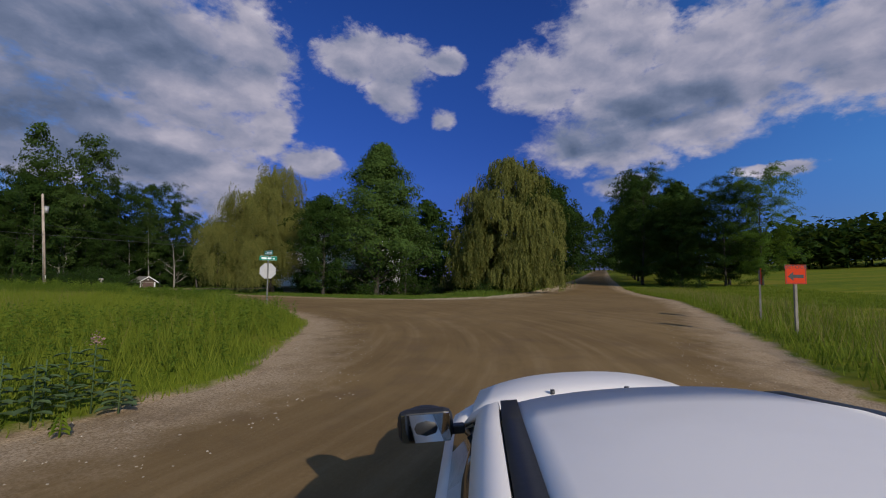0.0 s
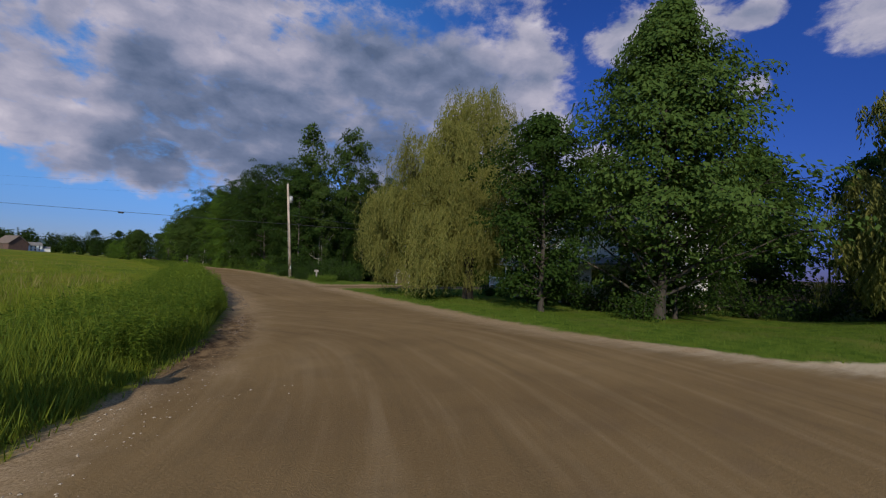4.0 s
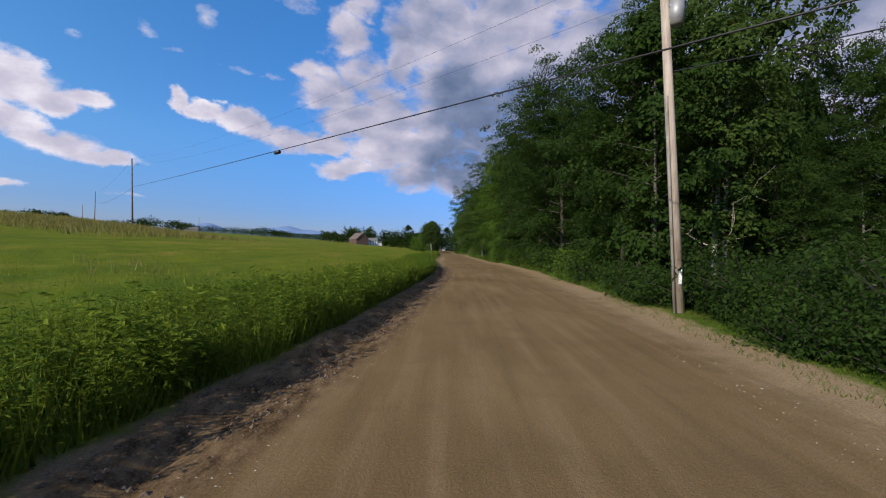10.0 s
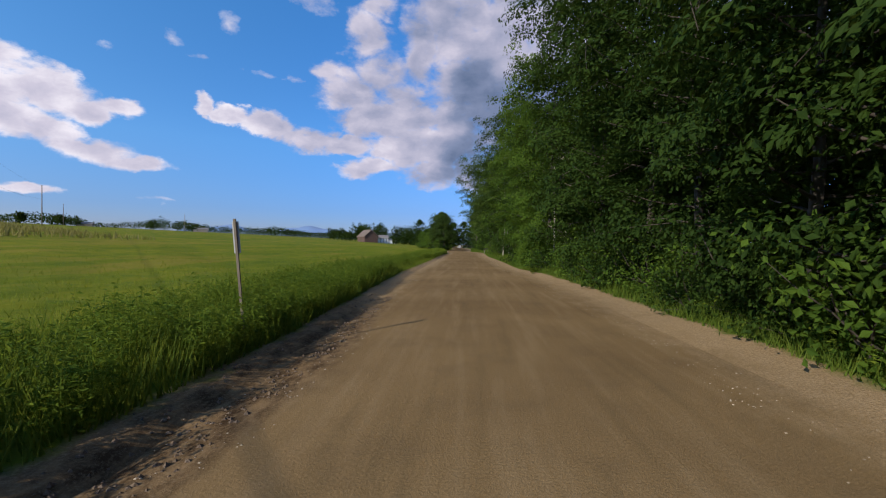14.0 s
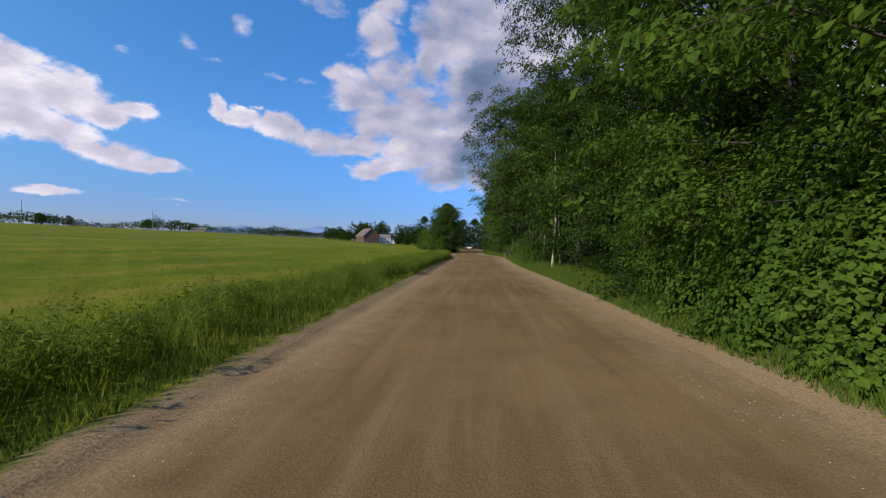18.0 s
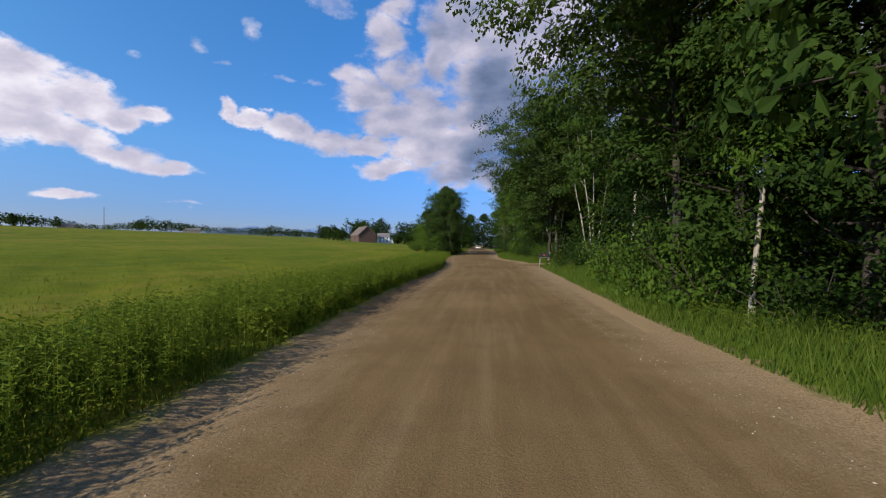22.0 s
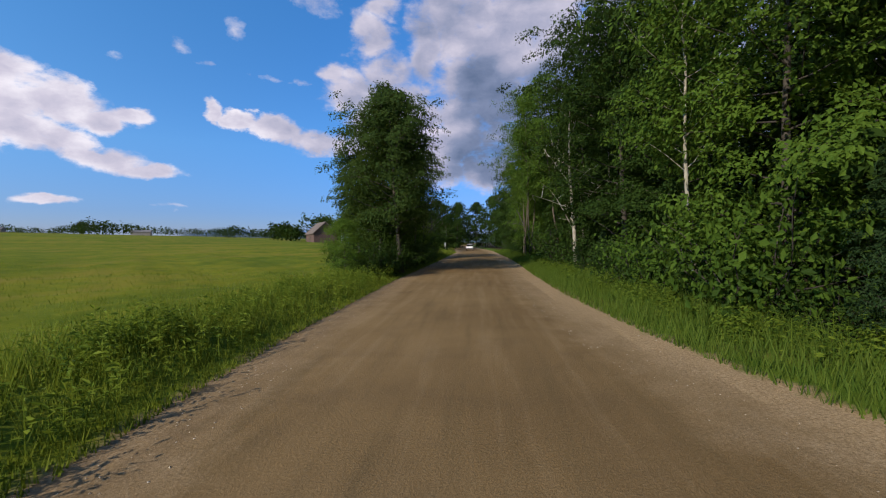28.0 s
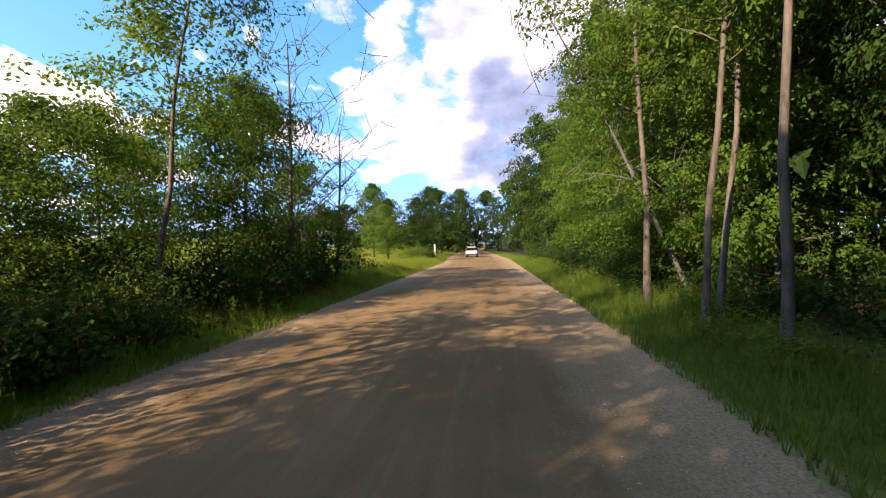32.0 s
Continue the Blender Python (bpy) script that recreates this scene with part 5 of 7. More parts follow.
x, y = strewn(76, 24000, -56, -6, 98, 142)
keep = np.random.default_rng(3).uniform(0, 1, len(x)) < 1.5 * np.exp(-((x + 32) / 20) ** 2 - ((y - 118) / 22) ** 2)
blades("straw_grass", x[keep], y[keep], 0.85, 0.06, GRASS_DRY, 77, "tall brown dry grass on the low mound in the field", 0.4)
# the wood side
y = rng.uniform(76, 300, 90000)
off = 0.6 + 2.8 * rng.uniform(0, 1, len(y)) ** 1.2
x = RIGHT(y) + off
keep = edge_of(x, y) > 0.45 + 0.8 * (1 - smooth(y, 116, 130))
blades("verge_grass", x[keep], y[keep], np.clip(0.2 + 0.3 * off / 2 + 0.1 * wave(x, y, 5), 0.12, 0.7)[keep], 0.013, GRASS, 59, "green grass strip between road and wood")
# lawn
x, y = strewn(60, 120000, 32, 56, 8, 74)
e = edge_of(x, y)
keep = (e > 0.5 + 0.25 * wave(x, y, 3.1, 2)) & (e < 4 + 10 * np.random.default_rng(2).uniform(0, 1, len(x)))
blades("lawn_grass", x[keep], y[keep], 0.13 + 0.04 * wave(x, y, 2.3)[keep], 0.012, GRASS, 61, "short mown lawn grass beside the road", 0.6)
x, y = strewn(62, 3500, 37.2, 40.2, 54.5, 58.5)
keep = np.hypot(x - 38.7, y - 56.6) < 1.5
blades("verge_grass", x[keep], y[keep], 0.8, 0.014, GRASS, 63, "clump of tall grass round the mailbox post")
# south side of the junction
x, y = strewn(64, 70000, 0, 75, -26, -3)
keep = edge_of(x, y) > 0.45
x, y = x[keep], y[keep]
blades("verge_grass", x, y, np.where(edge_of(x, y) < 5, 0.5, 0.3) + 0.1 * wave(x, y, 6), 0.018, GRASS_BRIGHT, 65, "tall grass along the ditch by the detour signs")
x, y = strewn(66, 5000, 5, 70, -14, -4)
keep = edge_of(x, y) > 1.0
blades("straw_grass", x[keep], y[keep], 0.9, 0.012, GRASS_DRY, 67, "dry seed heads in the ditch grass", 0.3)
x, y = strewn(68, 16000, 42, 75, 4, 16)
keep = (edge_of(x, y) > 0.4) & (edge_of(x, y) < 4)
blades("verge_grass", x[keep], y[keep], 0.6, 0.016, GRASS, 69, "tall grass under the corner willow")


def weeds(name, x, y, tall, mat, seed, label, leaf=0.12, per=16):
    """Upright leafy stems."""
    rng = np.random.default_rng(seed)
    n = len(x)
    z = height(x, y)
    h = tall * rng.uniform(0.6, 1.15, n)
    k = np.linspace(0.15, 1.0, per)
    p = np.stack([np.repeat(x, per) + rng.normal(size=n * per) * 0.03, np.repeat(y, per) + rng.normal(size=n * per) * 0.03, (z[:, None] + h[:, None] * k[None]).ravel()], -1)
    v, f = leaf_quads(p, leaf, rng, -0.05, 0.34, 0.35)
    s = rng.uniform(0, 6.28, n)
    side = np.stack([np.cos(s), np.sin(s), 0 * s], -1) * 0.008
    base = np.stack([x, y, z - 0.03], -1)
    top = base + np.stack([0 * h, 0 * h, h], -1)
    sv = np.stack([base - side, base + side, top + side * 0.3, top - side * 0.3], 1).reshape(-1, 3)
    sf = np.arange(4 * n).reshape(n, 4) + len(v)
    return tagged(new(name, np_mesh(name, np.concatenate([v, sv]), np.concatenate([f, sf]), [mat])), label, "weeds", kind="stuff")


rng = np.random.default_rng(71)
y = np.concatenate([rng.uniform(20, 118, 10500), rng.uniform(118, 290, 4500)])
x = LEFT(y) - 0.6 * smooth(y, 100, 125) * (1 - 1.4 * smooth(y, 168, 186)) - 0.2 * smooth(y, 30, 50) * (1 - 0.6 * smooth(y, 100, 130)) * (1 - smooth(y, 160, 185)) - 0.6 - 3.4 * rng.uniform(0, 1, len(y)) ** 1.4
keep = patchy(x, y, 6, -0.4, 4) & ((y < 118) | patchy(x, y, 5, 0.0, 7)) & ((y < 198) | patchy(x, y, 8, 0.25, 1))
weeds("verge_weeds", x[keep], y[keep], ((0.82 + 0.22 * wave(x, y, 7) + 0.2 * wave(x, y, 2.3, 6)) * (1 - 0.12 * smooth(y, 115, 140)))[keep], WEED, 72, "leafy green weeds standing thick along the verge", 0.1, 22)
y = rng.uniform(148, 200, 4400)
x = LEFT(y) - 0.22 - 0.5 * (1 - smooth(y, 168, 186)) - 3.0 * rng.uniform(0, 1, len(y)) ** 1.3
keep = patchy(x, y, 7, -0.5, 6)
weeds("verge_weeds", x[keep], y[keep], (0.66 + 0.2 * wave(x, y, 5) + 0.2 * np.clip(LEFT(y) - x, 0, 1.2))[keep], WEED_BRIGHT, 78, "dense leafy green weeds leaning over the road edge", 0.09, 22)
y = rng.uniform(196, 232, 600)
x = LEFT(y) - 0.35 - 2.6 * rng.uniform(0, 1, len(y))
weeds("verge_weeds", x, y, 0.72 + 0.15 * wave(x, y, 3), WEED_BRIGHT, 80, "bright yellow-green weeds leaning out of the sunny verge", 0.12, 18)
y = rng.uniform(36, 84, 1300)
x = LEFT(y) - 0.75 - 2.4 * rng.uniform(0, 1, len(y)) ** 1.3
keep = patchy(x, y, 4, 0.05, 8)
weeds("tall_weeds", x[keep], y[keep], (1.12 + 0.15 * wave(x, y, 3))[keep], WEED_BRIGHT, 79, "tall leafy weed stalks rising above the verge grass", 0.15, 26)
y = rng.uniform(78, 290, 2600)
x = RIGHT(y) + rng.uniform(1.4, 3.6, len(y))
keep = patchy(x, y, 9, 0.0, 5)
weeds("wood_edge_weeds", x[keep], y[keep], 0.7, WEED, 73, "bright leafy weeds at the foot of the wood", 0.11, 18)
x, y = strewn(74, 900, 0, 22, 6, 16)
keep = (edge_of(x, y) > 0.7) & (x < LEFT(np.maximum(y, 13)) - 0.5)
weeds("corner_weeds", x[keep], y[keep], 0.8, WEED, 75, "leafy weeds among the grass on the junction corner")


def thicket(name, x, y, tall, wide, per, leaf, mat, seed, label):
    """Low leafy domes standing close together."""
    rng = np.random.default_rng(seed)
    n = len(x)
    u = rng.normal(size=(n, per, 3))
    u[..., 2] = np.abs(u[..., 2])
    u /= np.linalg.norm(u, axis=2)[..., None]
    r = rng.uniform(0.55, 1.05, (n, per, 1))
    c = np.stack([x, y, height(x, y) + 0.05], -1)[:, None]
    size = np.stack([wide, wide, tall], -1)[:, None] * rng.uniform(0.7, 1.25, (n, 1, 1))
    v, f = leaf_quads((c + u * r * size).reshape(-1, 3), leaf, rng, 0.1, 0.42, 0.5, facing=(u + np.array([0, 0, 0.35])).reshape(-1, 3))
    return tagged(new(name, np_mesh(name, v, f, [mat])), label, "weeds", kind="stuff")


rng = np.random.default_rng(81)
y = rng.uniform(22, 228, 820)
x = LEFT(y) - 1.15 - 0.5 * smooth(y, 100, 125) - 2.6 * rng.uniform(0, 1, len(y)) ** 1.3
keep = patchy(x, y, 9, -0.35, 9) & ((y < 200) | patchy(x, y, 6, 0.3, 2))
x, y = x[keep], y[keep]
thicket("verge_thicket", x, y, 0.72 + 0.2 * wave(x, y, 7, 3), 0.5 + 0.12 * wave(x, y, 5), 260, 0.1, WEED, 82, "low bushy growth of leafy weeds along the field verge")
y = rng.uniform(160, 202, 210)
x = LEFT(y) - 0.6 - 0.4 * (1 - smooth(y, 168, 186)) - 2.2 * rng.uniform(0, 1, len(y)) ** 1.2
thicket("verge_thicket", x, y, 0.62 + 0.2 * wave(x, y, 6, 5), 0.5 + 0.12 * wave(x, y, 5), 260, 0.1, WEED_BRIGHT, 84, "bushy leafy growth hanging over the road edge")
y = rng.uniform(118, 300, 200)
x = RIGHT(y) + rng.uniform(2.0, 3.4, len(y))
thicket("wood_edge_thicket", x, y, 0.6 + 0.15 * wave(x, y, 7, 3), 0.5 + 0.1 * wave(x, y, 5), 220, 0.11, WEED, 83, "bright low vines and saplings at the foot of the wood")


# ---- made things ----
WHITE_PAINT = plain("white_paint", (0.72, 0.72, 0.7), (0.82, 0.82, 0.8), 3, 0.5, bump=0.05)
GREY_WOOD = plain("grey_wood", (0.15, 0.13, 0.105), (0.32, 0.29, 0.25), 4, 0.85, bump=0.4, stretch=(1, 1, 0.15))
POLE_WOOD = plain("pole_wood", (0.26, 0.2, 0.15), (0.46, 0.385, 0.31), 3, 0.85, bump=0.3, stretch=(1, 1, 0.1))
DARK_POLE = plain("dark_pole_wood", (0.1, 0.08, 0.06), (0.2, 0.17, 0.13), 3, 0.9, bump=0.3, stretch=(1, 1, 0.1))
STEEL = plain("galvanised_steel", (0.25, 0.25, 0.25), (0.38, 0.38, 0.38), 8, 0.55, 0.4, bump=0.05)
BARE_METAL = plain("bare_aluminium", (0.3, 0.3, 0.3), (0.4, 0.4, 0.4), 5, 0.55, 0.3, bump=0.03)
SIGN_POST = plain("weathered_post", (0.09, 0.09, 0.088), (0.16, 0.16, 0.155), 8, 0.7, bump=0.05)
SIGN_GREEN = plain("sign_green", (0.0, 0.18, 0.1), (0.0, 0.23, 0.13), 6, 0.4, bump=0)
SIGN_ORANGE = plain("sign_orange", (0.5, 0.034, 0.006), (0.56, 0.042, 0.008), 6, 1.0, bump=0)
SIGN_WHITE = plain("sign_white", (0.78, 0.8, 0.78), (0.85, 0.86, 0.85), 6, 0.4, bump=0)
BLACK = plain("black_plastic", (0.012, 0.012, 0.013), (0.025, 0.025, 0.027), 9, 0.45, bump=0.03)
RUBBER = plain("tyre_rubber", (0.015, 0.015, 0.015), (0.035, 0.033, 0.03), 20, 0.85, bump=0.2)
SHINGLE = plain("roof_shingle", (0.12, 0.115, 0.11), (0.24, 0.23, 0.22), 8, 0.9, bump=0.4, stretch=(1, 4, 4))
BROWN_ROOF = plain("brown_roof", (0.10, 0.075, 0.06), (0.17, 0.13, 0.10), 5, 0.85, bump=0.3)
RED_BOARD = plain("red_brown_board", (0.075, 0.045, 0.036), (0.12, 0.07, 0.055), 4, 0.8, bump=0.3, stretch=(4, 4, 0.3))
DARK_WOOD = plain("dark_wood", (0.05, 0.035, 0.025), (0.10, 0.07, 0.05), 5, 0.8, bump=0.3, stretch=(4, 4, 0.3))
RED_PLASTIC = plain("red_enamel", (0.5, 0.03, 0.02), (0.6, 0.05, 0.03), 5, 0.4, bump=0)
STONE = plain("roadside_stone", (0.24, 0.195, 0.135), (0.46, 0.39, 0.29), 14, 0.9, bump=0.4)
MAILBOX_GREEN = plain("mailbox_green", (0.009, 0.014, 0.01), (0.022, 0.03, 0.02), 5, 0.7, bump=0.05)
BARN_RED = plain("barn_red_board", (0.19, 0.04, 0.03), (0.28, 0.07, 0.05), 4, 0.8, bump=0.3, stretch=(4, 4, 0.3))
CLOD = plain("dug_soil", (0.08, 0.055, 0.036), (0.16, 0.115, 0.075), 14, 0.95, bump=0.6)


def paint_material():
    m, nt, p = material("car_white")
    dust = noisy(nt, 3.0, 5)
    nt.links.new(mixed(nt, ranged(nt, dust, 0.45, 0.8, 0, 0.25), (0.84, 0.785, 0.735), (0.7, 0.64, 0.57)), p.inputs["Base Color"])
    p.inputs["Roughness"].default_value = 0.5
    p.inputs["Coat Weight"].default_value = 0.05
    p.inputs["Coat Roughness"].default_value = 0.08
    return m


def glass_material(name, colour, rough=0.03):
    m, nt, p = material(name)
    p.inputs["Base Color"].default_value = (*colour, 1)
    p.inputs["Roughness"].default_value = rough
    p.inputs["Specular IOR Level"].default_value = 0.8
    return m


CAR_PAINT = paint_material()
CAR_GLASS = glass_material("dark_glass", (0.012, 0.014, 0.016))
MIRROR = material("mirror_glass")[0]
MIRROR.node_tree.nodes["Principled BSDF"].inputs["Metallic"].default_value = 1.0
MIRROR.node_tree.nodes["Principled BSDF"].inputs["Roughness"].default_value = 0.03
LAMP_GLASS = glass_material("lamp_glass", (0.55, 0.55, 0.55), 0.1)


def bm_box(bm, x0, x1, y0, y1, z0, z1, bevel=0.0):
    r = bmesh.ops.create_cube(bm, size=1.0, matrix=Matrix.Translation(((x0 + x1) / 2, (y0 + y1) / 2, (z0 + z1) / 2)) @ Matrix.Diagonal((x1 - x0, y1 - y0, z1 - z0, 1)))
    if bevel:
        edges = list({e for v in r["verts"] for e in v.link_edges})
        bmesh.ops.bevel(bm, geom=edges, offset=bevel, segments=2, affect="EDGES", profile=0.5)


def bm_rod(bm, a, b, r0, r1=None, sides=10):
    a, b = Vector(a), Vector(b)
    m = Matrix.Translation((a + b) / 2) @ (b - a).to_track_quat("Z", "Y").to_matrix().to_4x4()
    bmesh.ops.create_cone(bm, cap_ends=True, segments=sides, radius1=r0, radius2=r0 if r1 is None else r1, depth=(b - a).length, matrix=m)


def bm_prism(bm, outline, y0, y1):
    """A solid from an outline in x and z, between y0 and y1."""
    front = [bm.verts.new((x, y0, z)) for x, z in outline]
    rear = [bm.verts.new((x, y1, z)) for x, z in outline]
    bm.faces.new(front)
    bm.faces.new(rear[::-1])
    for i in range(len(outline)):
        j = (i + 1) % len(outline)
        bm.faces.new((front[j], front[i], rear[i], rear[j]))
    bmesh.ops.recalc_face_normals(bm, faces=bm.faces)


def solid(name, parent, mat, make, label="", smooth_it=False):
    """One mesh object: make(bm) fills it."""
    bm = bmesh.new()
    make(bm)
    me = bpy.data.meshes.new(name)
    bm.to_mesh(me)
    bm.free()
    me.materials.append(mat)
    if smooth_it:
        me.polygons.foreach_set("use_smooth", [True] * len(me.polygons))
    ob = new(name, me)
    if parent is not None:
        ob.parent = parent
    if label:
        ob["label"] = label
    return ob


def boxed(name, parent, mat, *spans, bevel=0.0, label=""):
    return solid(name, parent, mat, lambda bm: [bm_box(bm, *s, bevel) for s in spans], label)


def rods(name, parent, mat, *spans, sides=10, label=""):
    return solid(name, parent, mat, lambda bm: [bm_rod(bm, *s, sides=sides) for s in spans], label, True)


def lettering(parent, text, size, mat, m, thick=0.002):
    """Raised letters as a mesh."""
    cu = bpy.data.curves.new("letters", "FONT")
    cu.body, cu.size, cu.align_x, cu.align_y, cu.extrude = text, size, "CENTER", "CENTER", thick
    tmp = bpy.data.objects.new("letters", cu)
    scene.collection.objects.link(tmp)
    bpy.context.view_layer.update()
    me = bpy.data.meshes.new_from_object(tmp.evaluated_get(bpy.context.evaluated_depsgraph_get()))
    bpy.data.objects.remove(tmp)
    me.materials.clear()
    me.materials.append(mat)
    ob = new("letters", me)
    ob.parent, ob.matrix_local = parent, m
    return ob


def post_thing(name, x, y, turn, label, category, sink=0.0, group=""):
    top = tagged(new(name), label, category, group)
    top.matrix_basis = pose(x, y, ground_z(x, y) - sink, 0, 0, turn)
    return top


# the stop sign, seen from behind, with two street name blades
st = post_thing("stop_sign", 17.8, 14.9, -40, "back of grey octagonal stop sign with two green street blades", "road sign")
boxed("post", st, SIGN_POST, (-0.03, 0.03, -0.01, 0.02, -0.3, 2.55), (-0.03, -0.022, -0.03, 0.0, -0.3, 2.55), (0.022, 0.03, -0.03, 0.0, -0.3, 2.55))
oct_pts = [(0.38 / math.cos(math.pi / 8) * math.cos(math.pi / 8 + k * math.pi / 4), 2.02 + 0.38 / math.cos(math.pi / 8) * math.sin(math.pi / 8 + k * math.pi / 4)) for k in range(8)]
solid("sign_plate", st, BARE_METAL, lambda bm: bm_prism(bm, oct_pts, 0.03, 0.034), "unpainted aluminium back of octagon plate")
face = solid("sign_face", st, RED_PLASTIC, lambda bm: bm_prism(bm, [(a * 0.99, 2.02 + (b - 2.02) * 0.99) for a, b in oct_pts], 0.0345, 0.037), "red front face")


def blade(parent, z, turn, w=0.92):
    b = solid("name_blade", parent, SIGN_GREEN, lambda bm: bm_box(bm, -w / 2, w / 2, -0.006, 0.006, z, z + 0.22, 0.004), "green street name blade with white border")
    b.matrix_local = pose(0, 0, 0, 0, 0, turn)
    for s in (-1, 1):
        y0, y1 = (0.006, 0.008) if s > 0 else (-0.008, -0.006)
        boxed("border", b, SIGN_WHITE, (-w / 2 + 0.01, w / 2 - 0.01, y0, y1, z + 0.012, z + 0.02), (-w / 2 + 0.01, w / 2 - 0.01, y0, y1, z + 0.2, z + 0.208))
        boxed("name_bar", b, SIGN_WHITE, (-0.36, -0.1, y0, y1, z + 0.065, z + 0.15), (-0.04, 0.16, y0, y1, z + 0.065, z + 0.15), (0.23, 0.34, y0, y1, z + 0.065, z + 0.12))
    boxed("bracket", b, STEEL, (-0.04, 0.04, -0.012, 0.012, z - 0.03, z + 0.0))


blade(st, 2.55, 17)
blade(st, 2.82, 107, 0.85)


# the detour signs
def detour(x, y, turn, label, arrow=True, w=0.76, h=0.76, z=1.85):
    d = post_thing("detour_sign", x, y, turn, label, "road sign", group="detour signs")
    boxed("post", d, GREY_WOOD, (-0.045, 0.045, 0.01, 0.09, -0.4, z + h * 0.9), bevel=0.005)
    boxed("sign_plate", d, SIGN_ORANGE, (-w / 2, w / 2, -0.012, 0.006, z, z + h), bevel=0.004, label="orange sign plate with black border")
    f = -0.0145
    boxed("border", d, BLACK, (-w / 2 + 0.02, w / 2 - 0.02, f, -0.012, z + h - 0.035, z + h - 0.02), (-w / 2 + 0.02, w / 2 - 0.02, f, -0.012, z + 0.02, z + 0.035),
          (-w / 2 + 0.02, -w / 2 + 0.035, f, -0.012, z + 0.036, z + h - 0.036), (w / 2 - 0.035, w / 2 - 0.02, f, -0.012, z + 0.036, z + h - 0.036))
    if arrow:
        pts = [(-0.26, z + 0.27), (-0.08, z + 0.43), (-0.08, z + 0.33), (0.25, z + 0.33), (0.25, z + 0.21), (-0.08, z + 0.21), (-0.08, z + 0.11)]
        solid("arrow", d, BLACK, lambda bm: bm_prism(bm, pts, f, -0.012))
        lettering(d, "DETOUR", 0.19, BLACK, pose(0, -0.0125, z + 0.6, 90, 0, 0))


detour(18.3, -7.3, -80, "orange detour sign with black arrow on wooden post", True, 0.68, 0.68)
detour(24.6, -8.4, -18, "orange detour sign turned nearly edge on to the road", True, 0.76, 0.76, 1.75)


# utility poles and cables
def utility_pole(x, y, tall, r, mat, label, can=False, lean=0.0, arm=True):
    p = post_thing("utility_pole", x, y, 0, label, "utility pole", 0.0, "utility poles")
    rods("shaft", p, mat, ((0, 0, -0.5), (lean, 0, tall), r, r * 0.68), sides=14)
    rods("insulator", p, STEEL, ((lean, 0, tall), (lean, 0, tall + 0.18), 0.04, 0.03), sides=8)
    if can:
        rods("transformer", p, STEEL, ((lean + 0.5, -0.1, tall - 2.5), (lean + 0.5, -0.1, tall - 1.6), 0.24), sides=16, label="grey transformer can")
        boxed("bracket", p, STEEL, (lean + 0.12, lean + 0.4, -0.13, -0.07, tall - 2.3, tall - 2.2), (lean + 0.12, lean + 0.4, -0.13, -0.07, tall - 1.9, tall - 1.8))
        rods("conduit", p, GREY_WOOD, ((-0.3, -0.2, 0.0), (lean * 0.55 - 0.22, -0.12, tall * 0.6), 0.05), sides=8, label="pale conduit pipe beside the shaft")
        boxed("base_guard", p, SIGN_WHITE, (-0.2, -0.12, -0.26, -0.2, 1.0, 1.5))
    elif arm:
        rods("lamp_arm", p, STEEL, ((0, 0, tall - 1.3), (0.9, 0, tall - 0.9), 0.03), ((0.9, 0, tall - 0.9), (0.9, 0, tall - 1.3), 0.02), sides=6)
    return ground_z(x, y) + tall


PR, PL, PF, PG = (39.0, 69.0), (-27.0, 132.6), (-108.0, 222.0), (-190, 312)
zr = utility_pole(*PR, 12.4, 0.19, POLE_WOOD, "pale weathered wooden utility pole with transformer beside hedge", True, -1.0)
zl = utility_pole(*PL, 12.7, 0.16, DARK_POLE, "dark wooden utility pole standing in the field", False, -0.5)
zf = utility_pole(*PF, 13.5, 0.17, DARK_POLE, "distant wooden utility pole in the field", False, 0, False)
utility_pole(*PG, 12.0, 0.17, DARK_POLE, "far wooden utility pole near the field's crest", False, 0, False)
utility_pole(-112, 300, 9.0, 0.14, DARK_POLE, "short far pole with bird box in the field", False, 0, False)


def cable(a, b, sag, r, label, knot=None):
    pts = []
    for i in range(25):
        f = i / 24
        p = Vector(a).lerp(Vector(b), f)
        p.z -= sag * 4 * f * (1 - f)
        pts.append((np.array(p), r))
    ob = tagged(new("overhead_cable", np_mesh("overhead_cable", *tubes([pts], 5), [BLACK], True)), label, "cable", "overhead cables")
    if knot:
        q, d = Vector(pts[knot][0]), (Vector(pts[knot + 1][0]) - Vector(pts[knot][0])).normalized()
        rods("splice_case", ob, BLACK, (q - d * 0.32 - Vector((0, 0, 0.1)), q + d * 0.32 - Vector((0, 0, 0.1)), 0.12), label="black splice case")
    return ob


TEL = 11.6
cable((54, 43.4, 5.3), (-27.1, 132.6, TEL), 0.15, 0.024, "black telephone cable crossing the road with splice case", 10)
cable((38.42, 68.98, 8.4), (54, 43.9, 6.0), 0.5, 0.02, "black telephone cable from the pole towards the house")
cable((37.95, 69.2, zr + 0.1), (-27.3, 132.6, zl + 0.1), 1.4, 0.006, "thin power line crossing above the road")
cable((38.0, 69.2, zr - 1.3), (-27.2, 132.6, zl - 0.9), 1.5, 0.005, "thin neutral wire crossing above the road")
cable((-27.1, 132.6, TEL), (PF[0], PF[1], zf - 4.4), 1.2, 0.02, "telephone cable running across the field")
cable((-27.3, 132.6, zl + 0.1), (PF[0], PF[1], zf), 1.6, 0.011, "power line running across the field")
cable((38.0, 69.2, zr + 0.1), (60, 60, 9.5), 0.8, 0.006, "power line from pole towards the house")
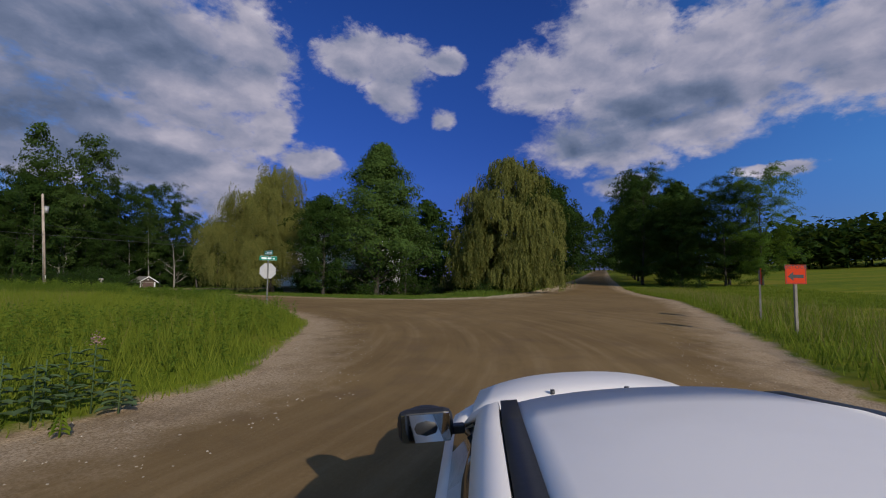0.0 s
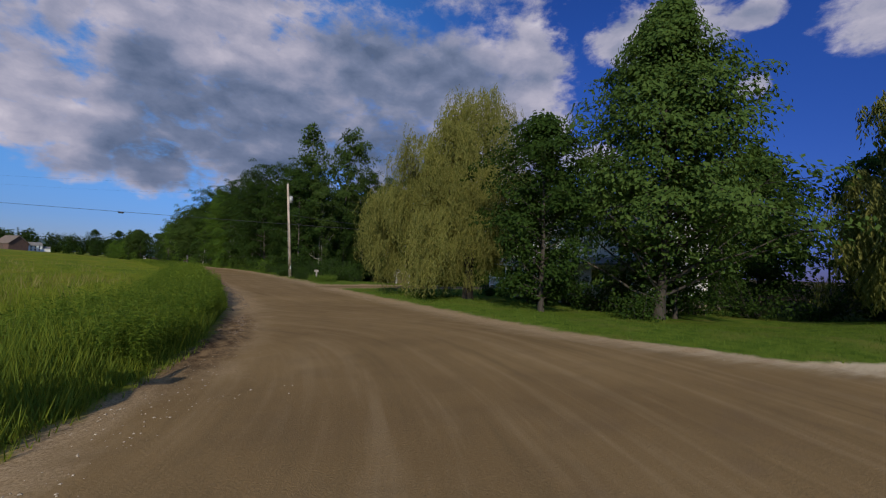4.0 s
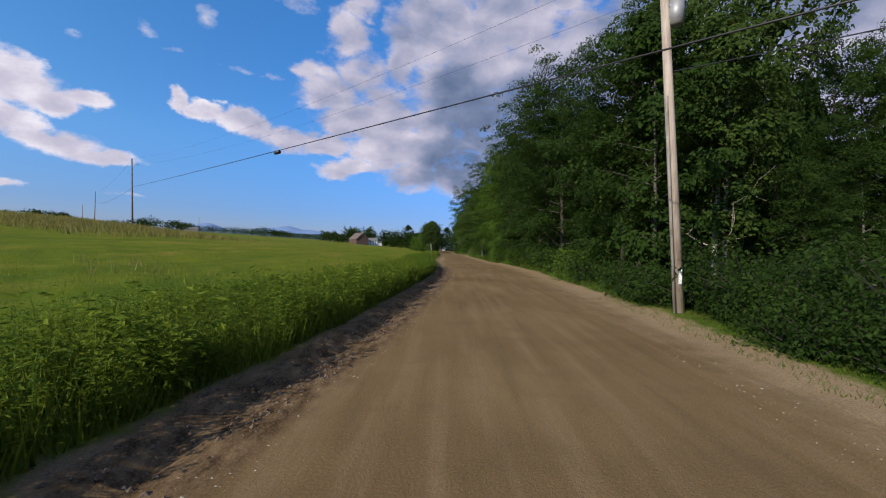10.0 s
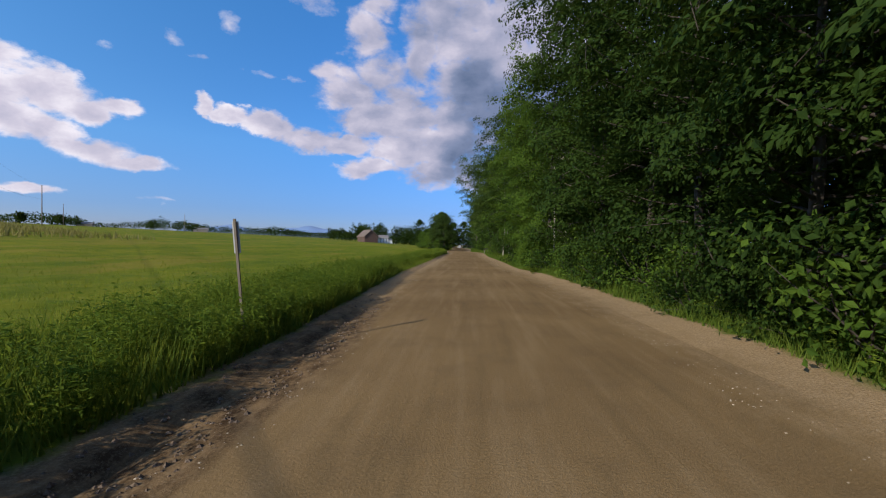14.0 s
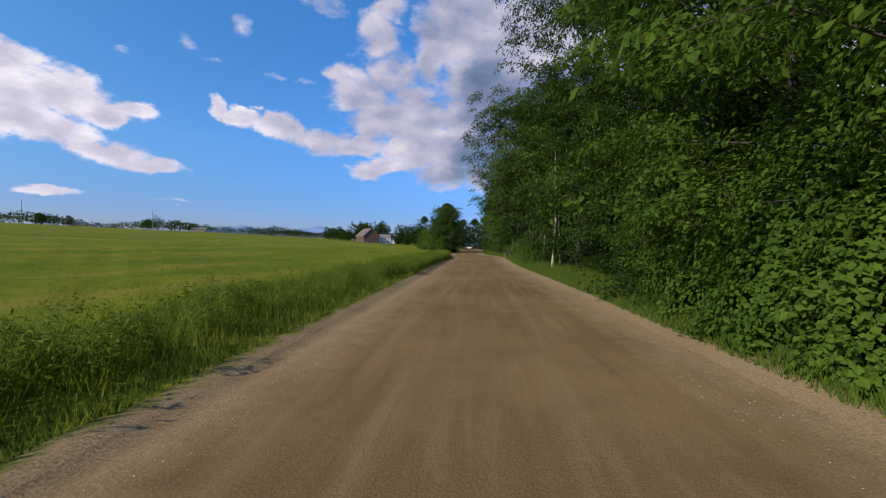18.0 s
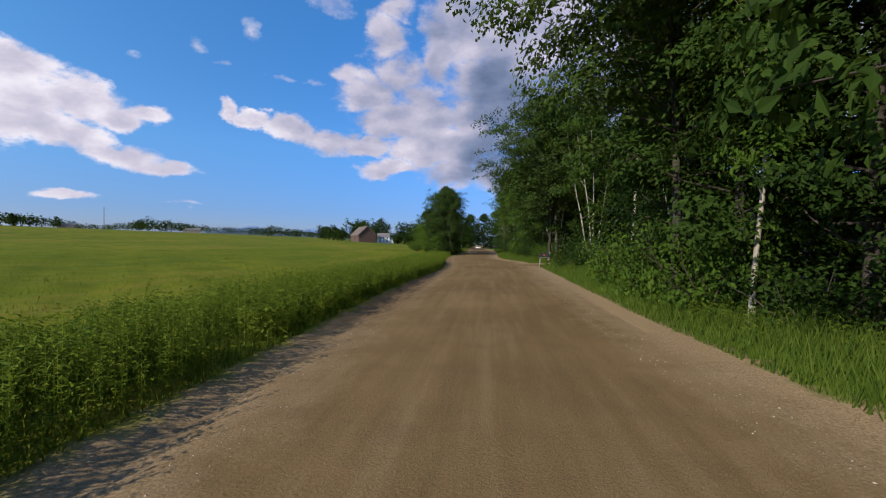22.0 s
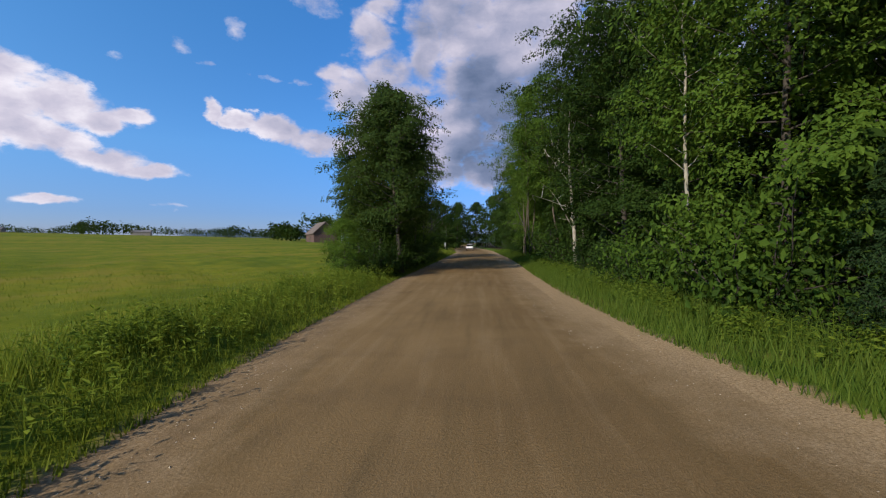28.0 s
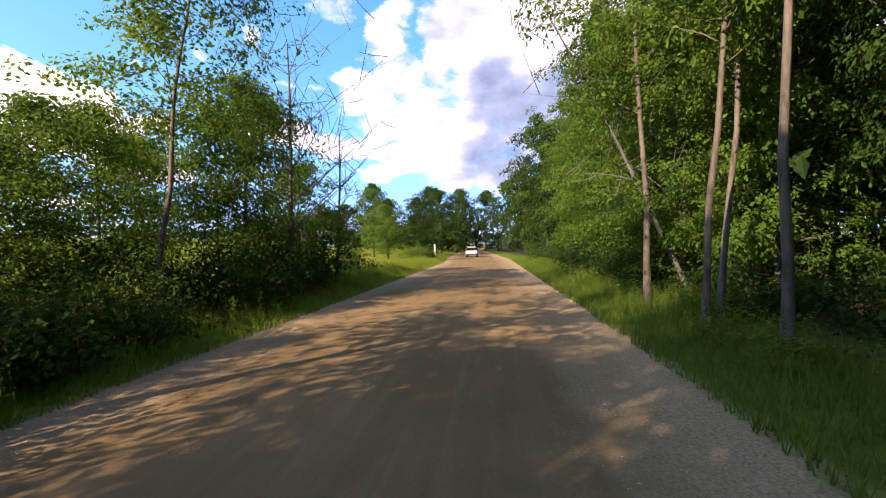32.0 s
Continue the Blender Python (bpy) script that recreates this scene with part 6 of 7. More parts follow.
cable((38.1, 69.2, zr - 1.3), (54, 42, 6.2), 0.9, 0.009, "service wire from pole to the house")


# mailboxes
def mailbox(x, y, turn, z, label, mat, posts, w=0.5, h=0.32, depth=0.55):
    m = post_thing("mailbox", x, y, turn, label, "mailbox", group="mailboxes")
    pts = [(-w / 2, z), (w / 2, z), (w / 2, z + h * 0.55)] + [(w / 2 * math.cos(a), z + h * 0.55 + h * 0.45 * math.sin(a)) for a in (0.5, 1.05, 1.57, 2.1, 2.64)] + [(-w / 2, z + h * 0.55)]
    solid("box", m, mat, lambda bm: bm_prism(bm, pts, -depth / 2, depth / 2))
    solid("door", m, mat, lambda bm: bm_prism(bm, [(a * 0.96, z + (b - z) * 0.97) for a, b in pts], -depth / 2 - 0.014, -depth / 2 - 0.002))
    for i, (px, py) in enumerate(posts):
        rods("post", m, GREY_WOOD, ((px * 1.25, py * 1.35, -0.4), (px, py, z - 0.036), 0.065, 0.06), sides=4)
    boxed("shelf", m, GREY_WOOD, (-w / 2 - 0.03, w / 2 + 0.03, -depth / 2, depth / 2, z - 0.035, z - 0.004))
    return m


mailbox(38.2, 57.2, 75, 1.0, "weathered grey mailbox on thin wooden post in tall grass", GREY_WOOD, ((0.08, 0.0), (-0.1, -0.05)), 0.2, 0.21, 0.44)
mb = mailbox(38.3, 192.1, -84, 0.92, "dark green mailbox with red mark on two splayed wooden posts", MAILBOX_GREEN, ((-0.05, -0.34), (0.06, 0.36)), 0.42, 0.4, 0.9)
solid("arm", mb, GREY_WOOD, lambda bm: bm_box(bm, 0.05, 0.09, 0.44, 0.56, 0.7, 1.42, 0.01), label="pale weathered board beside the box")
boxed("paint_mark", mb, RED_PLASTIC, (0.212, 0.216, -0.12, 0.02, 1.06, 1.17), label="faded red paint mark")

# the sign on a post in the verge
sp = post_thing("road_sign", 29.6, 95.0, 6, "narrow road sign on thin steel post leaning in verge", "road sign")
boxed("post", sp, DARK_POLE, (-0.022, 0.022, -0.02, 0.02, -0.3, 2.4))
boxed("sign_plate", sp, BARE_METAL, (-0.06, 0.06, 0.022, 0.03, 1.75, 2.35), label="bare back of small sign plate")
sp.matrix_basis = sp.matrix_basis @ pose(0, 0, 0, 0, -5, 0)
wp = post_thing("marker_post", 22.6, 322, 0, "white marker post at roadside", "post")
boxed("post", wp, WHITE_PAINT, (-0.1, 0.1, -0.1, 0.1, -0.2, 2.0), bevel=0.01)
boxed("cap", wp, WHITE_PAINT, (-0.12, 0.12, -0.12, 0.12, 2.0, 2.06))


# the shed
def gable(name, x, y, turn, label, category):
    top = tagged(new(name), label, category)
    top.matrix_basis = pose(x, y, ground_z(x, y), 0, 0, turn)
    return top


sh = gable("shed", 67.3, 86.8, -14, "small dark wooden shed with white trim and grey shingle roof", "shed")
W, D, H, P = 2.9, 4.0, 2.6, 3.6
for i in range(13):
    a = -W / 2 + i * W / 13
    zt = H + (P - H) * (1 - abs(a + W / 26) / (W / 2)) - 0.1
    boxed("wall_board", sh, DARK_WOOD, (a + 0.006, a + W / 13 - 0.006, 0.0, 0.03, 0.0, zt))
boxed("side_wall", sh, DARK_WOOD, (-W / 2, -W / 2 + 0.06, 0.031, D, 0, H))
boxed("side_wall", sh, DARK_WOOD, (W / 2 - 0.06, W / 2, 0.031, D, 0, H))
solid("back_wall", sh, DARK_WOOD, lambda bm: bm_prism(bm, [(-W / 2, 0), (W / 2, 0), (W / 2, H), (0, P - 0.1), (-W / 2, H)], D - 0.05, D))
for s in (-1, 1):
    solid("roof_slope", sh, SHINGLE, lambda bm: bm_prism(bm, [(0, P), (s * (W / 2 + 0.45), H - 0.22), (s * (W / 2 + 0.45), H - 0.12), (0, P + 0.1)], -0.35, D + 0.3), "grey shingle roof slope")
    solid("barge_board", sh, WHITE_PAINT, lambda bm: bm_prism(bm, [(0, P - 0.04), (s * (W / 2 + 0.47), H - 0.28), (s * (W / 2 + 0.47), H - 0.1), (0, P + 0.14)], -0.40, -0.353), "white painted gable trim")
boxed("corner_trim", sh, WHITE_PAINT, (W / 2 - 0.2, W / 2 + 0.01, -0.03, -0.002, 0, H - 0.1), label="white corner board")
boxed("corner_trim", sh, WHITE_PAINT, (-W / 2 - 0.01, -W / 2 + 0.2, -0.03, -0.002, 0, H - 0.1), label="white corner board")
dr = boxed("door", sh, RED_BOARD, (-1.0, -0.01, -0.05, -0.004, 0.05, 2.35), (0.01, 1.0, -0.05, -0.004, 0.05, 2.35), label="red-brown double door")
boxed("handle", dr, STEEL, (-0.1, -0.07, -0.08, -0.052, 1.0, 1.2), (0.07, 0.1, -0.08, -0.052, 1.0, 1.2))
boxed("door_frame", sh, GREY_WOOD, (-1.12, -1.01, -0.045, -0.003, 0, 2.45), (1.01, 1.12, -0.045, -0.003, 0, 2.45), (-1.0, 1.0, -0.045, -0.003, 2.36, 2.45))
boxed("lamp", sh, SIGN_WHITE, (-0.1, 0.1, -0.12, -0.003, 2.9, 3.05), bevel=0.02)
bn = gable("wheeled_bin", 69.6, 83.6, 30, "dark plastic wheeled bin beside the shed", "bin")
solid("body", bn, BLACK, lambda bm: bm_prism(bm, [(-0.25, 0.06), (0.25, 0.06), (0.32, 1.35), (-0.32, 1.35)], -0.3, 0.35))
boxed("lid", bn, BLACK, (-0.35, 0.35, -0.36, 0.38, 1.352, 1.42), bevel=0.02)
rods("wheel", bn, RUBBER, ((-0.34, 0.3, 0.12), (-0.26, 0.3, 0.12), 0.12))
rods("wheel", bn, RUBBER, ((0.26, 0.3, 0.12), (0.34, 0.3, 0.12), 0.12))

# the white house behind the trees; its porch faces the road
hs = tagged(new("house"), "white two-storey farmhouse with porch half hidden by trees", "house")
hs.matrix_basis = pose(53.0, 41.5, ground_z(53, 34) + 0.6, 0, 0, -90 - 6)
L, B, E, R = 15.0, 8.0, 5.6, 8.2
for i in range(28):
    z = 0.45 + i * 0.185
    spans = [(0, L, -0.02, 0.0, z, z + 0.175)]
    boxed("clapboard", hs, WHITE_PAINT, *spans)
boxed("foundation", hs, STONE, (0, L, 0.0, B, -1.0, 0.44))
boxed("wall", hs, WHITE_PAINT, (0, L, 0.001, 0.2, 0.441, E), (0, L, B - 0.2, B, 0.441, E), (0, 0.2, 0.201, B - 0.201, 0.441, E), (L - 0.2, L, 0.201, B - 0.201, 0.441, E))
for s, x in ((1, 0.0), (1, L - 0.15)):
    solid("gable_wall", hs, WHITE_PAINT, lambda bm: bm_prism(bm, [(0.05, 0), (B - 0.05, 0), (B / 2, R - E - 0.15)], 0, 0.15)).matrix_local = pose(x + 0.15, 0, E, 0, 0, 90)
for s in (0, 1):
    y0, y1 = (-0.4, B / 2) if s == 0 else (B / 2, B + 0.4)
    pts = [(y0, E - 0.15), (y1, R), (y1, R + 0.14), (y0, E)] if s == 0 else [(y0, R), (y1, E - 0.15), (y1, E), (y0, R + 0.14)]
    solid("roof_slope", hs, SHINGLE, lambda bm: bm_prism(bm, pts, -L - 0.4, 0.4), "grey shingle roof slope").matrix_local = pose(0, 0, 0, 0, 0, 90)
for wx in (1.6, 5.0, 9.2, 12.6):
    w = boxed("window", hs, WHITE_PAINT, (wx - 0.08, wx + 1.0, -0.06, -0.022, 3.5, 3.58), (wx - 0.08, wx + 1.0, -0.06, -0.022, 5.0, 5.08), (wx - 0.08, wx, -0.06, -0.022, 3.581, 4.999), (wx + 0.92, wx + 1.0, -0.06, -0.022, 3.581, 4.999), label="white framed upstairs window")
    boxed("pane", w, CAR_GLASS, (wx, wx + 0.92, -0.04, -0.03, 3.581, 4.26))
    boxed("pane", w, CAR_GLASS, (wx, wx + 0.92, -0.04, -0.03, 4.3, 4.999))
boxed("porch_floor", hs, GREY_WOOD, (-0.5, L, -2.6, -0.021, 0.3, 0.45))
solid("porch_roof", hs, SHINGLE, lambda bm: bm_prism(bm, [(-2.9, 2.75), (-0.03, 3.35), (-0.03, 3.45), (-2.9, 2.87)], -L - 0.2, 0.8), "grey porch roof").matrix_local = pose(0, 0, 0, 0, 0, 90)
boxed("porch_beam", hs, WHITE_PAINT, (-0.5, L, -2.6, -2.45, 2.55, 2.75))
for i in range(7):
    boxed("porch_post", hs, WHITE_PAINT, (-0.5 + i * 2.5, -0.38 + i * 2.5, -2.58, -2.46, 0.451, 2.549), bevel=0.01)
boxed("porch_rail", hs, WHITE_PAINT, (-0.5, L, -2.55, -2.49, 1.32, 1.38), (-0.5, L, -2.55, -2.49, 0.58, 0.63))
for i in range(90):
    boxed("baluster", hs, WHITE_PAINT, (-0.3 + i * 0.165, -0.26 + i * 0.165, -2.54, -2.5, 0.631, 1.319))
boxed("front_door", hs, RED_BOARD, (7.2, 8.2, -0.07, -0.025, 0.46, 2.5))
for wx in (2.0, 4.6, 10.0, 12.4):
    w = boxed("window", hs, WHITE_PAINT, (wx - 0.08, wx + 1.0, -0.06, -0.022, 1.1, 1.18), (wx - 0.08, wx + 1.0, -0.06, -0.022, 2.4, 2.48), (wx - 0.08, wx, -0.06, -0.022, 1.181, 2.399), (wx + 0.92, wx + 1.0, -0.06, -0.022, 1.181, 2.399), label="white framed porch window")
    boxed("pane", w, CAR_GLASS, (wx, wx + 0.92, -0.04, -0.03, 1.181, 2.399))

# a small red shed deep among the trees
rs = post_thing("shed", 47.4, 202.0, 30, "small red board shed with white trim deep among trees", "shed")
boxed("wall", rs, BARN_RED, (-1.0, 1.0, -0.8, 0.8, -0.3, 1.45))
for sx in (-1.0, -0.1, 1.0):
    boxed("trim_board", rs, WHITE_PAINT, (sx - 0.05, sx + 0.05, -0.83, -0.803, -0.2, 1.45), label="white painted trim board")
solid("roof", rs, BROWN_ROOF, lambda bm: bm_prism(bm, [(-1.25, 1.46), (1.25, 1.46), (0.0, 2.1)], -0.95, 0.95))

# the far barn and farmhouse
br = tagged(new("barn"), "red-brown barn with brown gable roof across the field", "barn")
br.matrix_basis = pose(-45.9, 393.4, ground_z(-40, 388) - 0.4, 0, 0, -55)
boxed("wall", br, RED_BOARD, (0, 14, 0, 0.3, 0, 4.2), (0, 14, 9.7, 10, 0, 4.2), (0, 0.3, 0.301, 9.699, 0, 4.2), (13.7, 14, 0.301, 9.699, 0, 4.2))
for s in (0, 1):
    pts = [(-0.6, 3.9), (5, 9.0), (5, 9.3), (-0.6, 4.2)] if s == 0 else [(5, 9.0), (10.6, 3.9), (10.6, 4.2), (5, 9.3)]
    solid("roof_slope", br, BROWN_ROOF, lambda bm: bm_prism(bm, pts, -14.6, 0.6), "brown roof slope").matrix_local = pose(0, 0, 0, 0, 0, 90)
for x in (0.3, 14.0):
    solid("gable_wall", br, RED_BOARD, lambda bm: bm_prism(bm, [(0.1, 0), (9.9, 0), (5, 4.6)], 0, 0.3)).matrix_local = pose(x, 0, 4.2, 0, 0, 90)
boxed("barn_door", br, DARK_WOOD, (5, 8.5, -0.08, -0.01, 0, 3.2))
fh = tagged(new("farmhouse"), "white farmhouse beside the barn across the field", "house")
fh.matrix_basis = pose(-31, 398, ground_z(-31, 398) - 0.3, 0, 0, 20) @ Matrix.Diagonal((0.75, 0.75, 0.75, 1))
boxed("wall", fh, WHITE_PAINT, (0, 9, 0, 7, 0, 5.2))
for s in (0, 1):
    pts = [(-0.4, 5.0), (3.5, 8.0), (3.5, 8.25), (-0.4, 5.25)] if s == 0 else [(3.5, 8.0), (7.4, 5.0), (7.4, 5.25), (3.5, 8.25)]
    solid("roof_slope", fh, SHINGLE, lambda bm: bm_prism(bm, pts, -9.4, 0.4), "grey roof slope").matrix_local = pose(0, 0, 0, 0, 0, 90)
for x in (0.2, 9.0):
    solid("gable_wall", fh, WHITE_PAINT, lambda bm: bm_prism(bm, [(0.1, 0), (6.9, 0), (3.5, 2.75)], 0, 0.2)).matrix_local = pose(x, 0, 5.2, 0, 0, 90)
for wx in (1.2, 3.9, 6.6):
    for z in (1.0, 3.3):
        boxed("window", fh, CAR_GLASS, (wx, wx + 1.0, -0.05, -0.01, z, z + 1.4))
boxed("wing", fh, WHITE_PAINT, (9.01, 17, 1, 6, 0, 3.0))
solid("wing_roof", fh, SHINGLE, lambda bm: bm_prism(bm, [(0.6, 2.9), (3.5, 4.6), (6.4, 2.9), (3.5, 4.85)], -17.3, -9.02)).matrix_local = pose(0, 0, 0, 0, 0, 90)
for i, (x, y, w) in enumerate(((-300, 590, 16), (-420, 560, 14))):
    lb = tagged(new("farm_building"), "long low pale farm building on the far crest", "building", "far farm buildings")
    lb.matrix_basis = pose(x, y, ground_z(x, y) - 0.3, 0, 0, 30)
    boxed("wall", lb, GREY_WOOD, (0, w, 0, 9, 0, 3.6))
    solid("roof", lb, SHINGLE, lambda bm: bm_prism(bm, [(-0.5, 3.4), (4.5, 5.6), (9.5, 3.4)], -w - 0.5, 0.5)).matrix_local = pose(0, 0, 0, 0, 0, 90)



# ---- the white hatchback ----
def loft(rings):
    """A skin through rings of equal corners."""
    v = np.concatenate([np.array(r, float) for r in rings])
    n = len(rings[0])
    f = [(i * n + j, i * n + j + 1, (i + 1) * n + j + 1, (i + 1) * n + j) for i in range(len(rings) - 1) for j in range(n - 1)]
    return v, f


def car_skin(name, parent, mat, rings, label="", thick=0.02):
    me = np_mesh(name, *loft(rings), [mat], True)
    ob = part(name, me, parent, label)
    mod = ob.modifiers.new("thickness", "SOLIDIFY")
    mod.thickness = thick
    return ob


def arc(y, half, z_mid, z_edge, n=13):
    """A line across the car, higher in the middle."""
    return [(half * s, y, z_mid + (z_edge - z_mid) * abs(s) ** 2.4) for s in np.linspace(-1, 1, n)]


car = tagged(new("car"), "white hatchback car with black roof strips standing at the junction", "car")
car.matrix_basis = pose(0.374, -0.844, 0.045, 0.9, -4.2, -76.6) @ Matrix.Diagonal((1.19, 1.0, 1.0, 1.0))
car_skin("roof", car, CAR_PAINT, [arc(-0.75, 0.5, 1.36, 1.33), arc(-0.4, 0.53, 1.43, 1.385), arc(0.3, 0.545, 1.475, 1.42), arc(1.0, 0.55, 1.48, 1.425), arc(1.6, 0.545, 1.44, 1.385), arc(2.06, 0.53, 1.375, 1.32)], "white painted roof")
for s in (-1, 1):
    line = [(s * 0.505, -0.75, 1.325), (s * 0.535, -0.4, 1.38), (s * 0.55, 0.3, 1.414), (s * 0.555, 1.0, 1.419), (s * 0.55, 1.6, 1.38), (s * 0.535, 2.08, 1.318)]
    car_skin("roof_strip", car, BLACK, [[(x - s * 0.035, y, z + 0.007), (x + s * 0.035, y, z + 0.004)] for x, y, z in line], "black roof ditch strip", 0.01)
    rail = [(s * 0.543, -0.75, 1.32), (s * 0.573, -0.4, 1.376), (s * 0.588, 0.3, 1.41), (s * 0.593, 1.0, 1.415), (s * 0.588, 1.6, 1.375), (s * 0.575, 2.08, 1.31), (s * 0.64, 2.5, 1.14), (s * 0.7, 2.95, 0.93)]
    car_skin("side_rail", car, CAR_PAINT, [[(x, y, z), (x + s * 0.05, y, z - 0.015), (x + s * 0.085, y - 0.02, z - 0.06)] for x, y, z in rail], "white cant rail and windscreen pillar")
    car_skin("side_window", car, CAR_GLASS, [[(s * (0.64 + 0.02 * k), y0 + 0.0, z1 - 0.04), (s * 0.80, y0 + 0.05, 0.90)] for k, y0, z1 in ((0, -0.3, 1.34), (0, 0.6, 1.36), (0, 1.4, 1.34), (0, 2.0, 1.28), (3, 2.45, 1.1), (6, 2.8, 0.96))], "dark side window glass")
    car_skin("door_panel", car, CAR_PAINT, [[(s * 0.80, y, 0.895), (s * 0.87, y, 0.78), (s * 0.885, y, 0.5), (s * 0.84, y, 0.22)] for y in (-0.6, 0.2, 1.0, 1.8, 2.5, 3.0)], "white door panels")
    car_skin("fender", car, CAR_PAINT, [[(s * 0.70, 2.95, 0.93), (s * 0.84, 3.0, 0.82), (s * 0.885, 3.0, 0.6)], [(s * 0.66, 3.5, 0.9), (s * 0.83, 3.5, 0.79), (s * 0.88, 3.5, 0.68)], [(s * 0.6, 3.95, 0.8), (s * 0.76, 3.95, 0.7), (s * 0.82, 3.9, 0.5)]], "white front fender")
    m = tagged(new("door_mirror"))
    m.parent, m.matrix_local = car, pose(s * 0.945, 2.5, 1.09 if s < 0 else 0.98, 0, 0, -s * 8)
    solid("housing", m, BLACK, lambda bm: (bmesh.ops.create_uvsphere(bm, u_segments=20, v_segments=12, radius=1.0, matrix=Matrix.Diagonal((0.145, 0.1, 0.105, 1)))), "dark mirror shell", True)
    boxed("bezel", m, BLACK, (-0.138, 0.138, -0.085, 0.02, -0.098, 0.098), bevel=0.045, label="black mirror surround")
    boxed("mirror_glass", m, MIRROR, (-0.12, 0.12, -0.09, -0.0855, -0.08, 0.08), label="mirror glass")
    boxed("arm", m, BLACK, (-s * 0.2 if s > 0 else 0.08, -0.08 if s > 0 else 0.2, -0.03, 0.03, -0.07, -0.02), bevel=0.006)
    for y in (0.15, 2.95 + 0.35):
        w = tagged(new("wheel"))
        w.parent, w.matrix_local = car, pose(s * 0.8, y - 0.35 if y < 1 else y, 0.32, 0, 90, 0)
        solid("tyre", w, RUBBER, lambda bm: bm_rod(bm, (0, 0, -0.1), (0, 0, 0.1), 0.31, sides=24), "black tyre")
        solid("rim", w, STEEL, lambda bm: bm_rod(bm, (0, 0, -0.108), (0, 0, 0.108), 0.2, sides=20), "silver rim")
car_skin("windscreen", car, CAR_GLASS, [arc(2.07, 0.53, 1.365, 1.31), arc(2.5, 0.61, 1.2, 1.13), arc(2.95, 0.69, 0.99, 0.92)], "dark sloping windscreen")
car_skin("hood", car, CAR_PAINT, [arc(2.9, 0.72, 1.05, 0.97), arc(3.2, 0.70, 1.1, 0.99), arc(3.6, 0.66, 1.09, 0.97), arc(3.9, 0.6, 0.96, 0.84)], "white hood")
car_skin("cowl", car, BLACK, [arc(2.86, 0.71, 1.025, 0.955), arc(2.93, 0.72, 1.034, 0.964)], "black cowl strip")
car_skin("front_bumper", car, CAR_PAINT, [arc(3.9, 0.62, 0.83, 0.75), arc(4.02, 0.72, 0.65, 0.6), arc(4.05, 0.76, 0.4, 0.4), arc(3.98, 0.74, 0.22, 0.24)], "white front bumper")
car_skin("tailgate", car, CAR_PAINT, [arc(-0.75, 0.52, 1.35, 1.31), arc(-0.95, 0.66, 0.95, 0.9), arc(-1.02, 0.76, 0.6, 0.55), arc(-1.0, 0.76, 0.25, 0.25)], "white tailgate")
boxed("underbody", car, BLACK, (-0.8, 0.8, -0.8, 3.9, 0.2, 0.55))
boxed("cabin_trim", car, BLACK, (-0.6, 0.6, -0.5, 2.2, 0.56, 0.95), bevel=0.03)
for x in (-0.22, 0.22):
    rods("washer_jet", car, BLACK, ((x, 3.06, 1.05), (x, 3.06, 1.1), 0.014))
car_skin("headlight", car, LAMP_GLASS, [[(-0.78, 3.82, 0.74), (-0.74, 3.95, 0.64)], [(-0.55, 3.96, 0.76), (-0.52, 4.03, 0.66)]], "clear headlight")
car_skin("headlight", car, LAMP_GLASS, [[(0.78, 3.82, 0.74), (0.74, 3.95, 0.64)], [(0.55, 3.96, 0.76), (0.52, 4.03, 0.66)]], "clear headlight")

# the vehicle far down the road
far = tagged(new("sport_utility_vehicle"), "pale vehicle with dark windows far down the road", "car")
far.matrix_basis = pose(29.4, 318, ground_z(29.4, 318) + 0.02, 0, 0, 0)
solid("body", far, CAR_PAINT, lambda bm: bm_box(bm, -0.92, 0.92, -2.3, 2.3, 0.35, 1.05, 0.1), "white lower body")
solid("cabin", far, CAR_GLASS, lambda bm: bm_prism(bm, [(-0.85, 1.051), (0.85, 1.051), (0.7, 1.6), (-0.7, 1.6)], -1.9, 0.9), "dark glazed cabin")
boxed("roof", far, CAR_PAINT, (-0.7, 0.7, -1.85, 0.85, 1.601, 1.68), bevel=0.03)
boxed("bumper", far, BLACK, (-0.9, 0.9, -2.4, -2.3, 0.4, 0.62))
for s in (-1, 1):
    boxed("lamp", far, LAMP_GLASS, (s * 0.72 - 0.15, s * 0.72 + 0.15, -2.34, -2.3, 0.75, 0.92))
    for y in (-1.45, 1.45):
        rods("wheel", far, RUBBER, ((s * 0.72, y, 0.34), (s * 0.94, y, 0.34), 0.34), sides=16)



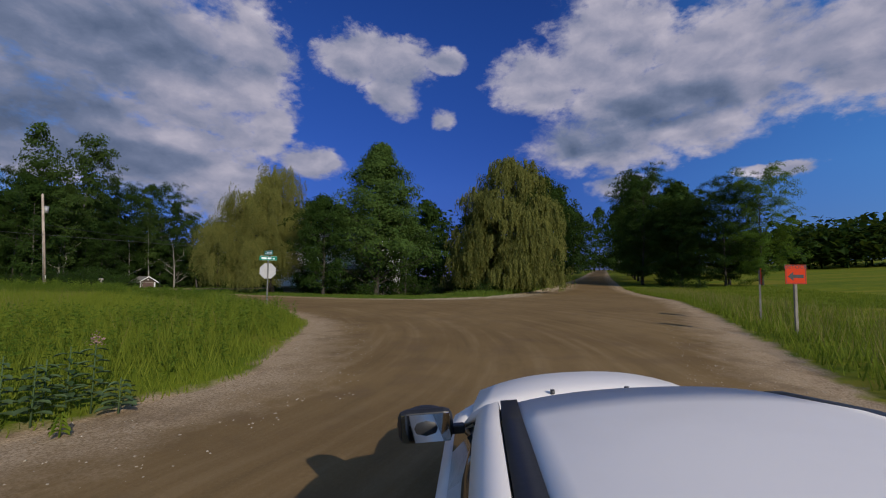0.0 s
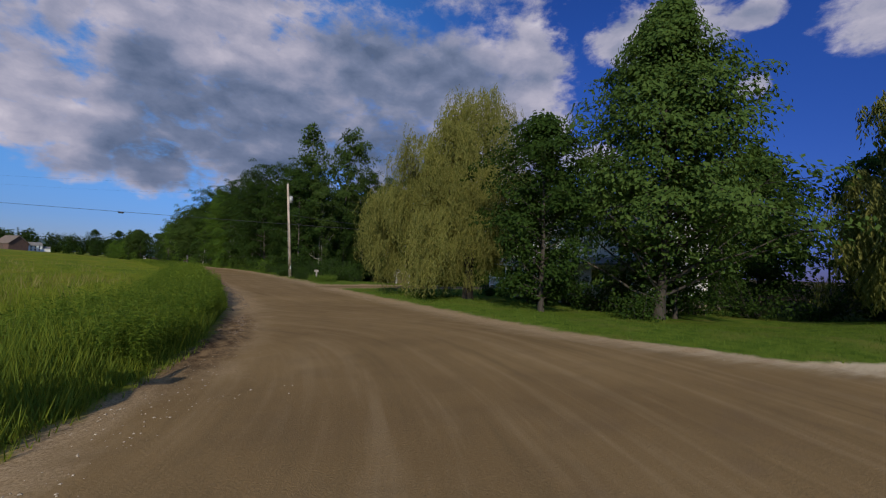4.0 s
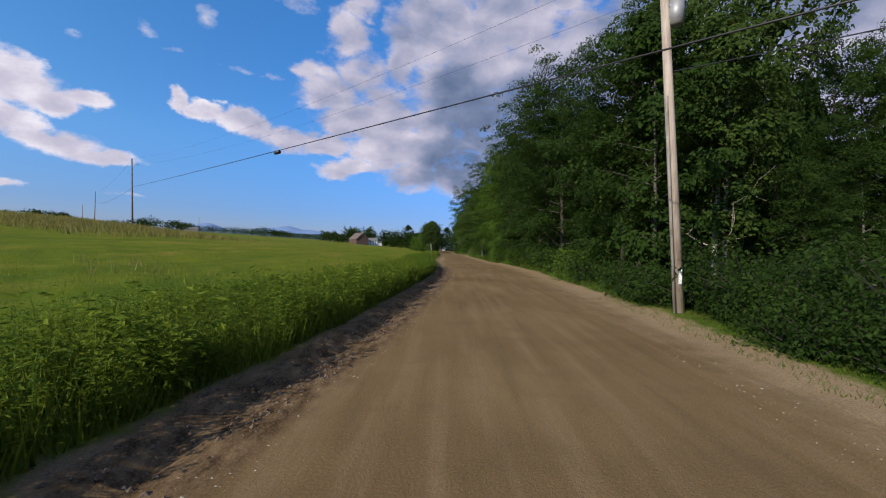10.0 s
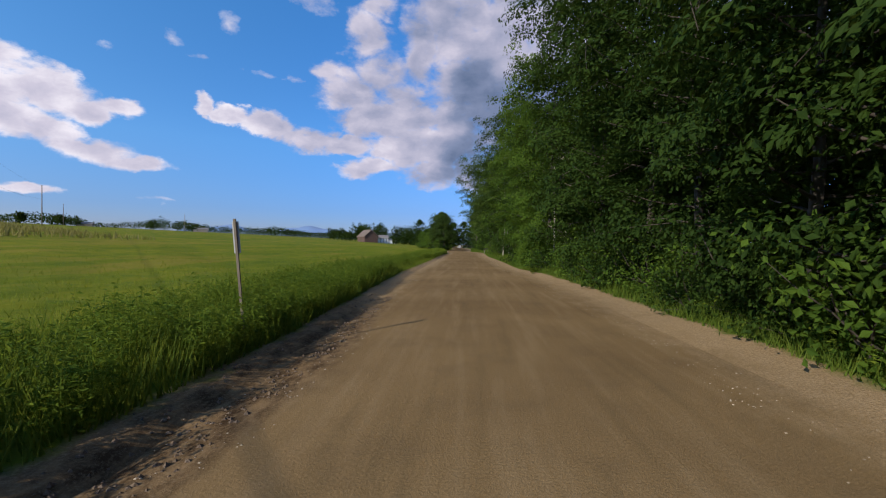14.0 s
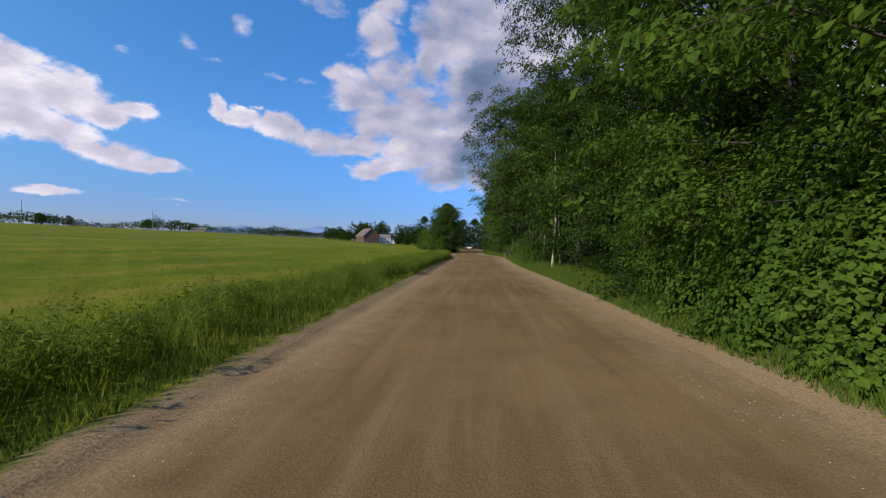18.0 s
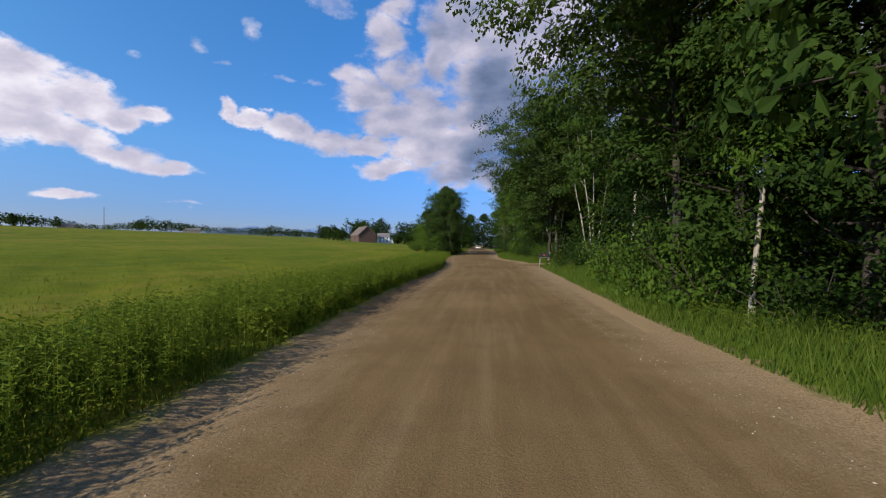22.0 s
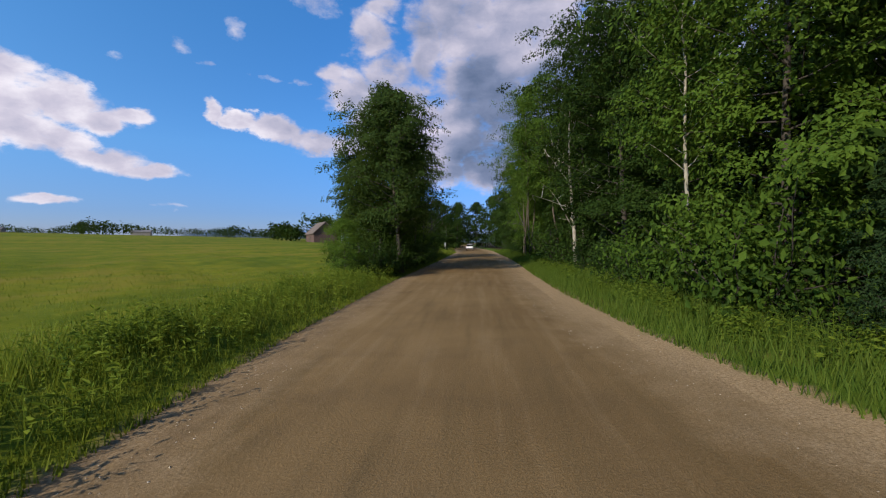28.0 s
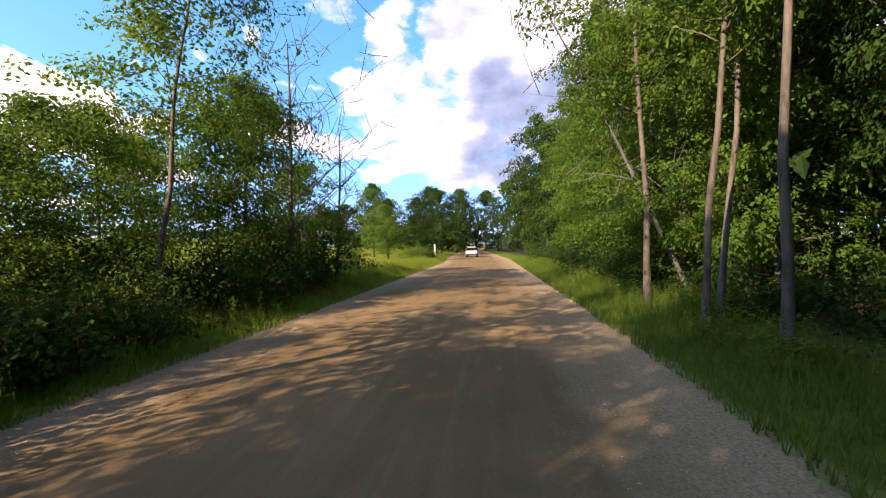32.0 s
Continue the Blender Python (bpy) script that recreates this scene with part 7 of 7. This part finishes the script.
# ---- distance ----
def far_wood(name, spots, seed, label, leaf=1.3, per=130):
    """Far trees: clumps of leaf masses on short trunks, one mesh."""
    rng = np.random.default_rng(seed)
    p, lines = [], []
    for x, y, tall, wide in spots:
        z = ground_z(x, y)
        n = per
        u = rng.normal(size=(n, 3))
        u /= np.linalg.norm(u, axis=1)[:, None]
        rad = rng.uniform(0.35, 1.0, n)[:, None] ** 0.6
        lump = 1 + 0.3 * np.sin(u[:, :1] * 5 + x) * np.cos(u[:, 2:] * 4 + y)
        p.append(np.array([x, y, z + tall * 0.55]) + u * rad * lump * np.array([wide, wide, tall * 0.48]))
        lines.append([(np.array([x, y, z - 0.3]), 0.25), (np.array([x, y, z + tall * 0.6]), 0.1)])
    v, f = leaf_quads(np.concatenate(p), leaf, rng, 0.1, 0.8, 0.7)
    tv, tf = tubes(lines, 5)
    return tagged(new(name, np_mesh(name, np.concatenate([v, tv]), np.concatenate([f, tf + len(v)]), [LEAF])), label, "trees", kind="stuff")


fr = random.Random(5)
deep_wood = [(float(RIGHT(100 + i * 2.9)) + fr.uniform(25, 34), 100 + i * 2.9, fr.uniform(14, 18) * (0.5 if 180 < 100 + i * 2.9 < 232 else 1.0), fr.uniform(4, 6)) for i in range(84)]
far_wood("far_wood", deep_wood, 80, "dark interior of the wood beyond its front trees", 1.5, 170)
far_wood("far_wood", [(48 + 2.3 * i, 97 + fr.uniform(0, 9) - 0.35 * max(0, i - 12), fr.uniform(11, 15), fr.uniform(4, 5.5)) for i in range(30)], 89, "dark trees closing the lawn behind the shed", 1.1, 330)
belt = []
for i in range(150):
    a = radians(-72 + 66 * i / 150 + fr.uniform(-0.3, 0.3))
    d = 640 + 140 * math.sin(i * 0.23) + fr.uniform(-20, 20)
    belt.append((33 + d * math.sin(a), 150 + d * math.cos(a), fr.uniform(9, 11.5) * (1.25 if i < 30 else 1.0), fr.uniform(7, 10)))
far_wood("far_wood", belt, 81, "dark belt of trees along the far edge of the field", 1.9, 140)
near_barn = [(fr.uniform(-60, 22), fr.uniform(408, 450), fr.uniform(11, 15), fr.uniform(4.5, 6.5)) for _ in range(46)] + [(-52 - i * 4.5, 396 + i * 5, 6.5 + fr.uniform(0, 3), 3.5) for i in range(6)] + [(10 + i * 2.5, 395 - i * 6, 10, 4.5) for i in range(6)] + [(-16, 383, 4.5, 2.5), (-10, 380, 5.5, 3), (-3, 381, 5, 3), (4, 379, 6, 3.5)]
far_wood("far_wood", near_barn, 82, "trees round the barn and farmhouse", 1.2, 330)
far_wood("far_wood", [(-338, 586, 15, 7.5), (-352, 592, 13, 4.5), (-366, 604, 12, 5), (-420, 560, 12, 3), (-300, 420, 9, 3), (-235, 330, 7, 2.5), (-330, 380, 8, 3)], 83, "small group of trees alone on the field's crest", 1.3, 420)
right = [(fr.uniform(150, 260), fr.uniform(-130, -50), fr.uniform(13, 17), fr.uniform(8, 11)) for _ in range(60)]
far_wood("far_wood", right, 84, "dark wood behind the southern field", 2.2, 230)
back = [(fr.uniform(95, 170), fr.uniform(5, 130), fr.uniform(14, 20), fr.uniform(5, 8)) for _ in range(60)]
far_wood("far_wood", back, 85, "dense dark wood behind the house", 1.6, 120)
behind = [(-60 - 8 * i, -40 + fr.uniform(-10, 10), fr.uniform(10, 15), 6) for i in range(10)] + [(fr.uniform(-60, 60), -120 + fr.uniform(-12, 12), fr.uniform(10, 15), 6) for _ in range(16)]
far_wood("far_wood", behind, 86, "trees on the far side of the southern field", 2.0, 90)
hill_end = [(350 + fr.uniform(-8, 8), -30 + 4 * i, 14, 6) for i in range(10)] + [(fr.uniform(235, 330), fr.uniform(-36, 4), fr.uniform(11, 15), fr.uniform(5, 7)) for _ in range(20)]
far_wood("far_wood", hill_end, 88, "trees closing the view at the top of the hill road", 1.6, 130)
end = [(fr.uniform(10, 60), fr.uniform(360, 440), fr.uniform(12, 16), fr.uniform(5, 7)) for _ in range(24)]
far_wood("far_wood", end, 87, "trees closing the far end of the road", 1.2, 160)


def ridge(name, a0, a1, dist, low, high, seed, mat, label):
    n = 160
    v, f = [], []
    for i in range(n + 1):
        a = radians(a0 + (a1 - a0) * i / n)
        t = i / n
        h = low + (high - low) * (0.55 + 0.25 * math.sin(t * 8 + seed) + 0.14 * math.sin(t * 19 + seed * 2) + 0.06 * math.sin(t * 47)) * min(1, 4 * t, 4 * (1 - t))
        for d, z in ((dist, -20.0), (dist + 60, h * 0.6), (dist + 160, h), (dist + 500, -20.0)):
            v.append((33 + d * math.sin(a), 100 + d * math.cos(a), z))
    for i in range(n):
        for k in range(3):
            f.append((i * 4 + k, (i + 1) * 4 + k, (i + 1) * 4 + k + 1, i * 4 + k + 1))
    return tagged(new(name, np_mesh(name, v, f, [mat], True)), label, "mountain", kind="structure")


# RIDGE: distance haze painted as a blue base colour
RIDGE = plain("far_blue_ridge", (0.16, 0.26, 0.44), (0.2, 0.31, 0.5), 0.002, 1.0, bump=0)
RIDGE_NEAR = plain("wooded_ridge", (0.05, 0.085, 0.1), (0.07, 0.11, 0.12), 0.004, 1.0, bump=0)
ridge("backdrop", -36, -14, 3600, 70, 172, 1.0, RIDGE, "mountain range painted haze blue on the horizon")
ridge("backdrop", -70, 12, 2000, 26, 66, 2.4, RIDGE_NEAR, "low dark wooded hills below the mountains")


# ---- stones, clods and the plants at the corner ----
def pebbles(name, x, y, size, mat, seed, label, category, squash=0.55):
    rng = np.random.default_rng(seed)
    n = len(x)
    base = np.array([[1, 0, 0], [-1, 0, 0], [0, 1, 0], [0, -1, 0], [0, 0, 1], [0, 0, -1]], float)
    tri = np.array([[0, 2, 4], [2, 1, 4], [1, 3, 4], [3, 0, 4], [2, 0, 5], [1, 2, 5], [3, 1, 5], [0, 3, 5]])
    v = base[None] * rng.uniform(0.6, 1.3, (n, 6, 1))
    a = rng.uniform(0, 6.28, n)
    c, s = np.cos(a)[:, None], np.sin(a)[:, None]
    v = np.stack([v[..., 0] * c - v[..., 1] * s, v[..., 0] * s + v[..., 1] * c, v[..., 2] * squash], -1) * (size * rng.uniform(0.4, 1.5, n))[:, None, None]
    v += np.stack([x, y, height(x, y)], -1)[:, None]
    f = (tri[None] + 6 * np.arange(n)[:, None, None]).reshape(-1, 3)
    return tagged(new(name, np_mesh(name, v.reshape(-1, 3), f, [mat])), label, category, kind="stuff")


rng = np.random.default_rng(91)
y = rng.uniform(14, 300, 9000)
side = rng.uniform(0, 1, len(y)) < 0.5
off = np.abs(rng.normal(size=len(y))) * 0.6
x = np.where(side, LEFT(y) + 0.5 - off + 0.5, RIGHT(y) + off - 1.2)
pebbles("gravel", x, y, 0.013, STONE, 92, "loose gravel along the road shoulders", "gravel")
x, y = strewn(93, 9000, -2, 24, -7, 18)
e = edge_of(x, y)
keep = (e > -2.6) & (e < 0.5)
pebbles("gravel", x[keep], y[keep], 0.015, STONE, 94, "pale gravel swept to the junction corner", "gravel")
y = rng.uniform(24, 104, 3600)
x = LEFT(y) + 0.55 - np.abs(rng.normal(size=len(y))) * 0.6
keep = patchy(x, y, 7, -0.3, 8)
pebbles("soil_clods", x[keep], y[keep], 0.032, CLOD, 95, "dark turned clods of soil at the dug road edge", "soil", 0.8)


FLOWER = plain("milkweed_flower", (0.22, 0.13, 0.11), (0.34, 0.22, 0.18), 20, 0.8, bump=0)


def milkweed(x, y, tall, label, mat=MILKWEED, leaf=0.31):
    rng = np.random.default_rng(int(x * 100))
    ob = tagged(new("milkweed"), label, "plant", "broad-leaved plants on the corner")
    ob.matrix_basis = stood(x, y, x * 80)
    rods("stem", ob, mat, ((0, 0, -0.05), (0.02, 0.01, tall), 0.013, 0.008), sides=6)
    vs, fs = [], []
    for i in range(9):
        z, a = tall * (0.22 + 0.085 * i), i * 1.57 + (i % 2) * 0.2
        L = leaf * (1 - 0.06 * i) * rng.uniform(0.85, 1.15)
        for s in (0, math.pi):
            d, w = np.array([math.cos(a + s), math.sin(a + s), 0.25]), np.array([-math.sin(a + s), math.cos(a + s), 0])
            o = np.array([0, 0, z])
            pts = [o, o + d * L * 0.35 + w * L * 0.22, o + d * L * 0.35 - w * L * 0.22, o + d * L * 0.75 + w * L * 0.17 - [0, 0, 0.03], o + d * L * 0.75 - w * L * 0.17 - [0, 0, 0.03], o + d * L - [0, 0, 0.08], o + d * L * 0.4 - [0, 0, 0.02]]
            k = len(vs)
            vs += pts
            fs += [(k, k + 1, k + 6), (k, k + 6, k + 2), (k + 1, k + 3, k + 6), (k + 6, k + 4, k + 2), (k + 3, k + 5, k + 6), (k + 6, k + 5, k + 4)]
    part("leaves", np_mesh("leaves", vs, fs, [mat], True), ob)
    if tall > 0.9:
        part("flower_head", np_mesh("flower_head", *leaf_quads(np.random.default_rng(5).normal(size=(90, 3)) * 0.05 + np.array([0.02, 0.01, tall + 0.03]), 0.035, rng), [FLOWER]), ob, "dull pink flower cluster")


for x, y, t in ((3.62, 6.5, 0.82), (3.42, 6.75, 0.88), (3.8, 6.62, 0.8), (4.26, 6.42, 0.98), (4.12, 6.7, 0.9), (4.42, 6.12, 0.5), (2.95, 6.9, 0.75)):
    milkweed(x, y, t, "broad-leaved milkweed plant at the edge of gravel")
milkweed(3.55, 5.85, 0.28, "small yellowish broad-leaved seedling in the gravel", WEED_BRIGHT, 0.16)
